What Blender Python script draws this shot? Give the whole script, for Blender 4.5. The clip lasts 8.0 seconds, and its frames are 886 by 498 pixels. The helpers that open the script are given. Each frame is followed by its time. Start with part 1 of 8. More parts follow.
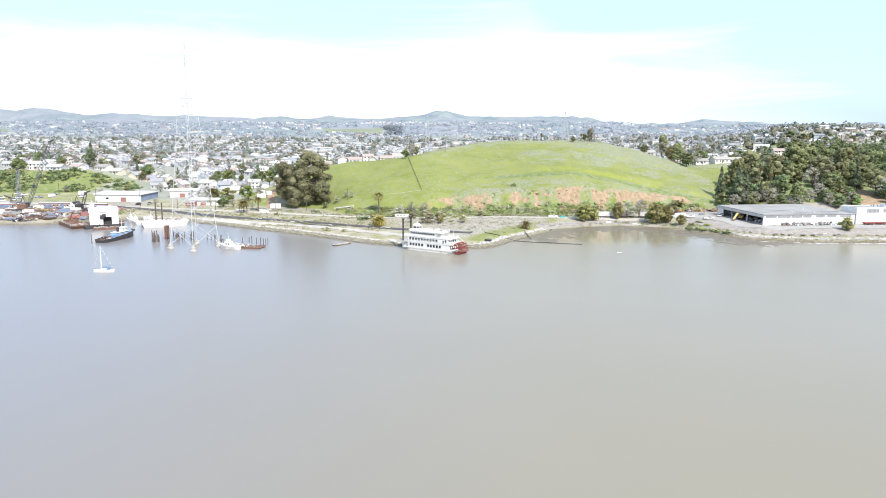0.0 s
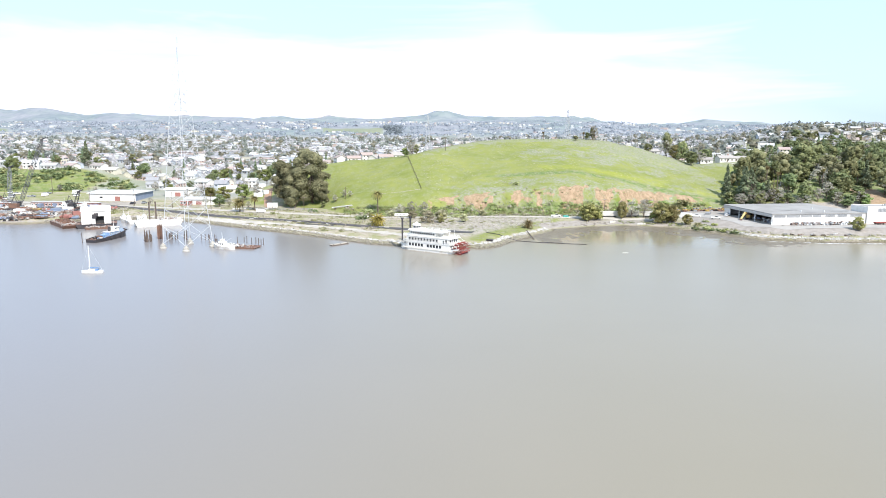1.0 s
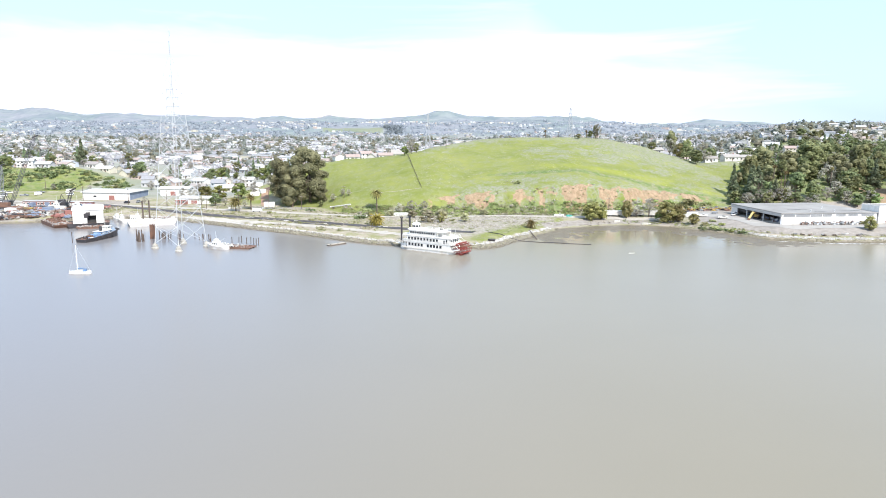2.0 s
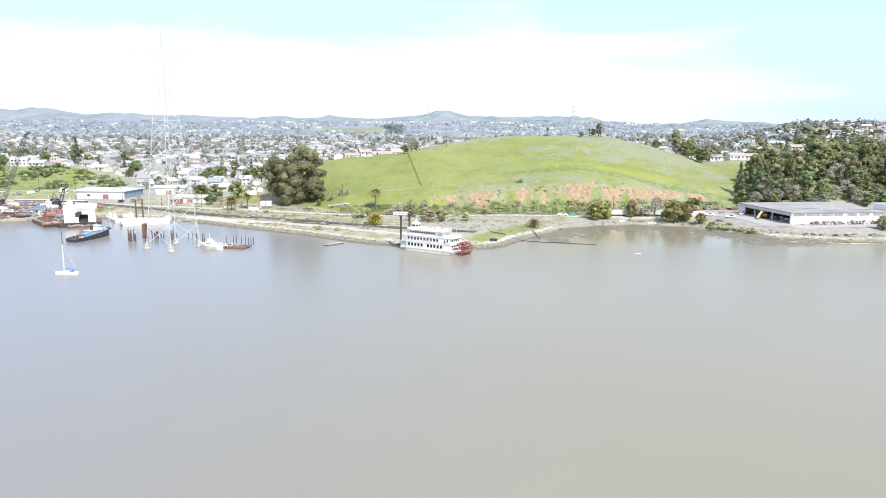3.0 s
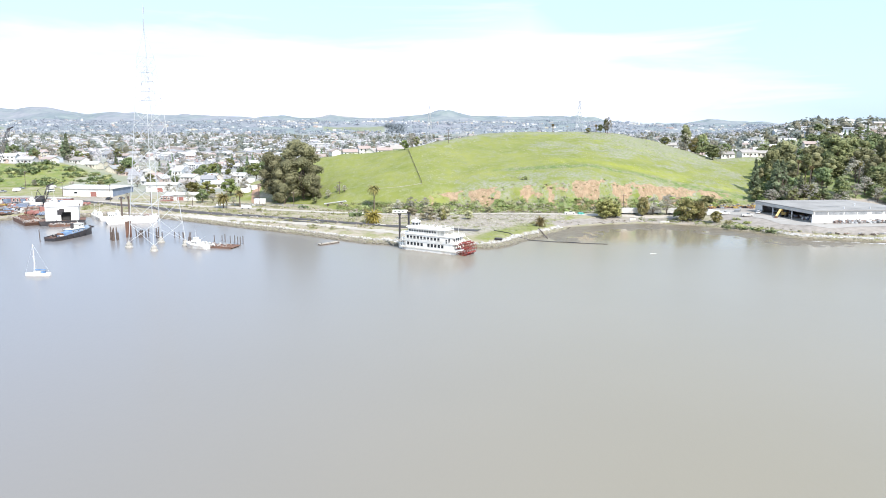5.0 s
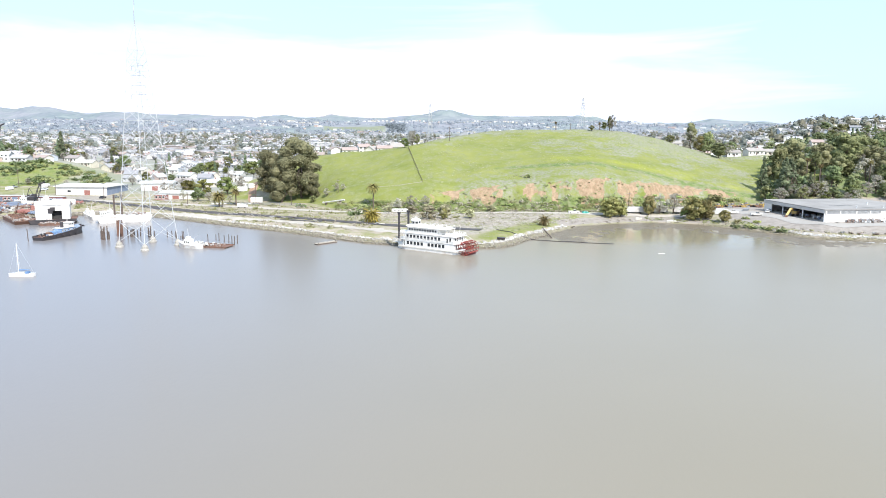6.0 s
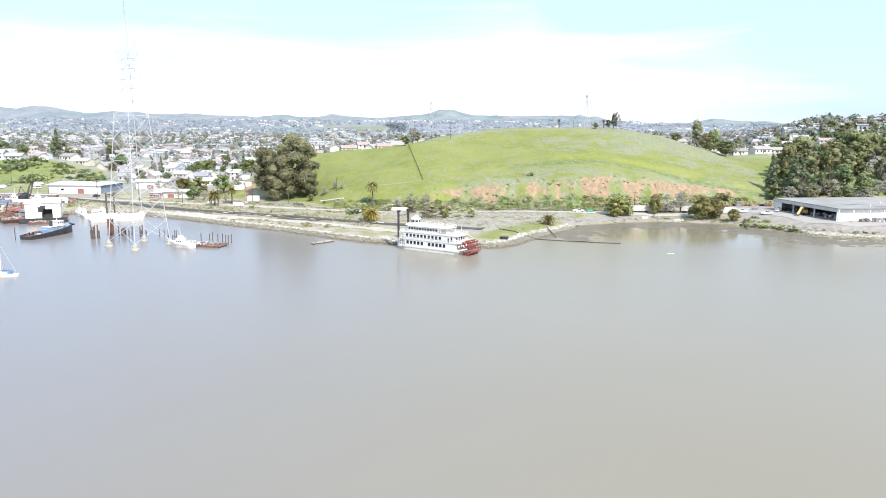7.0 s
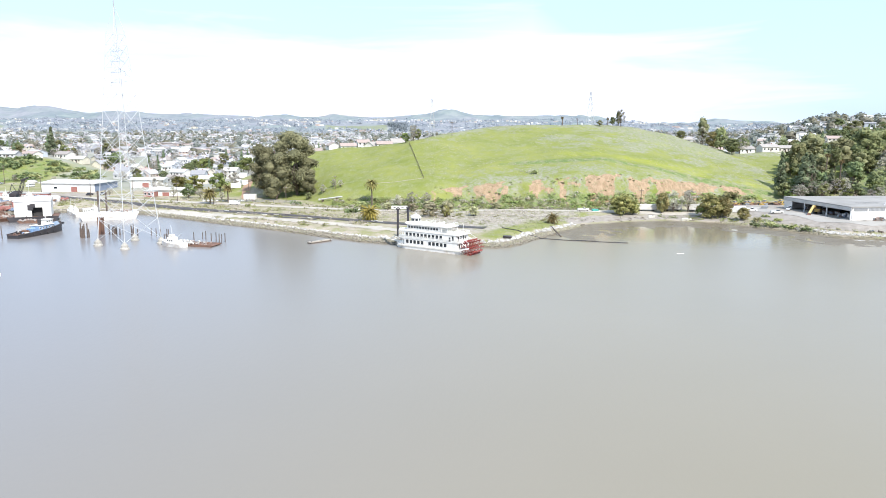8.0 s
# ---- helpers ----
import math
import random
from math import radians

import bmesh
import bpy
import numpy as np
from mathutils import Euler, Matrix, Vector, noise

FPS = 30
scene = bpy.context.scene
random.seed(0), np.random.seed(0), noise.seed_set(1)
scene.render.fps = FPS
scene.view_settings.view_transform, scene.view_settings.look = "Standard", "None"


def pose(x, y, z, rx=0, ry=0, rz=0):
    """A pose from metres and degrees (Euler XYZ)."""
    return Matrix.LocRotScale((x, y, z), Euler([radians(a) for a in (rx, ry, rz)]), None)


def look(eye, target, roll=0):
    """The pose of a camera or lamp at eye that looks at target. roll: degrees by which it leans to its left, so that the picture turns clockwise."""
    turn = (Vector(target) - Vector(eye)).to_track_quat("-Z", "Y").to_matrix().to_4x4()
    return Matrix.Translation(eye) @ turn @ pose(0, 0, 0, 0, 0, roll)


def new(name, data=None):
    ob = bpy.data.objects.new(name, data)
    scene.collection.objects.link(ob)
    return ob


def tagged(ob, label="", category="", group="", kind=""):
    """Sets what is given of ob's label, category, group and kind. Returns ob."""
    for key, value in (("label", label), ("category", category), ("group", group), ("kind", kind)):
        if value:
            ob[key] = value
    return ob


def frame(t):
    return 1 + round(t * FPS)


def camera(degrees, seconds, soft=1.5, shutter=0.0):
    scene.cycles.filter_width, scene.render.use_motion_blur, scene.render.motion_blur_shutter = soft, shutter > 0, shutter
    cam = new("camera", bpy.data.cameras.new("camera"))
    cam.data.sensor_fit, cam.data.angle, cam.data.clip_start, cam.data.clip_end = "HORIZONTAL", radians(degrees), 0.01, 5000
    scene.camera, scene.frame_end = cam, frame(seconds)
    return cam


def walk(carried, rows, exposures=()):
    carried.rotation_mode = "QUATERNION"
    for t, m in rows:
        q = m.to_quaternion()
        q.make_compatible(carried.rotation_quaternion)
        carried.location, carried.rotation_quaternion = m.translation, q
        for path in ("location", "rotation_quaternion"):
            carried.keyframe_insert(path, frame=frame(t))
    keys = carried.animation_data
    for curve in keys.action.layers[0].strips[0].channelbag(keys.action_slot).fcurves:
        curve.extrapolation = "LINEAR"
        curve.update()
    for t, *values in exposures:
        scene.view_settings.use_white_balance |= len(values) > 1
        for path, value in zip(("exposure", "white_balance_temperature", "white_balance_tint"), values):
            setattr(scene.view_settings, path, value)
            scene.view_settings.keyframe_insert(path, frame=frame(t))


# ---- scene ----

# camera: a drone that sinks slowly while it flies towards the moored riverboat
cam = camera(64.35, 8.0, soft=0.95)
FLIGHT = [
    (0, 0.0, 0.0, 56.468, 0.0, -9.629, 0.124),
    (1, -0.069, 9.519, 54.845, 0.018, -9.611, 0.144),
    (2, -0.125, 19.025, 53.201, 0.047, -9.595, 0.163),
    (3, -0.169, 28.517, 51.534, 0.088, -9.581, 0.183),
    (4, -0.201, 37.997, 49.844, 0.142, -9.569, 0.203),
    (5, -0.22, 47.464, 48.133, 0.207, -9.559, 0.223),
    (6, -0.226, 56.918, 46.399, 0.284, -9.551, 0.243),
    (7, -0.221, 66.359, 44.643, 0.372, -9.545, 0.263),
    (8, -0.203, 75.787, 42.864, 0.473, -9.542, 0.282),
]
walk(cam, [(t, pose(x, y, z, 0, 0, yaw) @ pose(0, 0, 0, 90 + pitch) @ pose(0, 0, 0, 0, 0, roll)) for t, x, y, z, yaw, pitch, roll in FLIGHT])

# ---- daylight ----
SUN_AZ, SUN_EL = radians(150), radians(46)  # azimuth clockwise from +y
scene.view_settings.exposure = 1.17
world = bpy.data.worlds.new("world")
scene.world = world
world.use_nodes = True


def node(tree, kind, **values):
    n = tree.nodes.new(kind)
    for key, value in values.items():
        n.inputs[key].default_value = value
    return n


def make_world():
    t = world.node_tree
    t.nodes.clear()
    sky = t.nodes.new("ShaderNodeTexSky")
    sky.sky_type, sky.sun_disc = "NISHITA", False
    sky.sun_elevation, sky.sun_rotation = SUN_EL, SUN_AZ
    sky.air_density, sky.dust_density = 1.0, 1.5
    co = t.nodes.new("ShaderNodeTexCoord")
    mp = t.nodes.new("ShaderNodeMapping")
    mp.inputs["Scale"].default_value = (1.0, 0.5, 7.0)
    mp.inputs["Rotation"].default_value = (0, radians(7), radians(8))
    t.links.new(co.outputs["Generated"], mp.inputs["Vector"])
    nz = node(t, "ShaderNodeTexNoise", Scale=2.4, Detail=6.0, Roughness=0.55, Distortion=0.6)
    t.links.new(mp.outputs["Vector"], nz.inputs["Vector"])
    ramp = t.nodes.new("ShaderNodeValToRGB")
    ramp.color_ramp.elements[0].position, ramp.color_ramp.elements[1].position = 0.45, 0.78
    t.links.new(nz.outputs["Fac"], ramp.inputs["Fac"])
    sep = t.nodes.new("ShaderNodeSeparateXYZ")
    t.links.new(co.outputs["Generated"], sep.inputs["Vector"])
    def calc(op, one, two):
        n = t.nodes.new("ShaderNodeMath")
        n.operation = op
        for k, v in enumerate((one, two)):
            if isinstance(v, (int, float)):
                n.inputs[k].default_value = v
            else:
                t.links.new(v, n.inputs[k])
        return n.outputs[0]
    # thin cirrus sheet: its upper edge sinks towards the east
    across = calc("MULTIPLY_ADD", sep.outputs["X"], 0.5)
    across.node.inputs[2].default_value = 0.5
    edge = t.nodes.new("ShaderNodeValToRGB")
    spots = ((0.0, 0.13), (0.42, 0.134), (0.5, 0.16), (0.555, 0.185), (0.61, 0.105), (0.68, 0.07), (0.76, 0.03), (1.0, 0.02))
    while len(edge.color_ramp.elements) < len(spots):
        edge.color_ramp.elements.new(0.5)
    for e, (p, v) in zip(edge.color_ramp.elements, spots):
        e.position, e.color = p, (v, v, v, 1)
    t.links.new(across, edge.inputs["Fac"])
    below = calc("DIVIDE", calc("SUBTRACT", edge.outputs["Color"], sep.outputs["Z"]), 0.11)
    # one long streak that climbs to the east
    off = calc("SUBTRACT", sep.outputs["Z"], calc("MULTIPLY_ADD", sep.outputs["X"], 0.13))
    off.node.inputs[1].links[0].from_node.inputs[2].default_value = 0.086
    streak = calc("MULTIPLY", calc("SUBTRACT", 1.0, calc("MULTIPLY", calc("ABSOLUTE", off, 0.0), 42.0)), 0.62)
    streak = calc("MULTIPLY", calc("MAXIMUM", streak, 0.0), calc("GREATER_THAN", sep.outputs["X"], 0.0))
    wisp = calc("SUBTRACT", calc("MULTIPLY", ramp.outputs["Color"], 1.0), 0.12)
    top = t.nodes.new("ShaderNodeMath")
    top.operation, top.use_clamp = "ADD", True
    t.links.new(calc("ADD", below, streak), top.inputs[0])
    t.links.new(wisp, top.inputs[1])
    mix = t.nodes.new("ShaderNodeMix")
    mix.data_type = "RGBA"
    scale = t.nodes.new("ShaderNodeMath")
    scale.operation = "MULTIPLY"
    scale.inputs[1].default_value = 0.95
    t.links.new(top.outputs[0], scale.inputs[0])
    t.links.new(scale.outputs[0], mix.inputs["Factor"])
    veil = t.nodes.new("ShaderNodeMix")
    veil.data_type = "RGBA"
    veil.inputs["Factor"].default_value = 0.75
    veil.inputs["B"].default_value = (3.45, 4.62, 6.4, 1)
    t.links.new(sky.outputs["Color"], veil.inputs["A"])
    t.links.new(veil.outputs["Result"], mix.inputs["A"])
    mix.inputs["B"].default_value = (5.9, 6.25, 8.0, 1)
    bg = node(t, "ShaderNodeBackground", Strength=0.1)
    out = t.nodes.new("ShaderNodeOutputWorld")
    t.links.new(mix.outputs["Result"], bg.inputs["Color"])
    t.links.new(bg.outputs[0], out.inputs[0])


make_world()
sun = new("sun", bpy.data.lights.new("sun", "SUN"))
sun.data.energy, sun.data.angle, sun.data.color = 2.95, radians(0.6), (1.0, 0.96, 0.91)
sun_from = Vector((math.sin(SUN_AZ) * math.cos(SUN_EL), math.cos(SUN_AZ) * math.cos(SUN_EL), math.sin(SUN_EL)))
sun.matrix_world = look(sun_from * 500, (0, 0, 0))

# ---- materials ----


def material(name, color, rough=0.8, metal=0.0, second=None, scale=1.0, fine=0.0, bump=0.0, bump_scale=None, per_object=0.0, ior=None, mix=(0.35, 0.65), coords="Object"):
    """A surface of one colour drifting into a second one at the given scale (per metre), with fine grain and relief."""
    m = bpy.data.materials.new(name)
    m.use_nodes = True
    t = m.node_tree
    b = t.nodes["Principled BSDF"]
    b.inputs["Roughness"].default_value, b.inputs["Metallic"].default_value = rough, metal
    if ior:
        b.inputs["IOR"].default_value = ior
    second = second or [c * 0.75 for c in color]
    co = t.nodes.new("ShaderNodeTexCoord")
    nz = node(t, "ShaderNodeTexNoise", Scale=scale, Detail=5.0, Roughness=0.6)
    t.links.new(co.outputs[coords], nz.inputs["Vector"])
    ramp = t.nodes.new("ShaderNodeValToRGB")
    e = ramp.color_ramp.elements
    e[0].position, e[1].position = mix
    e[0].color, e[1].color = (*color, 1), (*second, 1)
    t.links.new(nz.outputs["Fac"], ramp.inputs["Fac"])
    shade = ramp.outputs["Color"]
    if fine or per_object:
        hsv = node(t, "ShaderNodeHueSaturation")
        val = t.nodes.new("ShaderNodeMapRange")
        val.inputs["To Min"].default_value, val.inputs["To Max"].default_value = 1 - fine, 1 + fine
        n2 = node(t, "ShaderNodeTexNoise", Scale=scale * 9, Detail=3.0)
        t.links.new(co.outputs[coords], n2.inputs["Vector"])
        t.links.new(n2.outputs["Fac"], val.inputs["Value"])
        source = val.outputs["Result"]
        if per_object:
            info = t.nodes.new("ShaderNodeObjectInfo")
            r = t.nodes.new("ShaderNodeMapRange")
            r.inputs["To Min"].default_value, r.inputs["To Max"].default_value = 1 - per_object, 1 + per_object
            t.links.new(info.outputs["Random"], r.inputs["Value"])
            mul = t.nodes.new("ShaderNodeMath")
            mul.operation = "MULTIPLY"
            t.links.new(source, mul.inputs[0])
            t.links.new(r.outputs["Result"], mul.inputs[1])
            source = mul.outputs[0]
        t.links.new(source, hsv.inputs["Value"])
        t.links.new(shade, hsv.inputs["Color"])
        shade = hsv.outputs["Color"]
    t.links.new(shade, b.inputs["Base Color"])
    if bump:
        n3 = node(t, "ShaderNodeTexNoise", Scale=bump_scale or scale * 4, Detail=4.0)
        t.links.new(co.outputs[coords], n3.inputs["Vector"])
        bp = node(t, "ShaderNodeBump", Strength=bump, Distance=0.1)
        t.links.new(n3.outputs["Fac"], bp.inputs["Height"])
        t.links.new(bp.outputs["Normal"], b.inputs["Normal"])
    return m


def leaf_material(name, color, second, vary=(0.75, 1.3)):
    """Foliage: colour drifts over the crown and from clump to clump, a little light passes through."""
    m = bpy.data.materials.new(name)
    m.use_nodes = True
    t = m.node_tree
    b = t.nodes["Principled BSDF"]
    b.inputs["Roughness"].default_value = 0.75
    b.inputs["Specular IOR Level"].default_value = 0.25
    geo = t.nodes.new("ShaderNodeNewGeometry")
    info = t.nodes.new("ShaderNodeObjectInfo")
    ramp = t.nodes.new("ShaderNodeValToRGB")
    e = ramp.color_ramp.elements
    e[0].color, e[1].color = (*color, 1), (*second, 1)
    t.links.new(geo.outputs["Random Per Island"], ramp.inputs["Fac"])
    hsv = node(t, "ShaderNodeHueSaturation")
    r = t.nodes.new("ShaderNodeMapRange")
    r.inputs["To Min"].default_value, r.inputs["To Max"].default_value = vary
    t.links.new(info.outputs["Random"], r.inputs["Value"])
    co = t.nodes.new("ShaderNodeTexCoord")
    patch = node(t, "ShaderNodeTexNoise", Scale=0.32, Detail=2.0)
    t.links.new(co.outputs["Object"], patch.inputs["Vector"])
    drift = t.nodes.new("ShaderNodeMapRange")
    drift.inputs["From Min"].default_value, drift.inputs["From Max"].default_value = 0.3, 0.7
    drift.inputs["To Min"].default_value, drift.inputs["To Max"].default_value = 0.72, 1.3
    t.links.new(patch.outputs["Fac"], drift.inputs["Value"])
    both_v = t.nodes.new("ShaderNodeMath")
    both_v.operation = "MULTIPLY"
    t.links.new(r.outputs["Result"], both_v.inputs[0])
    t.links.new(drift.outputs["Result"], both_v.inputs[1])
    t.links.new(both_v.outputs[0], hsv.inputs["Value"])
    h = t.nodes.new("ShaderNodeMapRange")
    h.inputs["To Min"].default_value, h.inputs["To Max"].default_value = (0.47, 0.52) if vary[0] < 0.9 else (0.495, 0.505)
    t.links.new(info.outputs["Random"], h.inputs["Value"])
    t.links.new(h.outputs["Result"], hsv.inputs["Hue"])
    t.links.new(ramp.outputs["Color"], hsv.inputs["Color"])
    t.links.new(hsv.outputs["Color"], b.inputs["Base Color"])
    thin = t.nodes.new("ShaderNodeBsdfTranslucent")
    t.links.new(hsv.outputs["Color"], thin.inputs["Color"])
    both = t.nodes.new("ShaderNodeMixShader")
    both.inputs[0].default_value = 0.35
    t.links.new(b.outputs[0], both.inputs[1])
    t.links.new(thin.outputs[0], both.inputs[2])
    t.links.new(both.outputs[0], t.nodes["Material Output"].inputs["Surface"])
    return m


def ground_material():
    """Soil, dry weeds, green grass, bare cliff, town ground and haze-tinted far land, mixed by cover and distance."""
    m = bpy.data.materials.new("ground_cover")
    m.use_nodes = True
    t = m.node_tree
    b = t.nodes["Principled BSDF"]
    b.inputs["Roughness"].default_value = 0.95
    b.inputs["Specular IOR Level"].default_value = 0.15
    co = t.nodes.new("ShaderNodeTexCoord")

    def noise_ramp(scale, c0, c1, lo=0.35, hi=0.65, detail=6.0, stretch=None):
        vec = co.outputs["Object"]
        if stretch:
            mp = t.nodes.new("ShaderNodeMapping")
            mp.inputs["Scale"].default_value = stretch
            t.links.new(vec, mp.inputs["Vector"])
            vec = mp.outputs["Vector"]
        n = node(t, "ShaderNodeTexNoise", Scale=scale, Detail=detail, Roughness=0.62)
        t.links.new(vec, n.inputs["Vector"])
        r = t.nodes.new("ShaderNodeValToRGB")
        r.color_ramp.elements[0].position, r.color_ramp.elements[1].position = lo, hi
        r.color_ramp.elements[0].color, r.color_ramp.elements[1].color = (*c0, 1), (*c1, 1)
        t.links.new(n.outputs["Fac"], r.inputs["Fac"])
        return r.outputs["Color"]

    def mixed(fac, a, c):
        x = t.nodes.new("ShaderNodeMix")
        x.data_type = "RGBA"
        t.links.new(fac, x.inputs["Factor"])
        t.links.new(a, x.inputs["A"])
        t.links.new(c, x.inputs["B"])
        return x.outputs["Result"]

    def mask(attribute):
        a = t.nodes.new("ShaderNodeAttribute")
        a.attribute_name = attribute
        return a.outputs["Fac"]

    def broken(value, scale, edge=0.18):
        n = node(t, "ShaderNodeTexNoise", Scale=scale, Detail=5.0, Roughness=0.65)
        t.links.new(co.outputs["Object"], n.inputs["Vector"])
        add = t.nodes.new("ShaderNodeMath")
        add.operation = "ADD"
        t.links.new(value, add.inputs[0])
        t.links.new(n.outputs["Fac"], add.inputs[1])
        r = t.nodes.new("ShaderNodeMapRange")
        r.inputs["From Min"].default_value, r.inputs["From Max"].default_value = 1 - edge, 1 + edge
        t.links.new(add.outputs[0], r.inputs["Value"])
        return r.outputs["Result"]

    weeds = mixed(noise_ramp(0.6, (0, 0, 0), (0.7, 0.7, 0.7), 0.38, 0.66), noise_ramp(0.14, (0.38, 0.33, 0.26), (0.23, 0.235, 0.1), 0.42, 0.58), noise_ramp(1.7, (0.43, 0.38, 0.315), (0.19, 0.17, 0.11), 0.35, 0.7))
    grass = noise_ramp(0.05, (0.16, 0.19, 0.045), (0.238, 0.25, 0.075), 0.32, 0.68, detail=8.0, stretch=(0.9, 1.2, 1))
    grass2 = mixed(noise_ramp(0.22, (0, 0, 0), (0.8, 0.8, 0.8), 0.44, 0.62, detail=10.0), grass, noise_ramp(1.1, (0.125, 0.155, 0.045), (0.305, 0.302, 0.172), 0.3, 0.7))
    brush = noise_ramp(0.6, (0.26, 0.255, 0.2), (0.19, 0.22, 0.085), 0.42, 0.6, detail=8.0)
    scrub = mixed(noise_ramp(0.25, (0, 0, 0), (0.8, 0.8, 0.8), 0.42, 0.6), noise_ramp(0.9, (0.41, 0.37, 0.32), (0.29, 0.26, 0.21), 0.34, 0.66), noise_ramp(0.5, (0.36, 0.33, 0.3), (0.23, 0.235, 0.12), 0.4, 0.6))
    cliff = mixed(noise_ramp(0.55, (0, 0, 0), (0.7, 0.7, 0.7), 0.5, 0.62, detail=8.0), noise_ramp(0.4, (0.37, 0.27, 0.18), (0.27, 0.19, 0.12), 0.38, 0.62, stretch=(1.4, 1, 0.6)), noise_ramp(1.4, (0.15, 0.135, 0.07), (0.3, 0.23, 0.15), 0.4, 0.6))
    lush = mixed(noise_ramp(0.22, (0, 0, 0), (0.75, 0.75, 0.75), 0.45, 0.62), noise_ramp(0.6, (0.1, 0.15, 0.05), (0.18, 0.225, 0.08), 0.35, 0.65), noise_ramp(1.2, (0.2, 0.195, 0.11), (0.3, 0.275, 0.185)))
    town = mixed(noise_ramp(0.006, (0, 0, 0), (0.8, 0.8, 0.8), 0.45, 0.62), noise_ramp(0.03, (0.37, 0.355, 0.35), (0.26, 0.265, 0.23), detail=8.0), noise_ramp(0.05, (0.2, 0.225, 0.135), (0.29, 0.29, 0.22), detail=8.0))
    # far land in pale blue-grey: the haze of distance is put into its colour
    far_haze = mixed(noise_ramp(0.0035, (0, 0, 0), (0.9, 0.9, 0.9), 0.42, 0.6, stretch=(1, 0.6, 1)), noise_ramp(0.012, (0.245, 0.28, 0.265), (0.16, 0.195, 0.21), 0.38, 0.62, detail=10.0), noise_ramp(0.02, (0.3, 0.3, 0.315), (0.21, 0.22, 0.25), detail=10.0))
    quarry = noise_ramp(0.02, (0.47, 0.4, 0.385), (0.34, 0.31, 0.3))
    mud = noise_ramp(0.3, (0.21, 0.175, 0.125), (0.13, 0.11, 0.08))
    dirt = noise_ramp(0.35, (0.345, 0.312, 0.275), (0.255, 0.228, 0.198))
    shade = mixed(broken(mask("grass"), 0.12), weeds, grass2)
    shade = mixed(broken(mask("brush"), 0.11, 0.1), shade, brush)
    shade = mixed(broken(mask("scrub"), 0.12), shade, scrub)
    shade = mixed(broken(mask("mustard"), 0.07), shade, noise_ramp(0.4, (0.22, 0.26, 0.035), (0.31, 0.315, 0.05)))
    shade = mixed(broken(mask("lush"), 0.14), shade, lush)
    shade = mixed(broken(mask("dirt"), 0.25, 0.1), shade, dirt)
    shade = mixed(broken(mask("cliff"), 0.42, 0.07), shade, cliff)
    shade = mixed(broken(mask("town"), 0.02), shade, town)
    shade = mixed(mask("far_haze"), shade, far_haze)
    shade = mixed(broken(mask("quarry"), 0.015), shade, quarry)
    shade = mixed(mask("mud"), shade, mud)
    t.links.new(shade, b.inputs["Base Color"])
    rough = t.nodes.new("ShaderNodeMapRange")
    rough.inputs["To Min"].default_value, rough.inputs["To Max"].default_value = 0.95, 0.35
    t.links.new(mask("mud"), rough.inputs["Value"])
    t.links.new(rough.outputs["Result"], b.inputs["Roughness"])
    n3 = node(t, "ShaderNodeTexNoise", Scale=0.8, Detail=6.0, Roughness=0.7)
    t.links.new(co.outputs["Object"], n3.inputs["Vector"])
    bp = node(t, "ShaderNodeBump", Strength=0.7, Distance=0.5)
    t.links.new(n3.outputs["Fac"], bp.inputs["Height"])
    t.links.new(bp.outputs["Normal"], b.inputs["Normal"])
    return m


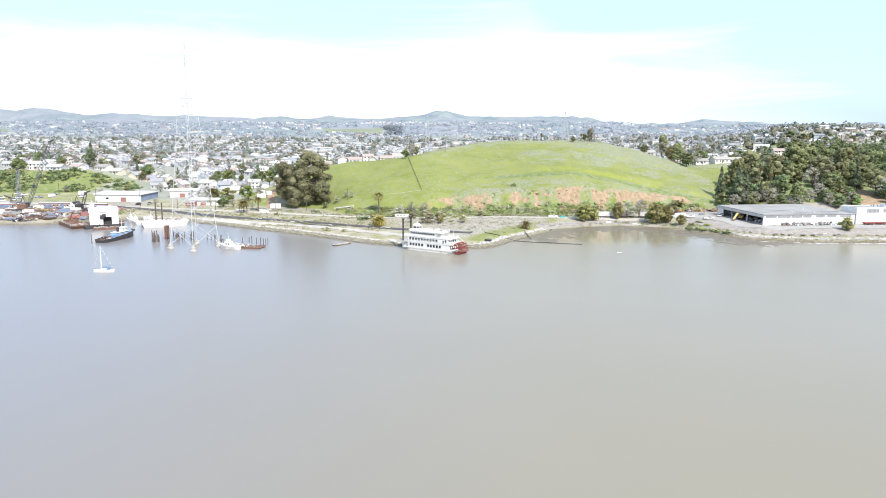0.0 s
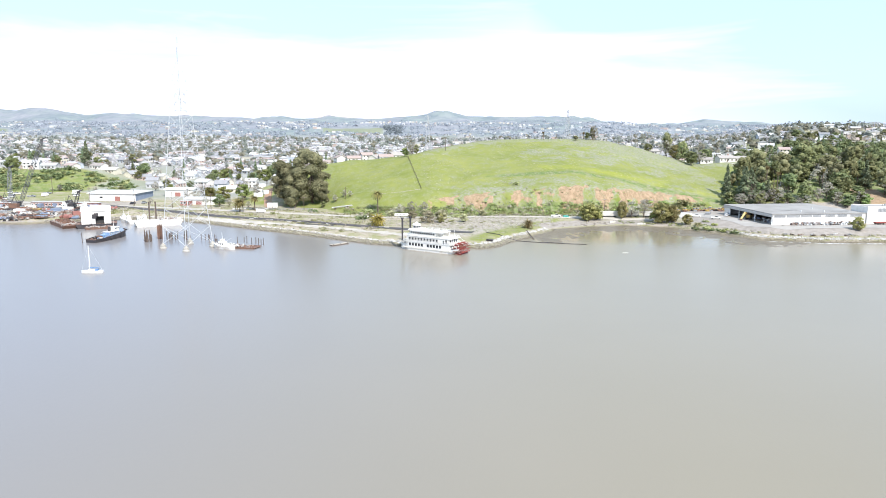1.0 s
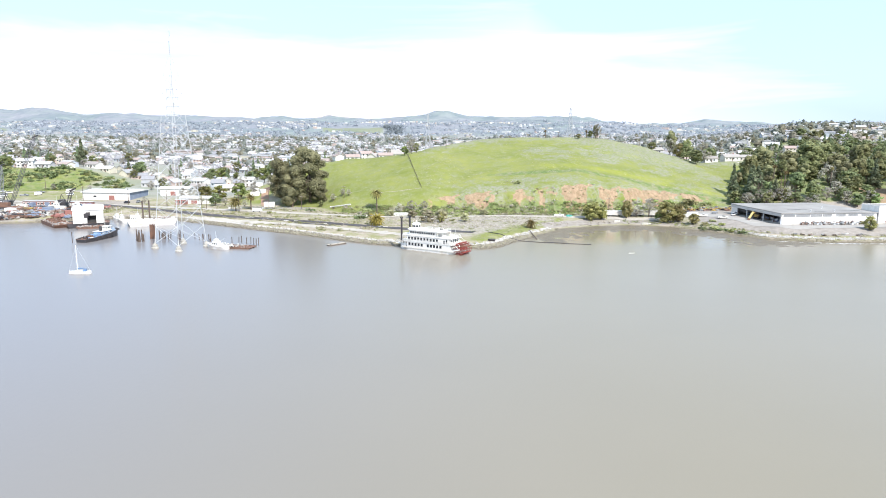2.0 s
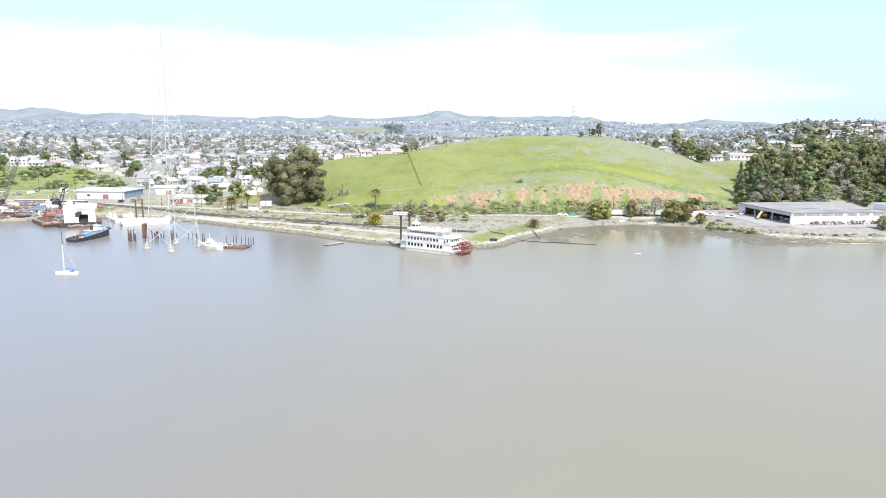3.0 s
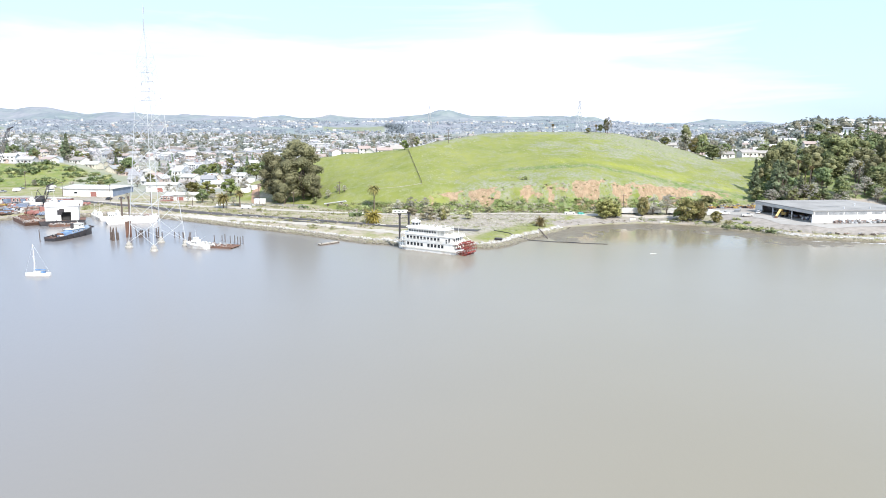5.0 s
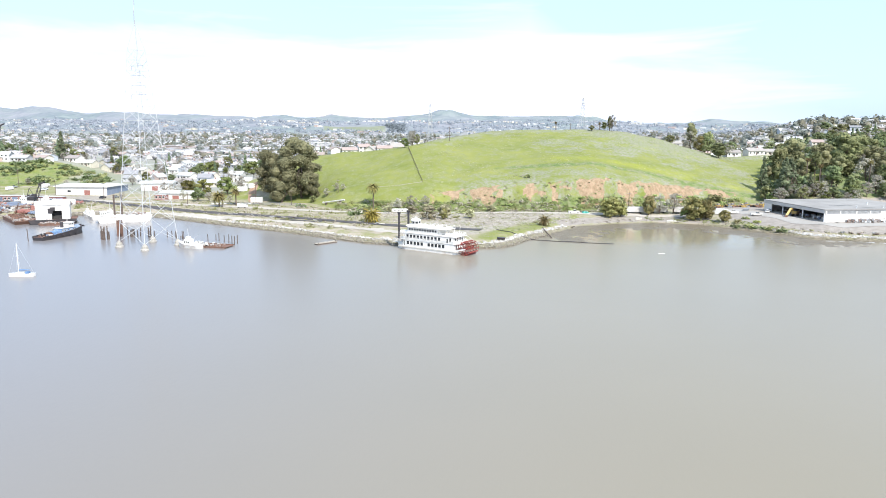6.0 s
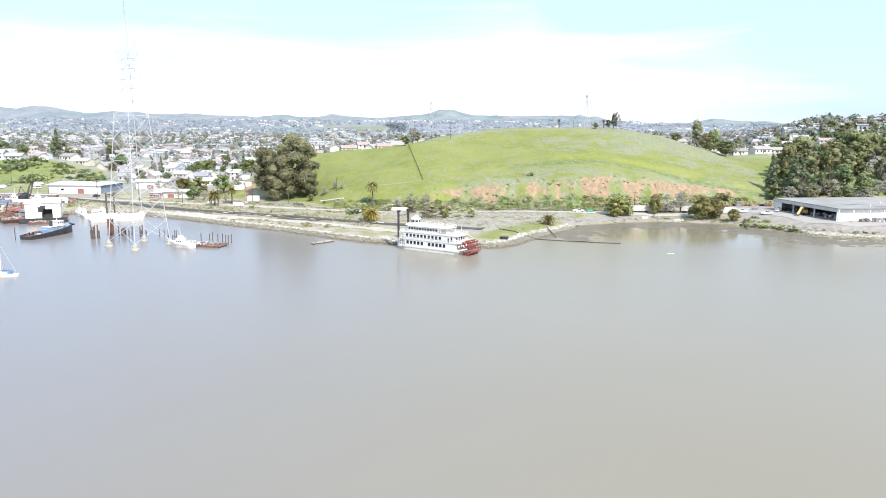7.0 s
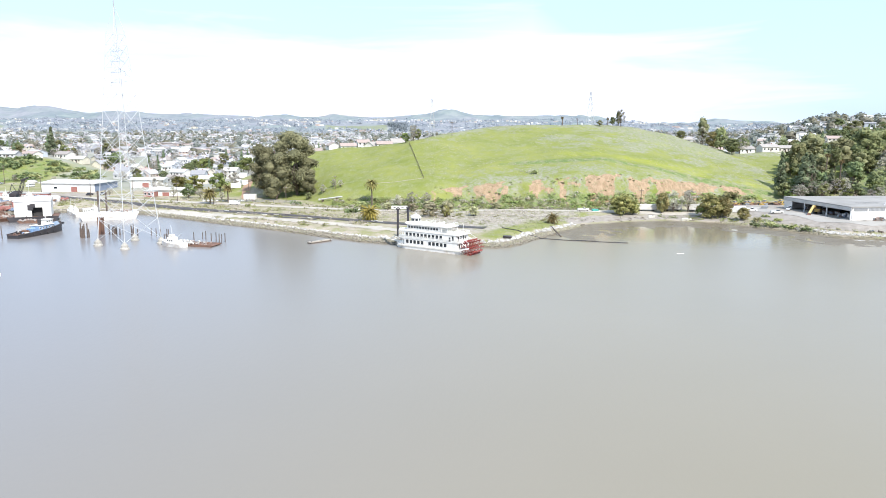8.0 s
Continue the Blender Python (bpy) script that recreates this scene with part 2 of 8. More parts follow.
def water_material():
    m = bpy.data.materials.new("silty_water")
    m.use_nodes = True
    t = m.node_tree
    b = t.nodes["Principled BSDF"]
    b.inputs["Roughness"].default_value, b.inputs["IOR"].default_value = 0.22, 1.33
    co = t.nodes.new("ShaderNodeTexCoord")
    n = node(t, "ShaderNodeTexNoise", Scale=0.012, Detail=4.0)
    t.links.new(co.outputs["Object"], n.inputs["Vector"])
    r = t.nodes.new("ShaderNodeValToRGB")
    r.color_ramp.elements[0].position, r.color_ramp.elements[1].position = 0.3, 0.7
    r.color_ramp.elements[0].color, r.color_ramp.elements[1].color = (0.232, 0.206, 0.15, 1), (0.246, 0.218, 0.16, 1)
    t.links.new(n.outputs["Fac"], r.inputs["Fac"])
    # towards -x the silt colour turns bluer: sky reflection put into the base
    axis = t.nodes.new("ShaderNodeSeparateXYZ")
    t.links.new(co.outputs["Object"], axis.inputs[0])
    sky_to_silt = t.nodes.new("ShaderNodeMapRange")
    sky_to_silt.inputs["From Min"].default_value, sky_to_silt.inputs["From Max"].default_value = -130.0, 60.0
    sky_to_silt.interpolation_type = "SMOOTHSTEP"
    t.links.new(axis.outputs["X"], sky_to_silt.inputs["Value"])
    blend = t.nodes.new("ShaderNodeMix")
    blend.data_type = "RGBA"
    blend.inputs["A"].default_value = (0.212, 0.202, 0.198, 1)
    t.links.new(sky_to_silt.outputs["Result"], blend.inputs["Factor"])
    t.links.new(r.outputs["Color"], blend.inputs["B"])
    t.links.new(blend.outputs["Result"], b.inputs["Base Color"])
    lee = node(t, "ShaderNodeVectorMath")
    lee.operation = "DISTANCE"
    lee.inputs[1].default_value = (108, 392, 0)
    t.links.new(co.outputs["Object"], lee.inputs[0])
    calm = t.nodes.new("ShaderNodeMapRange")
    calm.inputs["From Min"].default_value, calm.inputs["From Max"].default_value = 38.0, 66.0
    calm.inputs["To Min"].default_value, calm.inputs["To Max"].default_value = 0.09, 0.22
    t.links.new(lee.outputs["Value"], calm.inputs["Value"])
    t.links.new(calm.outputs["Result"], b.inputs["Roughness"])
    fine = node(t, "ShaderNodeTexNoise", Scale=0.9, Detail=4.0, Roughness=0.6)
    mp = t.nodes.new("ShaderNodeMapping")
    mp.inputs["Scale"].default_value = (1.0, 0.6, 1.0)
    t.links.new(co.outputs["Object"], mp.inputs["Vector"])
    t.links.new(mp.outputs["Vector"], fine.inputs["Vector"])
    bp = node(t, "ShaderNodeBump", Strength=0.25, Distance=0.12)
    t.links.new(fine.outputs["Fac"], bp.inputs["Height"])
    t.links.new(bp.outputs["Normal"], b.inputs["Normal"])
    return m


GROUND, WATER = ground_material(), water_material()
WHITE = material("white_paint", (0.80, 0.79, 0.76), 0.5, second=(0.70, 0.68, 0.63), scale=0.6, fine=0.06, bump=0.05)
OFFWHITE = material("weathered_white_paint", (0.58, 0.57, 0.54), 0.6, second=(0.46, 0.44, 0.4), scale=0.5, fine=0.1)
TYRE = material("tyre_rubber", (0.03, 0.03, 0.03), 0.9)
GALV = material("galvanised_steel", (0.72, 0.73, 0.73), 0.5, 0.0, second=(0.62, 0.63, 0.63), scale=0.8)
CONCRETE = material("concrete", (0.42, 0.40, 0.36), 0.9, second=(0.3, 0.28, 0.24), scale=0.5, fine=0.1, bump=0.2)
ROOF_GREY = material("grey_roofing", (0.32, 0.31, 0.29), 0.9, second=(0.24, 0.23, 0.215), scale=0.08, fine=0.1)
INTERIOR_SHADE = material("interior_shade", (0.05, 0.05, 0.05), 0.9)
GLASS_DARK = material("window_glass", (0.03, 0.035, 0.04), 0.08)
RED = material("red_paint", (0.29, 0.045, 0.035), 0.6, second=(0.19, 0.04, 0.03), scale=1.0, fine=0.1)
BLACK = material("black_paint", (0.03, 0.03, 0.035), 0.5, second=(0.06, 0.05, 0.05), scale=0.5)
RUST = material("rusty_steel", (0.2, 0.105, 0.07), 0.85, second=(0.12, 0.075, 0.058), scale=0.5, fine=0.15, bump=0.2)
BARK = material("bark", (0.17, 0.13, 0.10), 0.95, second=(0.1, 0.08, 0.06), scale=1.5, bump=0.4)
TIMBER = material("weathered_timber", (0.14, 0.105, 0.085), 0.9, second=(0.08, 0.06, 0.05), scale=1.2, bump=0.3)
ASPHALT = material("asphalt", (0.085, 0.085, 0.09), 0.9, second=(0.06, 0.06, 0.064), scale=0.15, fine=0.12)
LEAF_OLIVE = leaf_material("olive_leaves", (0.165, 0.188, 0.082), (0.262, 0.27, 0.128))
LEAF_DARK = leaf_material("dark_leaves", (0.131, 0.176, 0.0822), (0.247, 0.292, 0.135))
LEAF_GREEN = leaf_material("green_leaves", (0.172, 0.23, 0.0747), (0.265, 0.316, 0.121))
STALK = leaf_material("pale_stalks", (0.36, 0.34, 0.30), (0.46, 0.43, 0.39))
LEAF_GREY = leaf_material("grey_brush", (0.345, 0.325, 0.265), (0.455, 0.43, 0.36))
LEAF_YELLOW = leaf_material("yellow_leaves", (0.165, 0.178, 0.05), (0.255, 0.255, 0.085))

# ---- helpers for building ----


class Shape:
    """Collects vertices and faces for one mesh."""

    def __init__(self):
        self.v, self.f = [], []

    def add(self, verts, faces):
        n = len(self.v)
        self.v.extend(verts)
        self.f.extend([tuple(i + n for i in f) for f in faces])
        return self

    def hexa(self, p):
        """A block from its eight corners: four below, four above, both going round the same way."""
        return self.add(p, [(3, 2, 1, 0), (4, 5, 6, 7), (0, 1, 5, 4), (1, 2, 6, 5), (2, 3, 7, 6), (3, 0, 4, 7)])

    def box(self, x0, x1, y0, y1, z0, z1):
        return self.hexa([(x0, y0, z0), (x1, y0, z0), (x1, y1, z0), (x0, y1, z0), (x0, y0, z1), (x1, y0, z1), (x1, y1, z1), (x0, y1, z1)])

    def tube(self, a, b, r0, r1=None, n=6):
        """A tapered round bar from a to b."""
        a, b = Vector(a), Vector(b)
        r1 = r0 if r1 is None else r1
        d = (b - a).normalized()
        s = d.orthogonal().normalized()
        w = d.cross(s)
        ring = [s * math.cos(2 * math.pi * i / n) + w * math.sin(2 * math.pi * i / n) for i in range(n)]
        verts = [tuple(a + k * r0) for k in ring] + [tuple(b + k * r1) for k in ring]
        faces = [(i, (i + 1) % n, n + (i + 1) % n, n + i) for i in range(n)] + [tuple(range(n))[::-1], tuple(range(n, 2 * n))]
        return self.add(verts, faces)

    def slab(self, outline, z0, z1):
        """A flat plate with any outline, counter-clockwise."""
        n = len(outline)
        verts = [(x, y, z0) for x, y in outline] + [(x, y, z1) for x, y in outline]
        faces = [tuple(range(n))[::-1], tuple(range(n, 2 * n))] + [(i, (i + 1) % n, n + (i + 1) % n, n + i) for i in range(n)]
        return self.add(verts, faces)

    def loft(self, rings, closed=True, caps=True):
        """Skin over rings of equally many points."""
        n, k = len(self.v), len(rings[0])
        for r in rings:
            self.v.extend([tuple(p) for p in r])
        for j in range(len(rings) - 1):
            for i in range(k if closed else k - 1):
                a, c = n + j * k + i, n + j * k + (i + 1) % k
                self.f.append((a, c, c + k, a + k))
        if caps:
            self.f.append(tuple(range(n, n + k))[::-1])
            self.f.append(tuple(range(n + (len(rings) - 1) * k, n + len(rings) * k)))
        return self

    def mesh(self, name, mat, smooth=False):
        me = bpy.data.meshes.new(name)
        me.from_pydata(self.v, [], self.f)
        for m in mat if isinstance(mat, (list, tuple)) else [mat]:
            me.materials.append(m)
        if smooth:
            me.shade_smooth()
        me.update()
        return me


def part(name, shape, mat, parent, label="", m=None, smooth=False):
    """Links a shape (or a mesh that is already made) as one mesh object under a thing or a part."""
    me = shape if isinstance(shape, bpy.types.Mesh) else shape.mesh(name, mat, smooth)
    ob = new(name, me)
    ob.parent = parent
    if m is not None:
        ob.matrix_basis = m
    return tagged(ob, label)


def thing(name, m, label, category, group="", kind=""):
    """An Empty at the base of a thing; its parts hang under it."""
    ob = new(name)
    ob.empty_display_size = 0.5
    ob.matrix_basis = m
    return tagged(ob, label, category, group, kind)


def plain(name, shape, mat, m, label, category="", group="", kind="", smooth=False):
    """A thing that is one mesh."""
    me = shape if isinstance(shape, bpy.types.Mesh) else shape.mesh(name, mat, smooth)
    ob = new(name, me)
    ob.matrix_basis = m
    return tagged(ob, label, category, group, kind)


# ---- the lie of the land ----
SHORE = [(-3000, 450), (-600, 425), (-263, 416), (-242, 414), (-230, 421), (-217, 430), (-195, 438), (-158, 431), (-134, 415.5), (-107, 397), (-81, 379.6), (-54, 360),
         (-35, 346), (-22, 341), (18, 333), (26.5, 340), (35, 355.5), (47, 371), (65, 399), (85, 409), (106, 414.5), (127, 407.5), (141, 389.5),
         (153, 373), (159, 361), (191, 353), (224, 353), (420, 350), (3000, 330)]
FOOT = ((-140, -100, -80, -62, -35, -9, 4, 36, 68, 85, 142, 170, 200, 250), (490, 476, 469, 447, 441, 436, 441, 440, 439, 441, 463, 467, 470, 480))
LEDGE = ((-140, -80, -60, -40, -16, 4, 21, 54, 71, 87, 104, 121, 138, 158, 180, 205, 250), (6, 6.5, 8, 11, 12.5, 12.5, 14.6, 16.7, 19, 19.8, 17.6, 16.5, 14, 12, 10, 9, 12))
CREST_Y = ((-140, -60, -23, 5, 27, 49, 120, 163, 207, 250), (560, 545, 530, 560, 580, 590, 590, 590, 585, 600))
CREST_Z = ((-190, -140, -110, -75, -55, -33, -12, 5, 27, 49, 92, 114, 136, 163, 181, 207, 235, 260), (9, 15, 25, 30.6, 31.6, 34.2, 38.8, 41.8, 45.0, 47.0, 47.1, 47.4, 45.5, 39.2, 34, 27, 28, 30))
RIDGE_U = (-0.7, -0.618, -0.594, -0.572, -0.539, -0.5, -0.461, -0.421, -0.358, -0.28, -0.264, -0.24, -0.193, -0.161, -0.106, -0.067, -0.035, 0.002, 0.036, 0.091, 0.138, 0.178,
           0.218, 0.25, 0.328, 0.363, 0.407, 0.45, 0.7)
RIDGE_Z = (170, 178, 168, 186, 172, 141, 152, 142, 136, 129, 119, 130, 113, 141, 120, 131, 142, 170, 139, 133, 140, 134, 102, 95, 95, 126, 100, 92, 92)


def step(a, b, v):
    k = np.clip((np.asarray(v, float) - a) / (b - a), 0, 1)
    return k * k * (3 - 2 * k)


def wave(x, y, s, seed=0.0):
    """Cheap uneven swell between about -1 and 1, s metres long."""
    a = np.sin(x / s * 2.1 + 1.3 * seed + 1.7 * np.sin(y / s * 1.3 + seed)) + np.sin(y / s * 1.9 + 2.1 * seed + 1.5 * np.sin(x / s * 1.1 - seed))
    return 0.5 * a


def shore_distance(x, y):
    """Metres inland from the water's edge; negative over water."""
    best = np.full(np.shape(x), 1e9)
    for (x0, y0), (x1, y1) in zip(SHORE, SHORE[1:]):
        dx, dy = x1 - x0, y1 - y0
        k = np.clip(((x - x0) * dx + (y - y0) * dy) / (dx * dx + dy * dy), 0, 1)
        best = np.minimum(best, np.hypot(x - x0 - k * dx, y - y0 - k * dy))
    return np.where(y > np.interp(x, [p[0] for p in SHORE], [p[1] for p in SHORE]), best, -best)


def ground_z(x, y):
    x, y = np.asarray(x, float), np.asarray(y, float)
    u = x / y
    d = shore_distance(x, y)
    town = np.interp(y, (430, 500, 650, 900, 1500, 1900, 2500, 3400, 3650, 4900), (3, 4.3, 10.5, 18, 26, 30, 51, 84, 84, 84)) + step(700, 1500, y) * (2.5 * wave(x, y, 140) + 5 * step(0, 0.3, u)) + step(1950, 2400, y) * (7 * wave(x, y, 130, 4) + 4 * wave(x, y, 50, 7) - 17 * step(0.2, 0.3, u))
    wood = np.interp(y, (430, 452, 480, 560, 650, 750, 900, 1200, 1800, 3600), (5, 7, 13, 27, 35, 45, 56, 58, 54, 80))
    base = town + (np.maximum(wood, town) - town) * step(0.34, 0.50, u)
    # grassy hill with an eroded lower face
    foot, ledge = np.interp(x, *FOOT), np.interp(x, *LEDGE)
    cy, cz = np.interp(x, *CREST_Y), np.interp(x, *CREST_Z)
    s = np.clip((y - foot - 15) / (cy - foot - 15), 0, 1)
    rise_in = np.clip((y - foot) / 15, 0, 1)
    gully = (1.5 * wave(x, y * 0.3, 4.2, 3) + 0.5 * wave(x, y * 0.5, 1.9, 6)) * np.sin(math.pi * rise_in) * step(-20, 5, x) * (1 - step(170, 195, x))
    face = 4 + (ledge - 4) * (0.45 * rise_in + 0.55 * step(0.3, 1.0, rise_in)) + gully
    hill = np.where(y < foot + 15, face, ledge + (cz - ledge) * (s ** 0.8 - 0.12 * s * (1 - s)))
    hill = np.where(y > cy, cz - 0.05 * (y - cy) * step(0, 120, y - cy), hill)
    hill = hill + 0.5 * wave(x, y, 11, 2) * step(0, 30, y - foot)
    inside = step(-190, -105, x) * (1 - step(240, 300, x)) * step(0, 6, y - foot)
    land = np.maximum(base, base + (hill - base) * inside)
    # green bank below the left-hand houses
    bank = np.interp(y, (555, 575, 605, 640, 1100), (4, 10, 20, 22, 20)) + 0.8 * wave(x, y, 14, 5)
    land = np.maximum(land, land + (bank - land) * (1 - step(-318, -255, x)) * step(550, 560, y))
    # far ridges
    ridge = np.interp(u, RIDGE_U, RIDGE_Z) + 2 * wave(x, y, 60, 1) + (1 - step(4250, 4480, y)) * (24 * wave(x, y * 0.8, 150, 2) + 12 * wave(x, y, 55, 4))
    land = land + (ridge - land) * step(3650, 4500, y)
    # yard of the shed, then the beach and riprap
    yard = step(140, 160, x) * (1 - step(448, 462, y))
    land = land + (4.8 - land) * yard * step(8, 16, d)
    flat = 2.6 + 0.5 * step(5, 60, d)
    land = np.where(land < flat, flat, land)
    rise = np.where(d < 9, 2.6 * np.clip(d / 9, 0, 1) ** 0.8, land - (land - 2.6) * (1 - step(9, 22, d)))
    cove = step(45, 62, x) * (1 - step(128, 150, x))
    rise = np.where((d < 24) & (d > 0), rise * (1 - cove) + cove * np.minimum(rise, d * 0.12 + 0.05), rise)
    flats = step(38, 60, x) * (1 - step(150, 200, x)) * step(-34, -4, d)
    under = np.maximum(-2.5, 0.25 * d) * (1 - step(0.0, 0.45, flats)) + step(0.0, 0.45, flats) * (0.075 + 0.0042 * d + 0.03 * wave(x, y, 7, 3) + 0.03 * wave(x, y, 2.9, 5) + 0.03 * wave(x * 1.7 + 5, y * 0.6, 3.7, 8) + 0.02 * wave(x, y, 1.3, 1))
    return np.where(d > 0, rise, under)


def at_ground(x, y):
    return float(ground_z(np.array([float(x)]), np.array([float(y)]))[0])


def build_ground():
    ys = list(np.arange(318, 432, 2.0)) + list(np.arange(432, 490, 1.0)) + list(np.arange(490, 640, 3.2))
    while ys[-1] < 4900:
        ys.append(ys[-1] * 1.028)
    us = np.concatenate([np.arange(-0.96, -0.1, 0.0058), np.arange(-0.1, 0.45, 0.003), np.arange(0.45, 0.961, 0.0058)])
    U, Y = np.meshgrid(us, np.array(ys))
    X = U * Y
    Z = ground_z(X, Y)
    n, k = X.shape
    verts = np.stack([X, Y, Z], -1).reshape(-1, 3)
    faces = [(j * k + i, j * k + i + 1, (j + 1) * k + i + 1, (j + 1) * k + i) for j in range(n - 1) for i in range(k - 1)]
    me = bpy.data.meshes.new("ground")
    me.from_pydata(verts.tolist(), [], faces)
    me.materials.append(GROUND)
    me.shade_smooth()
    D = shore_distance(X, Y)
    foot, cy = np.interp(X, *FOOT), np.interp(X, *CREST_Y)
    on_hill = step(-125, -95, X) * (1 - step(265, 320, X)) * step(-4, 4, Y - foot) * (1 - step(60, 140, Y - cy))
    grass = np.maximum(on_hill, 0.95 * (1 - step(-300, -262, X)) * step(545, 560, Y) * (1 - step(600, 640, Y)))
    grass = np.maximum(grass, 0.66 * step(-150, -142, X) * (1 - step(-122, -112, X)) * step(478, 486, Y) * (1 - step(535, 555, Y)))
    lawn = (0.75 - 0.3 * step(0.44, 0.5, X / Y)) * step(0.36, 0.42, X / Y) * step(455, 470, Y) * (1 - step(900, 1100, Y))
    grass = np.maximum(grass, lawn)
    grass = np.maximum(grass * 0.95, 0.62 * step(5, 8, D) * (1 - step(17, 24, D)) * step(2, 16, X) * (1 - step(60, 70, X)))
    grass = np.maximum(grass, 0.22 * step(5, 8, D) * (Y < foot) * step(-150, -110, X))
    grass = np.maximum(grass, 0.62 * step(16, 34, X) * (1 - step(66, 76, X)) * step(8, 14, D) * (1 - step(30, 44, D)) * (Y < foot))
    brush = on_hill * np.clip(0.02 + 0.28 * step(-22, -5, X) + 0.34 * step(70, 140, X) * (1 - step(180, 210, X)) * step(50, 85, Y - foot) + 0.25 * step(-25, 25, X) * (1 - step(0, 45, Y - foot - 10)) + 0.3 * step(-30, 5, Y - cy), 0, 0.75)
    bank_side = (1 - step(-300, -250, X)) * step(550, 560, Y) * (1 - step(605, 640, Y))
    brush = np.maximum(brush, 0.3 * bank_side)
    scrub = 0.72 * step(-30, 0, X) * (1 - step(55, 75, X)) * step(13, 21, D) * (1 - step(-6, 0, Y - foot))
    slope = (Y - foot) / 15
    warped = X + 3.2 * wave(X, Y * 1.4, 4.5, 2) + 1.4 * wave(X, Y, 1.8, 7)
    streak = np.clip(np.sin(warped * 0.33 + 1.2 * np.sin(warped * 0.11)) + 0.6 * np.sin(warped * 0.83 + 2.0), -1, 1)
    lower = 0.66 - 0.36 * streak - 0.16 * step(55, 85, X) + 0.18 * wave(X, Y, 2.6, 4) + 0.14 * wave(X, Y, 6.0, 9)
    cliff = 0.66 * step(lower - 0.1, lower + 0.08, slope) * (1 - step(0.98 + 0.12 * wave(X, Y, 3.1, 2), 1.1 + 0.12 * wave(X, Y, 3.1, 2), slope)) * step(-24, 0, X) * (1 - step(165, 185, X)) * np.clip(step(-0.75, -0.1, streak) + step(55, 85, X), 0, 1)
    cliff = np.maximum(cliff, 0.9 * step(270, 278, X) * (1 - step(292, 300, X)) * step(452, 460, Y) * (1 - step(490, 500, Y)))
    bench = np.interp(X, (-20, -3, 18, 40, 58, 111, 133, 165, 185, 200), (470, 472.5, 481.5, 485, 485, 484.5, 484, 481.5, 479, 478))
    band = Y - bench
    tall_side = step(30, 70, X) * (1 - step(195, 215, X))
    mustard = on_hill * tall_side * (0.44 * step(2, 7, band) * (1 - step(16, 30, band)) + 0.3 * step(40, 60, band))
    brush = np.maximum(brush, on_hill * tall_side * (0.6 * step(16, 34, band) * (1 - step(70, 90, band))) * (0.85 + 0.25 * wave(X, Y, 13, 2)))
    brush = np.maximum(brush, on_hill * step(-10, 20, X) * 0.52 * step(2, 8, Y - foot - 14) * (1 - step(-12, -4, band)))
    lush = 0.85 * on_hill * np.exp(-((Y - bench) / 4.2) ** 2) * step(15, 45, X)
    lush = np.maximum(lush, 0.58 * (slope < 0.6) * (slope > -0.4) * step(-70, -40, X) * (1 - step(170, 185, X)))
    lush = np.maximum(lush, 0.5 * (1 - step(-300, -235, X)) * step(552, 560, Y) * (1 - step(600, 625, Y)))
    lush = np.maximum(lush, 0.62 * step(0.46, 0.5, X / Y) * step(456, 470, Y) * (1 - step(700, 850, Y)))
    mustard = np.maximum(mustard, 0.6 * step(0.585, 0.6, X / Y) * (1 - step(0.66, 0.68, X / Y)) * step(512, 520, Y) * (1 - step(536, 550, Y)))
    dirt = 0.62 * step(1.0, 3, D) * (1 - step(5, 6.5, D)) * (X < 30)
    yard = step(136, 150, X) * (1 - step(455, 470, Y)) * step(6, 10, D)
    dirt = np.maximum(dirt, 0.9 * yard)
    beach = step(40, 60, X) * (1 - step(132, 150, X)) * step(2, 6, D) * (1 - step(14, 22, D))
    dirt = np.maximum(dirt, 0.66 * beach)
    left_yard = (1 - step(-215, -200, X)) * step(6, 12, D) * (1 - step(500, 530, Y))
    dirt = np.maximum(dirt, 0.6 * left_yard)
    town = step(470, 560, Y) * (1 - on_hill) * (1 - 0.9 * step(-150, -142, X) * (1 - step(-122, -112, X)) * (1 - step(535, 555, Y))) * (1 - 0.6 * step(0.36, 0.42, X / Y) * (1 - step(900, 1100, Y))) * (1 - (1 - step(-300, -262, X)) * step(545, 560, Y) * (1 - step(600, 640, Y)))
    field = step(-0.174, -0.166, X / Y) * (1 - step(-0.088, -0.08, X / Y)) * step(2250, 2330, Y) * (1 - step(2700, 2850, Y))
    field = np.maximum(field, (1 - step(-0.615, -0.6, X / Y)) * step(2200, 2300, Y) * (1 - step(2700, 2800, Y)))
    weedy = step(-215, -200, X) * (1 - step(-120, -100, X)) * step(9, 13, D)
    town = town * (1 - weedy * (1 - step(500, 515, Y)))
    grass = np.maximum(grass, 0.22 * weedy * (1 - step(500, 515, Y)))
    verge = (1 - step(-235, -215, X)) * step(486, 494, Y) * (1 - step(545, 560, Y))
    town = town * (1 - verge)
    grass = np.maximum(grass, 0.5 * verge)
    # haze tint sets in beyond about 1800 m, weaker on the fields
    far_haze = step(1800, 2300, Y) * (1 - 0.55 * field)
    grass = np.maximum(grass, field)
    town = town * (1 - field)
    quarry = 0.74 * step(-0.19, -0.172, X / Y) * (1 - step(-0.13, -0.108, X / Y)) * step(4150, 4300, Y)
    mud = np.where(D < 0, 1.0, 1 - step(0.5, 3.5, D))
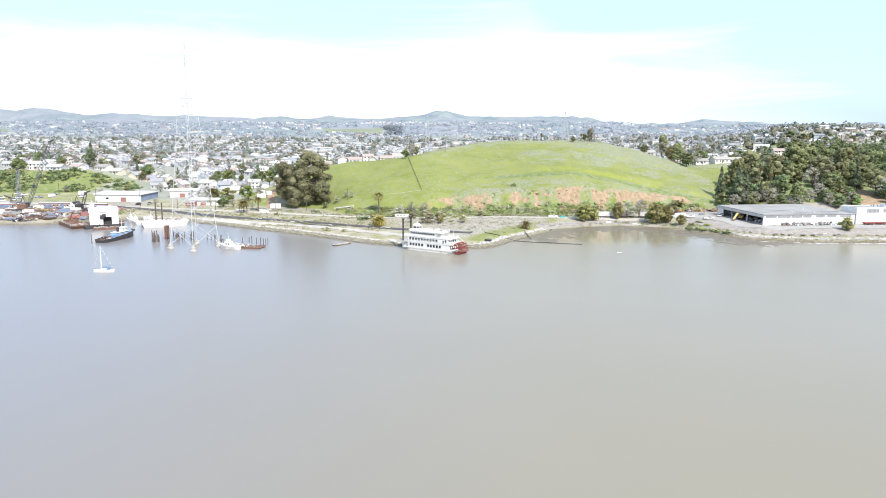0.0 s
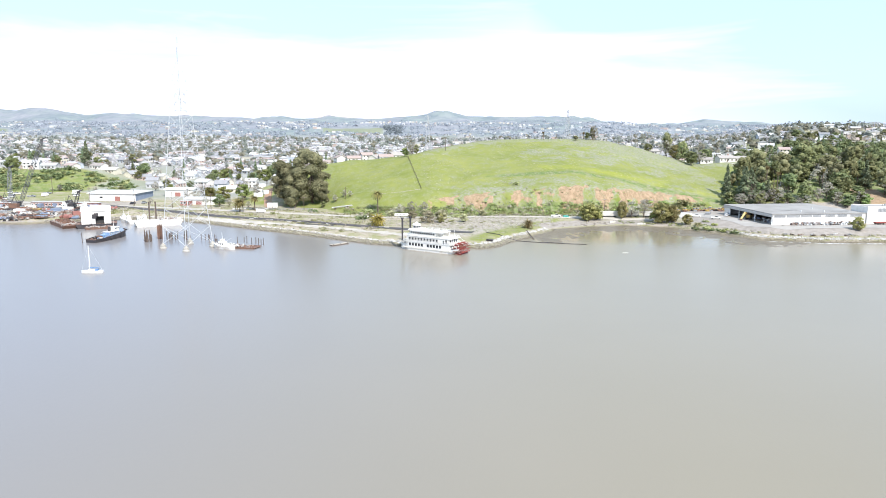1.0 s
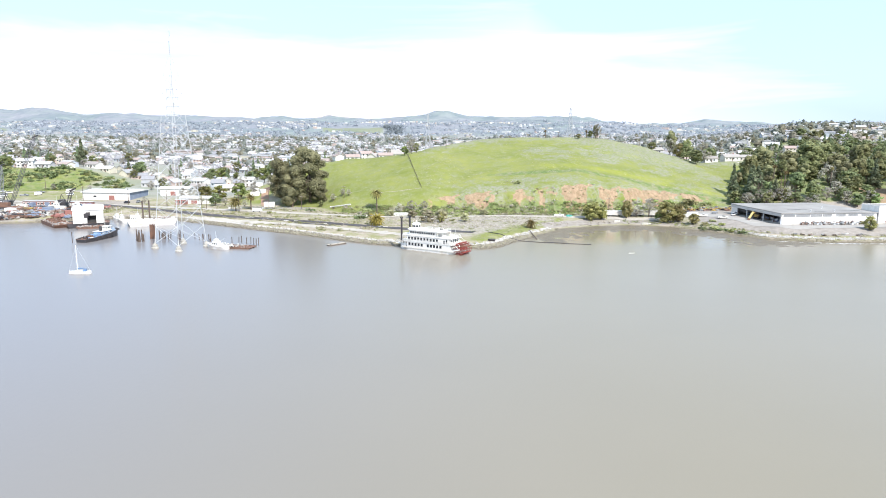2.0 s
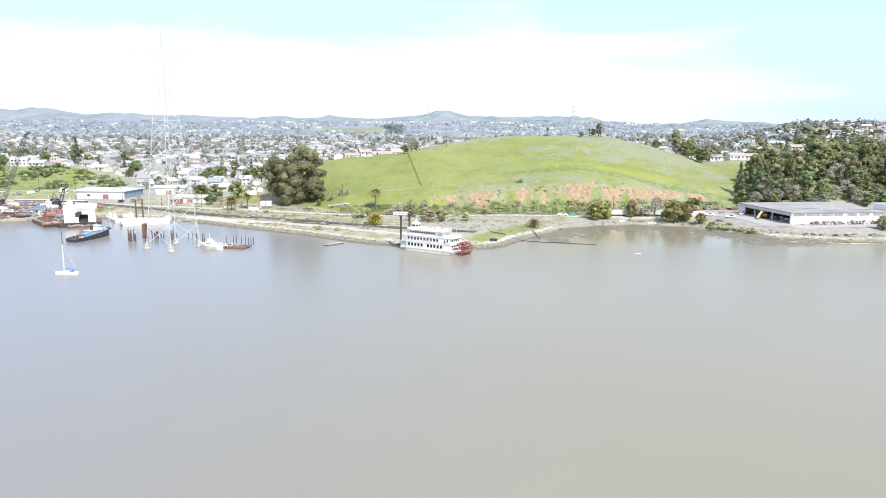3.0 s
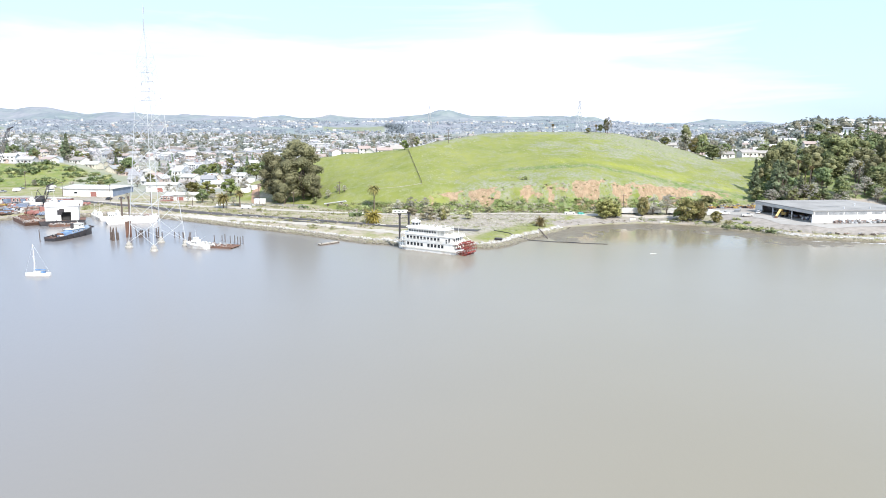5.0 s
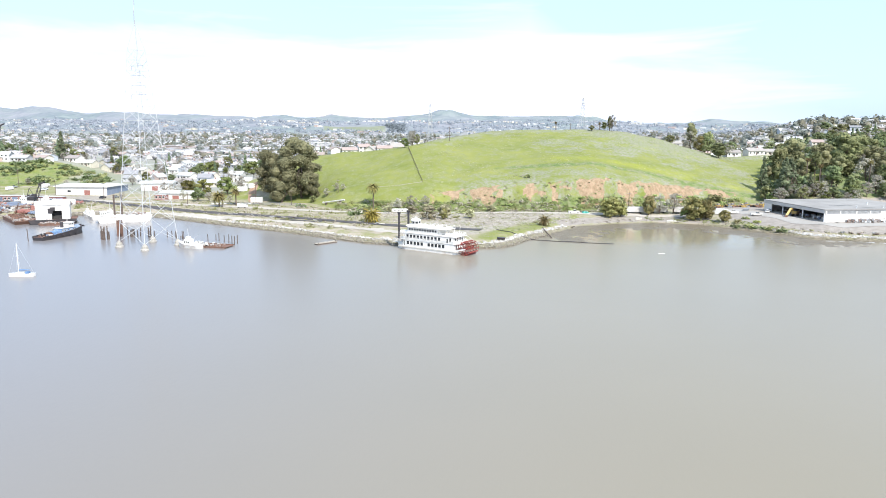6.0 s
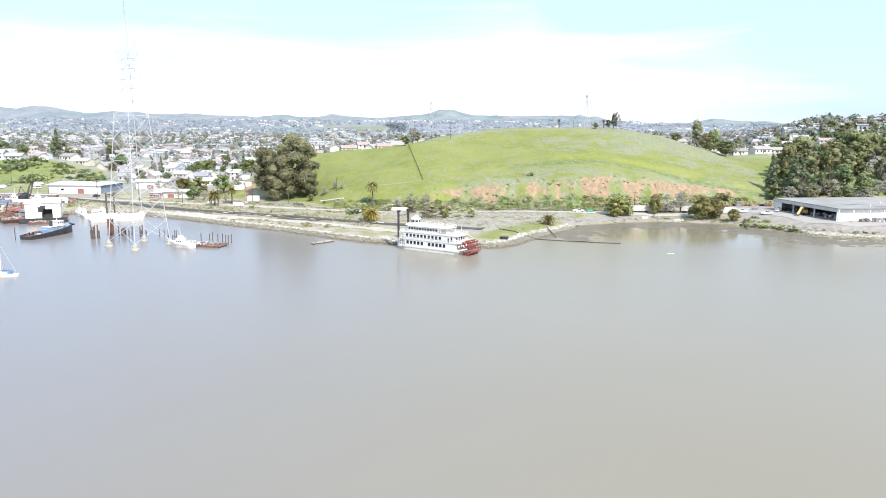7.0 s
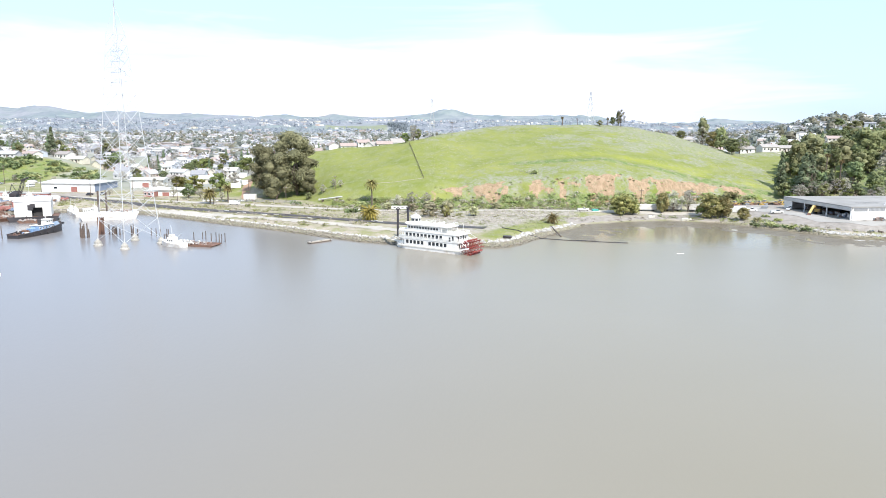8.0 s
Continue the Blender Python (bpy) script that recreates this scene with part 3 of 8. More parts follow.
    for name, values in (("grass", grass), ("brush", brush), ("cliff", cliff), ("lush", lush), ("dirt", dirt), ("town", town), ("far_haze", far_haze), ("mud", mud), ("quarry", quarry), ("mustard", mustard), ("scrub", scrub)):
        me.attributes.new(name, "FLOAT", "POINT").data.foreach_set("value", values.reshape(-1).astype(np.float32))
    ob = new("ground", me)
    return tagged(ob, "rolling land with green grass, bare soil and shore", "ground", kind="structure")


build_ground()
water = Shape()
water.add([(-6000, -4000, 0), (6000, -4000, 0), (6000, 900, 0), (-6000, 900, 0)], [(0, 1, 2, 3)])
plain("water", water, WATER, Matrix(), "calm silty grey-brown strait water", "water", kind="structure")

# ---- trees and shrubs ----


def leaf_quads(s, rng, centre, radii, count, size, shell=0.55, flat=0.0):
    """Loose leaf clumps over an uneven ball."""
    c = np.array(centre)
    d = rng.normal(size=(count, 3))
    d /= np.linalg.norm(d, axis=1)[:, None]
    r = shell + (1.2 - shell) * rng.random(count) ** 0.75
    p = c + d * np.array(radii) * r[:, None]
    out = d / np.array(radii)
    out = out / np.linalg.norm(out, axis=1)[:, None] + 0.6 * rng.normal(size=(count, 3)) + np.array([0.1, -0.3, 0.75])
    a = np.cross(out, rng.normal(size=(count, 3)))
    a /= np.linalg.norm(a, axis=1)[:, None]
    b = np.cross(out, a)
    b /= np.linalg.norm(b, axis=1)[:, None]
    k = size * (0.55 + 0.9 * rng.random((count, 1)))
    q = np.stack([p - a * k - b * k * 0.6, p + a * k * 0.7 - b * k, p + a * k + b * k * 0.5, p - a * k * 0.5 + b * k], 1)
    n = len(s.v)
    s.v.extend(map(tuple, q.reshape(-1, 3).tolist()))
    s.f.extend([(n + 4 * i, n + 4 * i + 1, n + 4 * i + 2, n + 4 * i + 3) for i in range(count)])


def core(s, rng, centre, radii, k=0.62):
    """An uneven dark heart that closes a crown."""
    rings = []
    for j in range(5):
        th = math.pi * (j + 0.5) / 5
        rings.append([(centre[0] + radii[0] * k * math.sin(th) * math.cos(2 * math.pi * i / 8) * (0.75 + 0.5 * rng.random()),
                       centre[1] + radii[1] * k * math.sin(th) * math.sin(2 * math.pi * i / 8) * (0.75 + 0.5 * rng.random()),
                       centre[2] - radii[2] * k * math.cos(th) * (0.85 + 0.3 * rng.random())) for i in range(8)])
    s.loft(rings)


def limb(s, a, b, r0, r1, rng, bend=0.08):
    a, b = Vector(a), Vector(b)
    m = (a + b) / 2 + Vector(rng.normal(size=3)) * (b - a).length * bend
    s.tube(a, m, r0, (r0 + r1) / 2, 5)
    s.tube(m, b, (r0 + r1) / 2, r1, 5)


def make_tree(seed, height, width, low, blobs, count, size, mat, trunk_r, name, shell=0.55, cone=False, heart=True, lobe=1.0, heap=0):
    """Meshes of a trunk with limbs and of a crown of leaf clumps."""
    rng = np.random.default_rng(seed)
    wood, leaves = Shape(), Shape()
    top = (0.05 * width * rng.normal(), 0.05 * width * rng.normal(), height * 0.72)
    limb(wood, (0, 0, -0.6), (top[0] * 0.5, top[1] * 0.5, height * low * 0.9), trunk_r, trunk_r * 0.75, rng, 0.04)
    limb(wood, (top[0] * 0.5, top[1] * 0.5, height * low * 0.9), top, trunk_r * 0.75, trunk_r * 0.25, rng, 0.05)
    heads = []
    for i in range(blobs):
        f = (i + 0.5) / blobs
        ang = 2.4 * i + rng.random()
        if cone:
            z = height * (low + (1 - low) * f * 0.95)
            rad = width / 2 * (1 - f) ** 0.8 * 0.5
            br = width / 2 * (1.02 - f) * 0.66 + 0.25
            bz = height * (1 - low) / blobs * 1.7
        elif heap:
            # billowing heads on long limbs, open beneath
            rad = width / 2 * 0.56 * math.sqrt(max(0.04, 1 - ((f - 0.38) / 0.68) ** 2)) * (0.7 + 0.5 * rng.random())
            br = width * (0.19 + 0.09 * rng.random())
            bz = br * (0.7 + 0.3 * rng.random())
            z = height * (low + 0.08 + (0.9 - low - 0.08) * f)
        else:
            z = height * (low + (1 - low) * (0.12 + 0.74 * f))
            rad = width / 2 * math.sqrt(max(0.05, 1 - (2 * f - 0.85) ** 2)) * (0.4 + 0.4 * rng.random())
            br = width * (0.17 + 0.12 * rng.random()) * lobe
            bz = height * (1 - low) * (0.13 + 0.1 * rng.random())
        c = np.array((rad * math.cos(ang) + top[0], rad * math.sin(ang) + top[1], min(z, height - bz * 0.8)))
        limb(wood, (top[0] * 0.5, top[1] * 0.5, height * low * (0.8 + 0.4 * f)), tuple(c), trunk_r * 0.42, trunk_r * 0.1, rng)
        if heart:
            core(leaves, rng, tuple(c), (br, br, bz), 0.72 if heap else 0.55)
        heads.append((c, np.array((br, br, bz))))
    sprays = max(4, heap or 6)
    for c, r in heads:
        for j in range(sprays):
            d = rng.normal(size=3)
            d /= np.linalg.norm(d)
            d[2] = abs(d[2]) * 0.9 - 0.25 if not cone else d[2]
            k = r * (0.42 + 0.26 * rng.random()) * np.array((1.0, 1.0, 0.85))
            leaf_quads(leaves, rng, tuple(c + d * r * (0.5 + 0.25 * rng.random())), tuple(k), count // (blobs * sprays), size, shell * 0.5)
    return wood.mesh(name + "_trunk", BARK), leaves.mesh(name + "_crown", mat)


def make_palm(seed, height, spread, fronds=44, droop=1.0, mat=None):
    """A palm: ringed trunk and feathered, arching fronds."""
    rng = np.random.default_rng(seed)
    wood, leaves = Shape(), Shape()
    for j in range(6):
        z0, z1 = height * j / 6 - (0.4 if j == 0 else 0), height * (j + 1) / 6
        wood.tube((0.05 * j * j * 0.1, 0, z0), (0.05 * (j + 1) ** 2 * 0.1, 0, z1), 0.42 - 0.02 * j, 0.36 - 0.02 * j, 8)
    tx = 0.18
    for i in range(fronds):
        ang, lift = 2.4 * i, 1.25 - 1.75 * (i / fronds) ** 0.8
        d = np.array([math.cos(ang), math.sin(ang), 0.0])
        side = np.array([-d[1], d[0], 0.0])
        length = spread * (0.85 + 0.25 * rng.random())
        pts = [np.array([tx, 0, height])]
        pitch = lift
        for k in range(5):
            pts.append(pts[-1] + length / 5 * (d * math.cos(pitch) + np.array([0, 0, math.sin(pitch)])))
            pitch -= 0.33 * droop
        for k in range(5):
            w0, w1 = spread * 0.11 * (1 - abs(k / 5 - 0.35)), spread * 0.11 * (1 - abs((k + 1) / 5 - 0.35)) * (0.05 if k == 4 else 1)
            sag = np.array([0, 0, -0.5])
            for sgn in (1, -1):
                a, b = pts[k], pts[k + 1]
                leaves.add([tuple(a), tuple(b), tuple(b + sgn * side * w1 + sag * w1), tuple(a + sgn * side * w0 * 0.8 + sag * w0)], [(0, 1, 2, 3)])
    core(leaves, rng, (tx, 0, height - 0.1), (0.6, 0.6, 0.7), 1.0)
    return wood.mesh("palm_trunk", BARK), leaves.mesh("palm_crown", mat or LEAF_PALM)


LEAF_PALM = leaf_material("palm_fronds", (0.12, 0.115, 0.045), (0.28, 0.225, 0.09))
LEAF_GUM = leaf_material("gum_leaves", (0.155, 0.155, 0.084), (0.255, 0.243, 0.136), (0.92, 1.1))
LEAF_DATE = leaf_material("yellowing_fronds", (0.17, 0.15, 0.035), (0.42, 0.34, 0.08))
LEAF_THICKET = leaf_material("half_bare_brush", (0.29, 0.28, 0.165), (0.42, 0.4, 0.25))
LEAF_COVE = leaf_material("bay_leaves", (0.19, 0.2, 0.075), (0.36, 0.32, 0.135))
LEAF_CYPRESS = leaf_material("cypress_leaves", (0.135, 0.18, 0.105), (0.235, 0.28, 0.16))
LEAF_BROWN = leaf_material("brownish_gum_leaves", (0.165, 0.168, 0.085), (0.24, 0.232, 0.122))
KINDS = {
    "gum": [make_tree(11 + i, 20, 14, 0.28, 11, 1650, 0.44, (LEAF_OLIVE, LEAF_BROWN, LEAF_DARK)[i], 0.45, "gum", heap=7) for i in range(3)],
    "grove": [make_tree(15 + i, 20, 15, 0.06, 12, 16000, 0.2, LEAF_GUM, 0.55, "grove", heap=11) for i in range(2)],
    "oak": [make_tree(21 + i, 10, 11, 0.12, 11, 720, 0.43, LEAF_DARK, 0.35, "oak") for i in range(3)],
    "olive": [make_tree(31 + i, 10, 10, 0.1, 11, 720, 0.41, LEAF_OLIVE, 0.35, "olive") for i in range(4)],
    "green": [make_tree(41 + i, 9, 9, 0.15, 9, 850, 0.36, LEAF_GREEN, 0.3, "green") for i in range(3)],
    "conifer": [make_tree(51 + i, 15, 7.5, 0.06, 14, 1150, 0.35, LEAF_CYPRESS, 0.35, "conifer", cone=True) for i in range(3)],
    "tall": [make_tree(61 + i, 18, 8, 0.4, 9, 900, 0.38, LEAF_OLIVE, 0.3, "tall", shell=0.4) for i in range(3)],
    "bare": [make_tree(71 + i, 10, 9, 0.15, 10, 1100, 0.2, LEAF_GREY, 0.28, "bare", shell=0.1, heart=False) for i in range(3)],
    "cove": [make_tree(91 + i, 10, 11, 0.0, 15, 2200, 0.3, LEAF_COVE, 0.3, "cove") for i in range(3)],
    "yellow": [make_tree(81 + i, 9, 9, 0.15, 8, 900, 0.34, LEAF_YELLOW, 0.28, "yellow") for i in range(2)],
    "thicket": [make_tree(101 + i, 8, 11, 0.0, 12, 1500, 0.24, LEAF_THICKET, 0.25, "thicket", shell=0.3) for i in range(2)],
}
KIND_LABEL = {
    "thicket": ("broad grey-olive thicket of half-bare brush", 8),
    "cove": ("bushy olive-yellow tree leafed down to the ground", 10),
    "grove": ("large eucalyptus with dense grey-green crown to the ground", 20), "gum": ("tall eucalyptus with dense olive-green crown", 20), "oak": ("dark green broadleaf tree with rounded crown", 10), "olive": ("olive-green broadleaf tree with uneven crown", 10),
    "green": ("fresh green broadleaf tree in spring leaf", 9), "conifer": ("dark green conifer with pointed crown", 15), "tall": ("slender gum tree with bare lower trunk", 18),
    "bare": ("leafless tree with grey twiggy crown", 10), "yellow": ("tree with yellow-green flowering crown", 9),
}


def tree(kind, x, y, height, wide=1.0, group="", variant=None, turn=None, label=None, lift=0.0):
    """Plants one tree of a kind on the ground."""
    rng = np.random.default_rng(int(abs(x * 31 + y * 17)) + 5)
    base, real = KIND_LABEL[kind]
    k = height / real
    wood, leaves = KINDS[kind][int(rng.integers(len(KINDS[kind]))) if variant is None else variant]
    ang = float(rng.random() * 6.28) if turn is None else radians(turn)
    m = Matrix.Translation((x, y, at_ground(x, y) + lift)) @ Matrix.Rotation(ang, 4, "Z") @ Matrix.Diagonal((k * wide, k * wide, k, 1))
    t = thing("tree", m, label or base, "tree", group)
    part("trunk", wood, BARK, t)
    part("crown", leaves, None, t)
    return t


def palm(x, y, height, spread, label, fronds=44, droop=1.0, seed=1, mat=None):
    wood, leaves = make_palm(seed, height, spread, fronds, droop, mat)
    t = thing("palm_tree", pose(x, y, at_ground(x, y), 0, 0, seed * 50), label, "palm tree")
    part("trunk", wood, BARK, t)
    part("crown", leaves, None, t)
    return t


def make_bush(seed, mat):
    rng = np.random.default_rng(seed)
    s = Shape()
    for i in range(5):
        c = (rng.normal() * 0.42, rng.normal() * 0.42, 0.3 + 0.35 * rng.random())
        r = (0.35 + 0.25 * rng.random(), 0.35 + 0.25 * rng.random(), 0.28 + 0.25 * rng.random())
        leaf_quads(s, rng, c, r, 30, 0.15 if mat is not LEAF_GREY else 0.06, 0.15)
    return s.mesh("bush", mat)


BUSH_GREEN = leaf_material("lush_shrub_leaves", (0.29, 0.365, 0.12), (0.41, 0.47, 0.185))
BUSH_OLIVE = leaf_material("olive_shrub_leaves", (0.3, 0.315, 0.14), (0.41, 0.415, 0.2))
BUSH_DARK = leaf_material("dark_shrub_leaves", (0.13, 0.165, 0.075), (0.22, 0.255, 0.115))
BUSHES = {"dark": [make_bush(i, BUSH_DARK) for i in range(3)], "olive": [make_bush(10 + i, BUSH_OLIVE) for i in range(3)],
          "green": [make_bush(20 + i, BUSH_GREEN) for i in range(3)], "grey": [make_bush(30 + i, LEAF_GREY) for i in range(3)]}
BUSH_LABEL = {"dark": "dark green rounded shrub on the slope", "olive": "olive-green shrub in dry grass", "green": "bright green leafy shrub", "grey": "grey-brown dry twiggy shrub"}


def bush(kind, x, y, size, tall=0.8, group="shrubs on the slopes"):
    rng = np.random.default_rng(int(abs(x * 13 + y * 7)))
    m = Matrix.Translation((x, y, at_ground(x, y) - 0.1 * size)) @ Matrix.Rotation(float(rng.random() * 6.28), 4, "Z") @ Matrix.Diagonal((size, size, size * tall, 1))
    return plain("bush", BUSHES[kind][int(rng.integers(3))], None, m, BUSH_LABEL[kind], "bush", group)


def shrub_cover(name, label, spots):
    """Many low shrubs merged into one cover: spots are (kind, x, y, size, tall)."""
    by_kind = {}
    for kind, x, y, size, tall in spots:
        by_kind.setdefault(kind, []).append((x, y, size, tall))
    for kind, rows in by_kind.items():
        s = Shape()
        for x, y, size, tall in rows:
            r = random.Random(int(abs(x * 13 + y * 7)))
            me = BUSHES[kind][r.randrange(3)]
            co = np.empty(len(me.vertices) * 3)
            me.vertices.foreach_get("co", co)
            ang = r.uniform(0, 6.28)
            m = Matrix.Translation((x, y, at_ground(x, y) - 0.1 * size)) @ Matrix.Rotation(ang, 4, "Z") @ Matrix.Diagonal((size, size, size * tall, 1))
            co = co.reshape(-1, 3) @ np.array(m.to_3x3()).T + np.array(m.translation)
            s.add([tuple(v) for v in co.tolist()], [tuple(p.vertices) for p in me.polygons])
        plain(name, s, {"dark": BUSH_DARK, "olive": BUSH_OLIVE, "green": BUSH_GREEN, "grey": LEAF_GREY}[kind], Matrix(), label, "shrubs", kind="stuff")


FAR_TREES = {}


def far_tree(kind, x, y, height, wide=1.0):
    """Notes a tree too distant to be told apart; all of a kind are joined afterwards."""
    FAR_TREES.setdefault(kind, []).append((x, y, height, wide))


def tree_cover():
    for kind, rows in FAR_TREES.items():
        wood, leaves = Shape(), Shape()
        for x, y, height, wide in rows:
            r = random.Random(int(abs(x * 31 + y * 17)) + 5)
            k, ang = height / KIND_LABEL[kind][1], r.uniform(0, 6.28)
            turn = np.array(Matrix.Rotation(ang, 3, "Z") @ Matrix.Diagonal((k * wide, k * wide, k)))
            for s, me in zip((wood, leaves), KINDS[kind][r.randrange(len(KINDS[kind]))]):
                co = np.empty(len(me.vertices) * 3)
                me.vertices.foreach_get("co", co)
                co = co.reshape(-1, 3) @ turn.T + np.array((x, y, at_ground(x, y)))
                s.add([tuple(v) for v in co.tolist()], [tuple(p.vertices) for p in me.polygons])
        t = thing("hillside_trees", Matrix(), KIND_LABEL[kind][0] + " among distant houses", "trees", kind="stuff")
        tagged(part("trunks", wood, BARK, t), kind="stuff")
        tagged(part("crowns", leaves, list(KINDS[kind][0][1].materials), t), kind="stuff")


# eucalyptus grove at the foot of the hill
tree("grove", -88, 484, 36.5, 1.0, "eucalyptus grove", 0, 20)
tree("grove", -106, 484, 30.5, 0.82, "eucalyptus grove", 1, 80)
tree("grove", -98.5, 474, 27, 0.92, "eucalyptus grove", 0, 200)
tree("grove", -81, 479, 17, 0.9, "eucalyptus grove", 1, 10)

# palms on the shore strip
palm(-36, 391, 3.4, 6.0, "squat date palm with yellowing fronds", 70, 0.9, 1, LEAF_DATE)
palm(45.8, 386, 2.6, 4.4, "low date palm on the shore bank", 44, 1.0, 2)
palm(-40.6, 444, 12.2, 5.2, "tall palm with dry hanging fronds", 44, 1.1, 3)
palm(-128.5, 452, 6.0, 5.6, "bushy date palm beside the road", 60, 0.9, 4)
palm(-121, 459, 8.0, 4.2, "leaning date palm behind the road", 40, 1.0, 5)
for i, (x, y, h) in enumerate(((222, 495, 17), (225, 485, 14), (258, 490, 14))):
    palm(x, y, h, 2.6, "tall thin fan palm above the woods", 30, 1.2, 6 + i)

# trees along the cove and beside the shed
tree("cove", 86, 426, 11, 1.1, "trees along the cove", 0)
tree("cove", 91, 427, 8, 0.8, "trees along the cove", 1)
tree("cove", 107.5, 431, 11.5, 0.55, "trees along the cove", 1)
tree("bare", 114, 434, 11, 1.0, "trees along the cove", 0)
tree("bare", 121, 433, 12, 0.9, "trees along the cove", 1)
tree("cove", 128, 419, 12.5, 0.95, "trees along the cove", 2)
tree("cove", 134, 419, 10.5, 0.85, "trees along the cove", 0)
tree("green", 125, 422, 7, 1.1, "trees along the cove", 1)
tree("cove", 138.5, 409, 6.4, 0.9, "trees along the cove", 1)
tree("cove", 214, 370.5, 7.4, 0.85, "", 2, label="rounded shrubby tree on the riprap shore")
# on and behind the hill
tree("bare", 122, 588, 13, 0.55, "trees on the hilltop", 1)
tree("olive", 121, 590, 11.5, 0.42, "trees on the hilltop", 1)
tree("oak", 117, 590, 6.5, 0.75, "trees on the hilltop", 1)
tree("yellow", 107, 588, 4.2, 1.2, "trees on the hilltop", 0)
tree("gum", 186, 602, 21, 0.62, "trees on the hill shoulder", 1)
tree("bare", 184, 600, 15, 0.8, "trees on the hill shoulder", 2)
tree("olive", 203, 586, 10, 0.9, "trees on the hill shoulder", 3)
tree("cove", 191, 592, 13, 0.75, "trees on the hill shoulder", 1)
tree("olive", 196, 592, 17.5, 0.6, "trees on the hill shoulder", 0)
tree("olive", 190, 582, 7, 0.9, "trees on the hill shoulder", 0)
tree("oak", 197, 573, 12, 1.0, "trees on the hill shoulder", 2)
tree("bare", 214, 603, 11, 1.2, "trees on the hill shoulder", 1)
tree("olive", 173, 612, 8, 1.1, "trees on the hill shoulder", 0)
tree("bare", -23.5, 534, 11, 0.8, "trees on the hilltop", 2)
tree("green", -29, 540, 7, 1.0, "trees on the hilltop", 2)
tree("olive", -20, 536, 7.5, 0.7, "trees on the hilltop", 1)
for x, y, h in ((62, 610, 6), (104, 612, 7), (98, 620, 6)):
    palm(x + 22, y, h, 2.2, "small fan palm behind the hilltop", 26, 1.2, int(x))
tree("oak", -92.5, 520, 8, 0.6, "trees on the slope", 0)
for x, y, h, k in ((-71.5, 474, 5.5, "bare"), (-66, 475, 5, "bare"), (-61, 470, 4.5, "bare"), (-79, 471, 4.5, "olive"), (-27, 441, 7, "bare"), (-20, 442, 7.5, "bare"), (-12, 441, 7, "bare"), (-149.5, 477, 9, "oak"), (-160, 482, 7, "bare"), (-153, 498, 12, "yellow"),
                   (-163, 500, 11, "yellow"), (-140, 505, 12, "green"), (-133, 512, 10, "bare"), (-172, 496, 9, "bare"), (-143, 478, 6, "bare"), (-114, 500, 9, "green"), (-122, 520, 11, "bare"),
                   (-128, 470, 5, "bare"), (-200, 488, 5, "bare"), (-182, 510, 9, "bare"), (-321, 648, 23, "conifer"), (-328, 655, 16, "conifer"), (-280, 648, 13, "conifer"), (-272, 652, 13, "oak"), (-240, 640, 12, "conifer"), (-310, 645, 10, "olive"), (-256, 646, 9, "bare"), (-345, 640, 10, "oak"), (-300, 560, 5, "bare"), (-268, 552, 5, "bare"), (-225, 560, 8, "bare"), (-210, 548, 7, "bare"), (-246, 548, 6, "olive"), (-196, 540, 8, "bare"), (-222, 530, 5, "olive"), (-178, 530, 9, "bare"), (-168, 520, 8, "olive"), (-150, 640, 16, "oak"), (-141, 636, 12, "oak"),
                   (-300, 640, 9, "olive"), (-330, 650, 8, "bare")):
    tree(k, x, y, h, 0.9, "trees near the shore road")

for k, x, y, h in (("bare", -95, 616, 6), ("olive", -82, 614, 5), ("green", -70, 613, 4.5), ("oak", -58, 616, 6), ("bare", -46, 613, 6), ("olive", -106, 618, 6), ("oak", -33, 618, 6), ("green", -118, 620, 6)):
    tree(k, x, y, h, 1.0, "garden trees on the crest")
rng = np.random.default_rng(7)
# woods on the slope behind the shed
for k, x, y, h, wd in (("conifer", 197.5, 470, 24, 1.25), ("conifer", 204, 476, 22, 1.3), ("conifer", 191, 486, 21, 0.9), ("olive", 189, 474, 9, 1.1), ("conifer", 212, 470, 14, 1.2), ("gum", 224, 520, 26, 0.95), ("gum", 214, 512, 23, 0.8),
                        ("gum", 256, 520, 27, 1.0), ("gum", 240, 512, 23, 0.95), ("gum", 280, 540, 22, 1.0), ("gum", 272, 510, 20, 1.0), ("gum", 290, 505, 18, 0.9), ("bare", 262, 500, 15, 1.0), ("tall", 230, 500, 20, 1.1), ("gum", 305, 520, 19, 1.0)):
    tree(k, x, y, h, wd, "woods behind the shed")
count = 0
while count < 250:
    y = 453 + 250 * rng.random() ** 1.35
    u = 0.40 + 0.32 * rng.random()
    x = u * y
    if x > 400 or (y < 455) or (y > 545 and u < 0.425) or (y > 600 and rng.random() < 0.35) or (275 < x < 292 and y < 485):
        continue
    if u > 0.60 and 525 < y < 545:
        continue
    k = ("oak", "olive", "gum", "oak", "tall", "bare", "conifer", "gum", "gum", "bare")[int(rng.integers(10))] if y > 475 else ("olive", "green", "bare", "oak", "bare")[int(rng.integers(5))]
    h = {"oak": 11, "olive": 12, "tall": 16, "bare": 11, "conifer": 14, "gum": 16, "green": 7}[k] * (0.65 + 0.5 * rng.random())
    if u < 0.425:
        h = min(h, 13)
    if u > 0.55:
        h *= 1.25
    if y > 560:
        h = min(h, 9 if u < 0.5 else 13)
    if y < 470:
        h = min(h, 9)
    if y > 590 and k in ("tall", "gum"):
        k = "oak"
        h = min(h, 11)
    if y > 590:
        far_tree(k, x, y, h)
    else:
        tree(k, x, y, h, 1.0, "woods behind the shed")
    count += 1
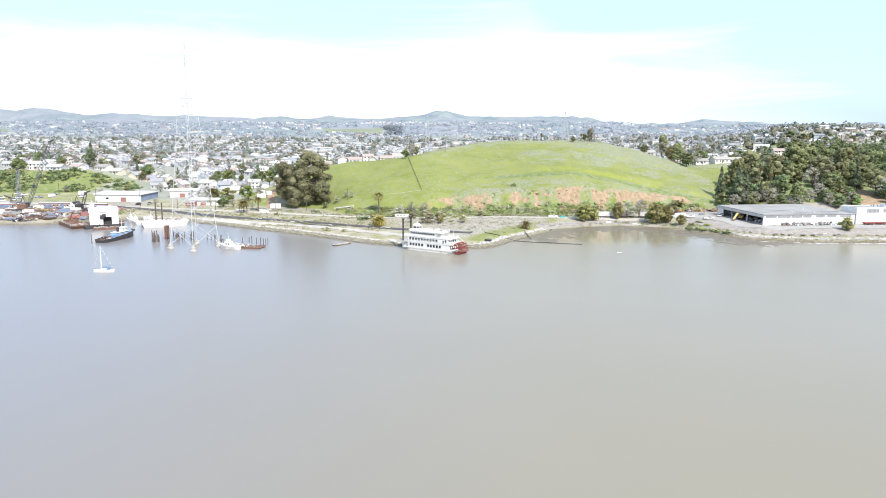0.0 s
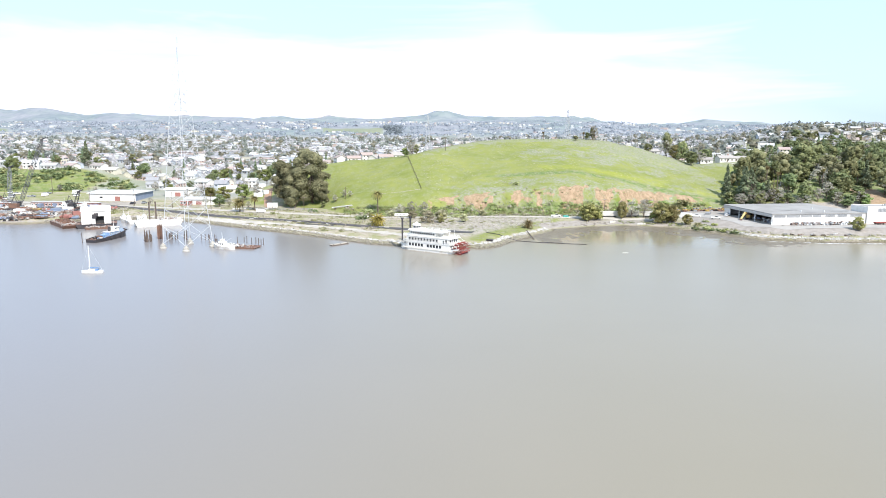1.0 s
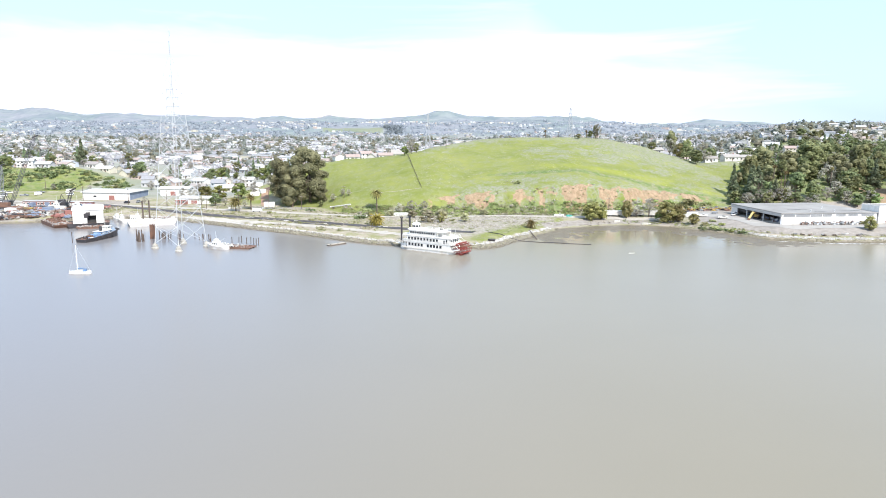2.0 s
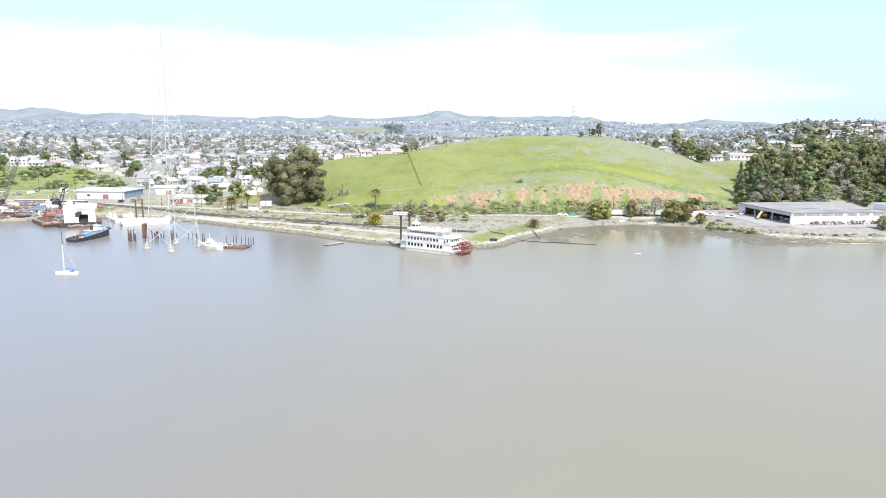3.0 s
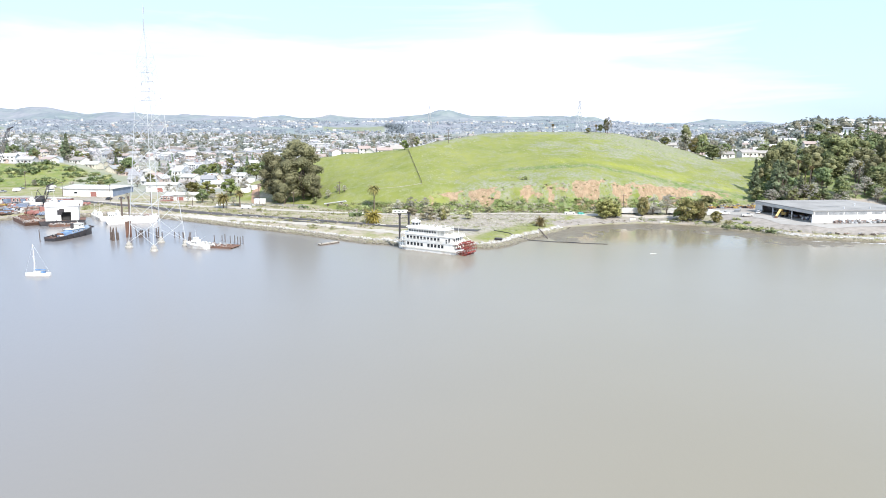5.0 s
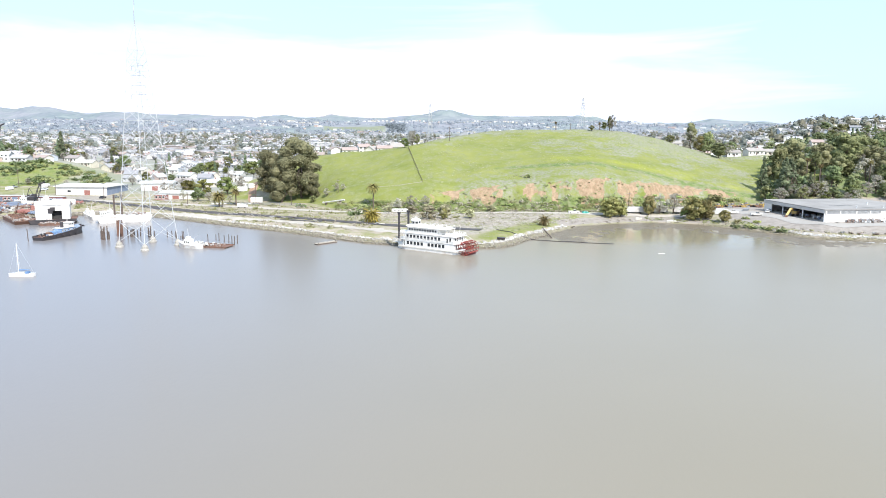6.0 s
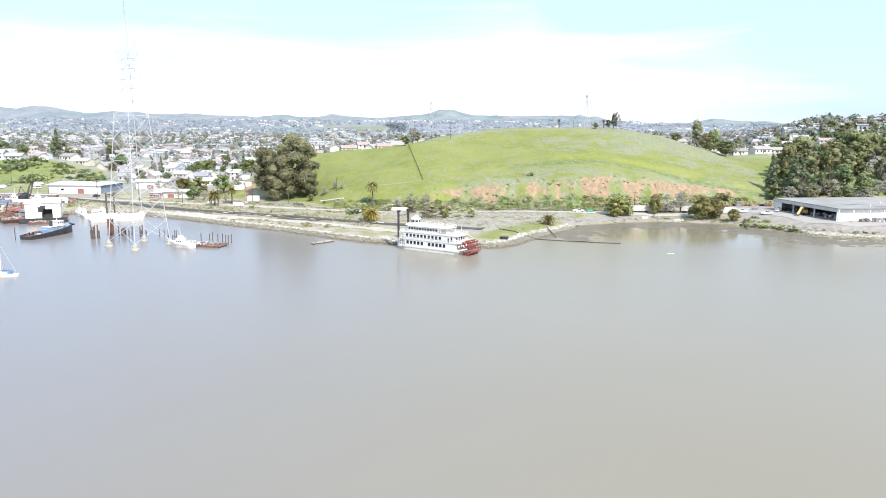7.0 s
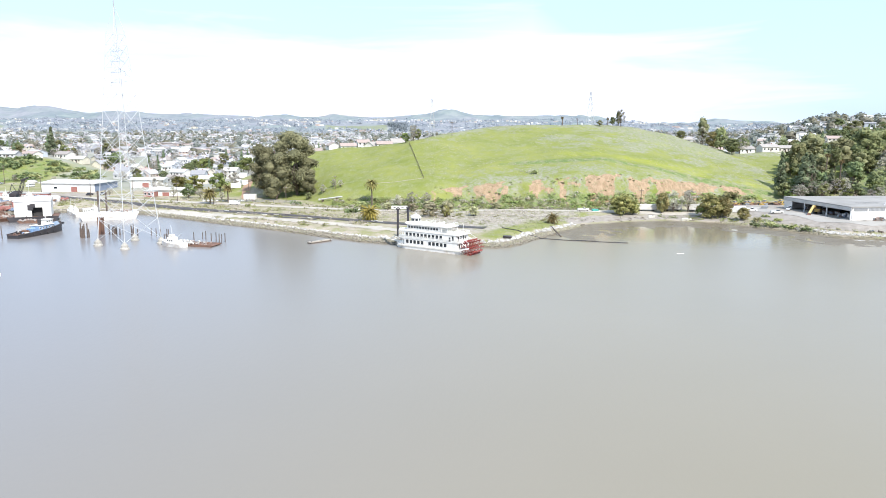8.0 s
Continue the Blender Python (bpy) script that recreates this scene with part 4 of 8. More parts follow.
# trees among the nearer houses
for i in range(90):
    y = 545 + 180 * rng.random()
    u = -0.64 + 0.52 * rng.random()
    x = u * y
    if at_ground(x, y) > 26 and x > -200 or (-360 < x < -235 and y < 625):
        continue
    k = ("oak", "bare", "bare", "olive", "green", "conifer", "bare", "olive", "oak")[int(rng.integers(9))]
    far_tree(k, x, y, (6 + 7 * rng.random()) * (1.2 if k == "conifer" else 1), 0.9)
for i in range(60):
    y = 630 + 150 * rng.random()
    u = 0.36 + 0.26 * rng.random()
    k = ("oak", "bare", "olive", "conifer", "oak")[int(rng.integers(5))]
    far_tree(k, u * y, y, 6 + 7 * rng.random())
tree_cover()
for k, x, y, h, wd in (("thicket", -8, 402.5, 7.5, 0.85), ("thicket", -2.5, 404, 8.0, 0.75), ("cove", -1.5, 402, 6.0, 0.6), ("thicket", 11, 407, 5.0, 0.85), ("thicket", -19, 424, 4.5, 1.1), ("thicket", -31, 432, 4.0, 1.1),
                       ("thicket", -12, 436, 4.5, 1.0), ("olive", -43, 424, 3.6, 1.0), ("thicket", 24, 436, 4.0, 1.1)):
    tree(k, x, y, h, wd, "thickets on the shore strip")
# shrubs: hill foot, cliff, bank of the left-hand slope, flat shore strip
for i in range(60):
    x = -45 + 215 * rng.random()
    f = float(np.interp(x, *FOOT))
    y = f - 2 + 8 * rng.random()
    bush(("olive", "green", "green", "grey", "grey")[int(rng.integers(5))] if x < 25 else ("olive", "green", "green", "green", "grey")[int(rng.integers(5))], x, y, 0.8 + 1.5 * rng.random() ** 2, 0.42)
spots = []
for i in range(330):
    x = -15 + 185 * rng.random()
    y = float(np.interp(x, *FOOT)) + 1 + 20 * rng.random() ** 1.6
    if y - float(np.interp(x, *FOOT)) > 6 and (x > 60 or math.sin(x * 0.33 + 1.2 * math.sin(x * 0.11)) + 0.6 * math.sin(x * 0.83 + 2.0) > -0.2) and rng.random() < 0.93:
        continue
    spots.append((("green", "olive", "green", "grey")[int(rng.integers(4))], x, y, 0.35 + 1.1 * rng.random() ** 2, 0.42))
for i in range(150):
    x = -8 + 180 * rng.random()
    y = float(np.interp(x, *FOOT)) + 6 + 10 * rng.random()
    spots.append((("olive", "green", "dark")[int(rng.integers(3))], x, y, 0.3 + 0.5 * rng.random(), 0.6))
for i in range(170):
    x = 30 + 145 * rng.random()
    y = float(np.interp(x, *FOOT)) + 9 * rng.random() ** 1.4
    if wave(x, y, 5.5, 4) > -0.2:
        spots.append((("green", "olive", "green")[int(rng.integers(3))], x, y, 1.0 + 1.5 * rng.random(), 0.6))
shrub_cover("cliff_shrubs", "low green shrubs clinging to the eroded slope", spots)
spots = []
for i in range(520):
    x, y = -380 + 130 * rng.random(), 560 + 52 * rng.random()
    if wave(x, y, 16, 6) > -0.3:
        spots.append((("dark", "dark", "olive", "dark")[int(rng.integers(4))], x, y, 1.0 + (4.6 if x < -315 and y > 585 else 2.8) * rng.random() ** 2, 0.75))
shrub_cover("bank_shrubs", "olive and green shrubs spread over the grassy bank", spots)
for x, y, s, k in ((-48, 418, 4.0, "dark"), (-45, 446, 3.2, "olive"), (-28, 443, 4.5, "grey"), (-22, 441, 4, "olive"), (-17, 441, 4.2, "grey"),
                   (9, 428, 3.0, "olive"), (-34, 442, 3.5, "grey"), (-83, 449, 2.6, "grey"), (-83, 453, 3.0, "dark"), (-106, 442, 1.8, "olive"), (150, 468, 5, "olive"), (157, 471, 4.5, "olive"),
                   (47, 466, 2.4, "olive"), (40, 470, 1.2, "grey"), (45, 468, 2.2, "grey"), (140, 396, 2.4, "dark"), (142.5, 393.5, 2.0, "grey"), (145, 390.5, 2.6, "olive"), (147, 388, 2.2, "dark"), (149.5, 384, 2.4, "green"), (151.5, 381, 2.2, "grey"), (153.5, 378, 2.4, "dark"), (156, 374, 1.8, "grey"), (151, 398, 2.0, "green"), (144, 402, 2.4, "olive"), (149, 407, 1.8, "olive")):
    bush(k, x, y, s, 0.8, "shrubs on the shore strip")
for i in range(25):
    x, y = -15 + 80 * rng.random(), 392 + 42 * rng.random()
    if shore_distance(np.array([x]), np.array([y]))[0] > 14:
        bush(("grey", "grey", "olive")[int(rng.integers(3))], x, y, 0.7 + 1.1 * rng.random(), 0.6, "shrubs on the shore strip")


def scrub_cover(name, label, n, mat, seed, lo, hi, size):
    """Low tangled growth along the foot of the hill."""
    r = np.random.default_rng(seed)
    s = Shape()
    for i in range(n):
        x = -62 + 236 * r.random()
        y = float(np.interp(x, *FOOT)) + lo + (hi - lo) * r.random() ** 1.2
        if wave(x, y, 7, seed) + 0.6 * r.normal() < -0.1:
            continue
        k = size * (0.5 + r.random())
        leaf_quads(s, r, (x, y, at_ground(x, y) + 0.3 * k), (k, k, 0.45 * k), 34, 0.13 * k, 0.2)
    return plain(name, s, mat, Matrix(), label, "shrubs", kind="stuff")


SCRUB_GREEN = leaf_material("scrub_leaves", (0.2, 0.25, 0.085), (0.29, 0.325, 0.13), (0.95, 1.05))
SCRUB_DRY = leaf_material("dry_brush", (0.36, 0.325, 0.26), (0.46, 0.415, 0.34), (0.95, 1.05))
SCRUB_OLIVE = leaf_material("olive_scrub_leaves", (0.22, 0.23, 0.095), (0.31, 0.3, 0.14), (0.95, 1.05))
scrub_cover("foot_scrub", "tangled fresh green scrub along the hill foot", 1050, SCRUB_GREEN, 21, -2, 8, 1.5)
scrub_cover("dry_scrub", "grey-tan dry brush among the green scrub", 700, SCRUB_DRY, 22, -3, 9, 1.35)
scrub_cover("olive_scrub", "olive-green low scrub along the hill foot", 700, SCRUB_OLIVE, 23, -2, 8, 1.4)


def strip_cover(name, label, n, mat, seed, size, green):
    """Knee-high brush spread over the flat strip between road and rocks."""
    r = np.random.default_rng(seed)
    s = Shape()
    x = -34 + 104 * r.random(n * 3)
    y = 352 + 82 * r.random(n * 3)
    d = shore_distance(x, y)
    near = np.interp(x, (-34, -8, 15, 40, 70), (396, 382, 378, 388, 412))
    keep = (d > 7) & (y < np.interp(x, *FOOT) - 9) & (wave(x, y, 8, seed) + 0.7 * r.normal(size=n * 3) > 0.0)
    keep &= (y < near + 4) & (x > 14) if green else (y > near - 3)
    for px, py, pz in list(zip(x[keep], y[keep], ground_z(x[keep], y[keep])))[:n]:
        k = size * (0.5 + r.random())
        leaf_quads(s, r, (px, py, pz + 0.3 * k), (k, k, 0.5 * k), 32, 0.1 * k, 0.15)
    return plain(name, s, mat, Matrix(), label, "shrubs", kind="stuff")


def roadside_cover(name, label, n, mat, seed, size):
    """Weeds and brush between the railway bed, the road and the yards."""
    r = np.random.default_rng(seed)
    x = -212 + 178 * r.random(n * 4)
    y = np.interp(x, (-212, -120, -34), (446, 402, 362)) + 70 * r.random(n * 4)
    d = shore_distance(x, y)
    bed = np.abs(y - np.interp(x, (-230, -170, -121, -104, -70, -39, -24), (483, 452, 426, 419, 403, 386.5, 380)))
    road = np.abs(y - np.interp(x, (-200, -129.6, -94, -60, -27), (475, 455, 444.5, 434, 426)))
    track = np.abs(y - np.interp(x, (-150, -117, -100, -84, -52, -28), (431, 413, 404.5, 397, 379.5, 363)))
    keep = (d > 5.2) & (bed > 3.2) & (road > 4) & (track > 3) & (y < 482) & (y < np.interp(x, *FOOT) + 4) & (wave(x, y, 9, seed) + 0.5 * r.normal(size=n * 4) > 0.15)
    s = Shape()
    for px, py, pz in list(zip(x[keep], y[keep], ground_z(x[keep], y[keep])))[:n]:
        k = size * (0.4 + r.random() ** 2)
        leaf_quads(s, r, (px, py, pz + 0.3 * k), (k, k, 0.5 * k), 18, 0.18 * k, 0.15)
    return plain(name, s, mat, Matrix(), label, "shrubs", kind="stuff")


def bank_weeds(name, label, n, mat, seed, size, xa, xb, lo, hi):
    """Weeds along the bank between two distances from the water's edge."""
    r = np.random.default_rng(seed)
    x = xa + (xb - xa) * r.random(n * 6)
    y = np.interp(x, [p[0] for p in SHORE], [p[1] for p in SHORE]) + 22 * r.random(n * 6)
    d = shore_distance(x, y)
    keep = (d > lo) & (d < hi) & (wave(x, y, 6, seed) + 0.6 * r.normal(size=n * 6) > 0.0)
    s = Shape()
    for px, py, pz in list(zip(x[keep], y[keep], ground_z(x[keep], y[keep])))[:n]:
        k = size * (0.4 + r.random() ** 2)
        leaf_quads(s, r, (px, py, pz + 0.3 * k), (k, k, 0.45 * k), 18, 0.18 * k, 0.15)
    return plain(name, s, mat, Matrix(), label, "shrubs", kind="stuff")


STRIP_DRY = leaf_material("lilac_dry_brush", (0.46, 0.415, 0.365), (0.57, 0.52, 0.465), (0.95, 1.05))
roadside_cover("roadside_weeds", "tan and grey weeds beside the old railway", 900, SCRUB_DRY, 61, 0.9)
roadside_cover("roadside_brush", "olive brush beside the shore road", 600, SCRUB_OLIVE, 62, 1.1)
bank_weeds("bank_weeds", "olive weeds along the bank of the works yard", 320, SCRUB_OLIVE, 71, 0.9, 118, 300, 5.5, 9.5)
bank_weeds("bank_weeds", "tan dry weeds along the cove bank", 260, SCRUB_DRY, 72, 0.8, 62, 300, 4.5, 10)
bank_weeds("bank_weeds", "fresh green weeds at the head of the cove", 130, SCRUB_GREEN, 73, 0.8, 104, 150, 6, 14)
strip_cover("strip_brush", "grey-lilac dry brush over the shore strip", 900, STRIP_DRY, 41, 0.95, False)
strip_cover("strip_brush", "olive weeds among the dry brush", 260, SCRUB_OLIVE, 42, 0.8, False)
strip_cover("strip_grass", "fresh green weeds above the point rocks", 420, SCRUB_GREEN, 43, 0.7, True)


def tufts(name, label, n, region, size, mat, seed):
    """Uncountable dry stalks and weeds scattered over a stretch of ground."""
    r = np.random.default_rng(seed)
    s = Shape()
    xs, ys = region(r, n)
    zs = ground_z(xs, ys)
    a = r.random(n) * math.pi
    h = size * (0.5 + r.random(n))
    w = h * 0.55
    for dx in (0.0, 1.5):
        ca, sa = np.cos(a + dx), np.sin(a + dx)
        q = np.stack([np.stack([xs - ca * w, ys - sa * w, zs - 0.05], 1), np.stack([xs + ca * w, ys + sa * w, zs - 0.05], 1),
                      np.stack([xs + ca * w * 1.3, ys + sa * w * 1.3, zs + h], 1), np.stack([xs - ca * w * 1.1, ys - sa * w * 1.1, zs + h * 0.8], 1)], 1)
        k = len(s.v)
        s.v.extend(map(tuple, q.reshape(-1, 3).tolist()))
        s.f.extend([(k + 4 * i, k + 4 * i + 1, k + 4 * i + 2, k + 4 * i + 3) for i in range(n)])
    return plain(name, s, mat, Matrix(), label, "weeds", kind="stuff")


def on_slope(r, n):
    x = -20 + 230 * r.random(n * 14)
    f, c = np.interp(x, *FOOT), np.interp(x, *CREST_Y)
    y = f + 22 + (c - f) * r.random(n * 14)
    keep = (wave(x * 1.0, y * 0.55, 9, 4) + 0.7 * wave(x, y, 31, 8) + 0.5 * step(60, 190, x) + 0.5 * step(-30, 0, y - c) + 0.5 * (1 - step(-2, 14, x)) * step(-14, -4, x) + 2.2 * r.random(n * 14)) > 1.75
    return x[keep][:n], y[keep][:n]


def sized(region):
    def f(r, n):
        x, y = region(r, n)
        return (np.resize(x, n), np.resize(y, n)) if len(x) < n else (x, y)
    return f


def on_flat(r, n):
    x = -190 + 320 * r.random(n * 4)
    y = 345 + 100 * r.random(n * 4)
    d = shore_distance(x, y)
    keep = (d > 11) & (y < np.interp(x, *FOOT) - 2) & ((x > -10) | (wave(x, y, 17, 3) > 0.2)) & (x < 62)
    return x[keep][:n], y[keep][:n]


def slope_brush(name, label, n, mat, seed, size):
    """Low clumps of winter brush scattered over the hill."""
    r = np.random.default_rng(seed)
    x, y = on_slope(r, n)
    s = Shape()
    for px, py, pz in zip(x, y, ground_z(x, y)):
        k = size * (0.4 + r.random())
        leaf_quads(s, r, (px, py, pz + 0.25 * k), (k * 1.5, k * 1.3, 0.22 * k), 16, 0.1 * k, 0.1)
    return plain(name, s, mat, Matrix(), label, "shrubs", kind="stuff")


HILL_DRY = leaf_material("pale_hill_brush", (0.37, 0.37, 0.255), (0.47, 0.46, 0.335), (0.95, 1.05))
slope_brush("hill_brush", "grey-lilac dry brush clumps over the grassy hill", 2400, HILL_DRY, 51, 0.6)
slope_brush("hill_brush", "olive-green weed clumps over the grassy hill", 900, SCRUB_GREEN, 52, 0.6)
tufts("dry_stalks", "grey dry weed stalks in patches on the grassy hill", 1800, sized(on_slope), 0.15, STALK, 3)
tufts("dry_weeds", "dry grey-brown weeds over the shore strip", 2200, sized(on_flat), 0.13, STALK, 4)

# ---- riverboat ----
DECK_GREY = material("grey_deck", (0.5, 0.5, 0.48), 0.8, second=(0.42, 0.41, 0.39), scale=0.5, fine=0.06)
HULL_STAIN = material("stained_hull", (0.74, 0.72, 0.68), 0.6, second=(0.5, 0.42, 0.33), scale=0.35, fine=0.1, mix=(0.5, 0.75))
BLUE = material("blue_paint", (0.08, 0.16, 0.31), 0.5, second=(0.15, 0.24, 0.38), scale=0.6)
TARP = material("faded_tarp", (0.16, 0.22, 0.3), 0.7, second=(0.28, 0.32, 0.37), scale=0.5, bump=0.3)
TUG_BLUE = material("chalky_blue_paint", (0.13, 0.25, 0.46), 0.6, second=(0.3, 0.4, 0.52), scale=0.5, fine=0.1)
CREAM = material("cream_paint", (0.72, 0.69, 0.6), 0.6, second=(0.62, 0.6, 0.52), scale=0.6)


def hull_rings(length, beam, depth, draft, bow=0.3, stern=0.12, flare=0.85, sheer=0.0, n=14):
    """Outline sections of a hull: x from the bow (0) to the stern (length), y across, z from the keel to the rail."""
    rings = []
    for j in range(n + 1):
        f = j / n
        w = beam / 2 * min(1, (f / bow) ** 0.55 if f < bow else 1) * (1 if f < 1 - stern else 1 - 0.25 * ((f - 1 + stern) / stern) ** 2)
        w = max(w, 0.12)
        z1 = depth + sheer * (1 - f) ** 2 * depth
        rings.append([(f * length, -w, z1), (f * length, -w * flare, -draft * 0.3), (f * length, -w * 0.3, -draft), (f * length, w * 0.3, -draft), (f * length, w * flare, -draft * 0.3), (f * length, w, z1)])
    return rings


def railing(parent, x0, x1, y0, y1, z, mat, gap=1.8, name="railing"):
    """A rail round a deck: two bars and posts, as one part a side."""
    for a, b in (((x0, y0), (x1, y0)), ((x0, y1), (x1, y1)), ((x1, y0), (x1, y1))):
        s = Shape()
        n = max(2, int(math.hypot(b[0] - a[0], b[1] - a[1]) / gap))
        for i in range(n + 1):
            f = i / n
            x, y = a[0] + (b[0] - a[0]) * f, a[1] + (b[1] - a[1]) * f
            s.box(x - 0.045, x + 0.045, y - 0.045, y + 0.045, z, z + 1.0)
        for h in (0.5, 0.98):
            s.tube((*a, z + h), (*b, z + h), 0.05, n=4)
        part(name, s, mat, parent)


def window(parent, x, y, z, w, h, axis="x", out=-1, frame_mat=None, name="window"):
    """A framed pane set on a wall: axis is the way along the wall, out the side that it faces."""
    def block(s, a0, a1, b0, b1, d0, d1):
        d0, d1 = sorted((d0 * out, d1 * out))
        if axis == "x":
            s.box(x + a0, x + a1, y + d0, y + d1, z + b0, z + b1)
        else:
            s.box(x + d0, x + d1, y + a0, y + a1, z + b0, z + b1)
    pane = Shape()
    block(pane, -w / 2, w / 2, 0, h, -0.04, 0.02)
    p = part(name, pane, GLASS_DARK, parent)
    fr = Shape()
    t = 0.09
    for a0, a1, b0, b1 in ((-w / 2 - t, w / 2 + t, -t, 0), (-w / 2 - t, w / 2 + t, h, h + t), (-w / 2 - t, -w / 2, 0, h), (w / 2, w / 2 + t, 0, h)):
        block(fr, a0, a1, b0, b1, 0.0, 0.07)
    part("frame", fr, frame_mat or WHITE, p)
    return p


def riverboat():
    b = thing("riverboat", pose(-22.0, 335.4, 0, 0, 0, -33.8) @ Matrix.Diagonal((1.035, 1, 1.03, 1)), "white three-decked sternwheel riverboat moored at the point", "riverboat")
    W = 8.0
    hull = Shape()
    hull.loft([[(p[0], p[1] + W / 2, p[2]) for p in r] for r in hull_rings(29.5, W, 1.25, 1.2, 0.22, 0.05, 0.97, 0.35)])
    part("hull", hull, HULL_STAIN, b, "white hull with brown stains along the waterline")
    belt = Shape()
    belt.box(3, 29.6, -0.12, 0.0, 0.95, 1.2).box(3, 29.6, W, W + 0.12, 0.95, 1.2)
    part("rubbing_strake", belt, CREAM, b)

    def deck(x0, x1, z, y0=-0.1, y1=W + 0.1, name="deck"):
        s = Shape()
        nose = [(x0 + 1.6 * (1 - math.cos(a)), W / 2 + (y1 - y0) / 2 * math.sin(a)) for a in np.linspace(math.pi / 2, -math.pi / 2, 9) * 0.98]
        nose = [(x0 + 3.0 * (abs(y - W / 2) / (W / 2)) ** 2, y) for x, y in nose]
        s.slab([*nose, (x1, y0), (x1, y1)], z, z + 0.16)
        part(name, s, WHITE, b)
    deck(1.0, 29.4, 1.25)
    deck(1.2, 29.4, 3.85)
    deck(1.6, 29.4, 6.45)
    deck(4.8, 24.6, 8.75, 0.5, W - 0.5, "roof")
    for x in (21.8, 24.2):
        for y in (0.8, W - 0.8):
            part("roof_post", Shape().tube((x, y, 6.6), (x, y, 8.75), 0.08, n=6), WHITE, b)
    cabins = Shape()
    cabins.box(6.2, 28.6, 0.1, W - 0.1, 1.41, 3.85)
    part("main_cabin", cabins, WHITE, b)
    s = Shape().box(6.0, 28.2, 0.12, W - 0.12, 4.01, 6.45)
    part("saloon_cabin", s, WHITE, b)
    s = Shape().box(6.6, 20.8, 1.3, W - 1.3, 6.61, 8.75)
    part("texas_cabin", s, WHITE, b)
    for i in range(11):
        if i != 5:
            window(b, 7.6 + i * 1.62, 0.1, 2.1, 1.15, 1.25)
        window(b, 7.6 + i * 1.62, W - 0.1, 2.05, 1.15, 1.15, out=1)
    for i in range(10):
        window(b, 7.4 + i * 1.62, 0.12, 4.7, 1.1, 1.2)
        window(b, 7.4 + i * 1.62, W - 0.12, 4.75, 1.1, 1.15, out=1)
    for i in range(11):
        window(b, 7.6 + i * 1.2, 1.3, 7.4, 0.85, 0.8)
    for y in (1.6, 3.2, 4.8, 6.4):
        window(b, 28.2, y, 4.5, 0.8, 1.6, "y", 1)
        window(b, 28.6, y, 2.0, 0.7, 1.3, "y", 1)
    for x, z in ((25.6, 4.15), (26.9, 4.6)):
        window(b, x, 0.12, z, 0.75, 1.5, name="door")
    # open gallery posts round the bow
    for z0, z1 in ((1.41, 3.85), (4.01, 6.45)):
        for i, x in enumerate((3.2, 4.4, 5.4)):
            for y in (0.25 + 0.3 * (2 - i), W - 0.25 - 0.3 * (2 - i)):
                part("post", Shape().tube((x, y, z0), (x, y, z1), 0.09, n=6), WHITE, b)
        s = Shape().box(5.5, 6.1, 2.0, 6.0, z0, z1)
        part("stair_housing", s, CREAM, b)
    railing(b, 4.2, 28.9, -0.05, W + 0.05, 4.0, WHITE)
    railing(b, 21.0, 28.9, 0.0, W, 6.6, WHITE)
    railing(b, 4.6, 21.0, 0.0, W, 6.6, WHITE)
    railing(b, 11.0, 24.4, 0.6, W - 0.6, 8.91, WHITE)
    # pilothouse with a domed roof
    ring = [(8.6 + 1.75 * math.cos(a), W / 2 + 1.75 * math.sin(a)) for a in np.arange(8) * math.pi / 4 + math.pi / 8]
    part("skylight_tier", Shape().loft([[(5.6, 1.2, 8.91), (13.4, 1.2, 8.91), (13.4, W - 1.2, 8.91), (5.6, W - 1.2, 8.91)], [(6.2, 1.8, 9.55), (12.2, 1.8, 9.55), (12.2, W - 1.8, 9.55), (6.2, W - 1.8, 9.55)]]), WHITE, b)
    ph = part("pilothouse", Shape().slab(ring, 8.91, 11.0), WHITE, b)
    dome = Shape().loft([[(8.6 + (x - 8.6) * k, W / 2 + (y - W / 2) * k, z) for x, y in ring] for k, z in ((1.18, 11.0), (1.15, 11.25), (0.8, 11.65), (0.35, 11.95), (0.12, 12.2), (0.1, 12.7))])
    part("dome", dome, WHITE, ph)
    for a in np.arange(8) * math.pi / 4:
        c, d = Vector((8.6, W / 2, 9.85)), Vector((math.cos(a), math.sin(a), 0))
        e = Vector((-d.y, d.x, 0))
        q = [c + d * o + e * w + Vector((0, 0, h)) for h in (0, 0.8) for o, w in ((1.56, -0.5), (1.65, -0.5), (1.65, 0.5), (1.56, 0.5))]
        part("window", Shape().hexa([tuple(v) for v in q]), GLASS_DARK, ph)
    # two black smokestacks with flared crowns and a strut between them
    for y in (0.9, W - 0.9):
        s = Shape().tube((2.8, y, 3.9), (2.8, y, 13.6), 0.42, n=12)
        st = part("smokestack", s, BLACK, b, "tall black smokestack")
        cr = Shape()
        for i in range(12):
            a = 2 * math.pi * i / 12
            cr.tube((2.8 + 0.4 * math.cos(a), y + 0.4 * math.sin(a), 13.4), (2.8 + 0.75 * math.cos(a), y + 0.75 * math.sin(a), 14.2), 0.1, 0.05, 4)
        part("crown", cr, BLACK, st)
    part("spreader", Shape().tube((2.8, 0.9, 12.2), (2.8, W - 0.9, 12.2), 0.08).tube((2.8, 0.9, 12.2), (2.8, W / 2, 11.6), 0.06).tube((2.8, W - 0.9, 12.2), (2.8, W / 2, 11.6), 0.06), BLACK, b)
    part("jackstaff", Shape().tube((1.4, 2.2, 1.4), (1.4, 2.2, 13.0), 0.11, 0.06), WHITE, b)
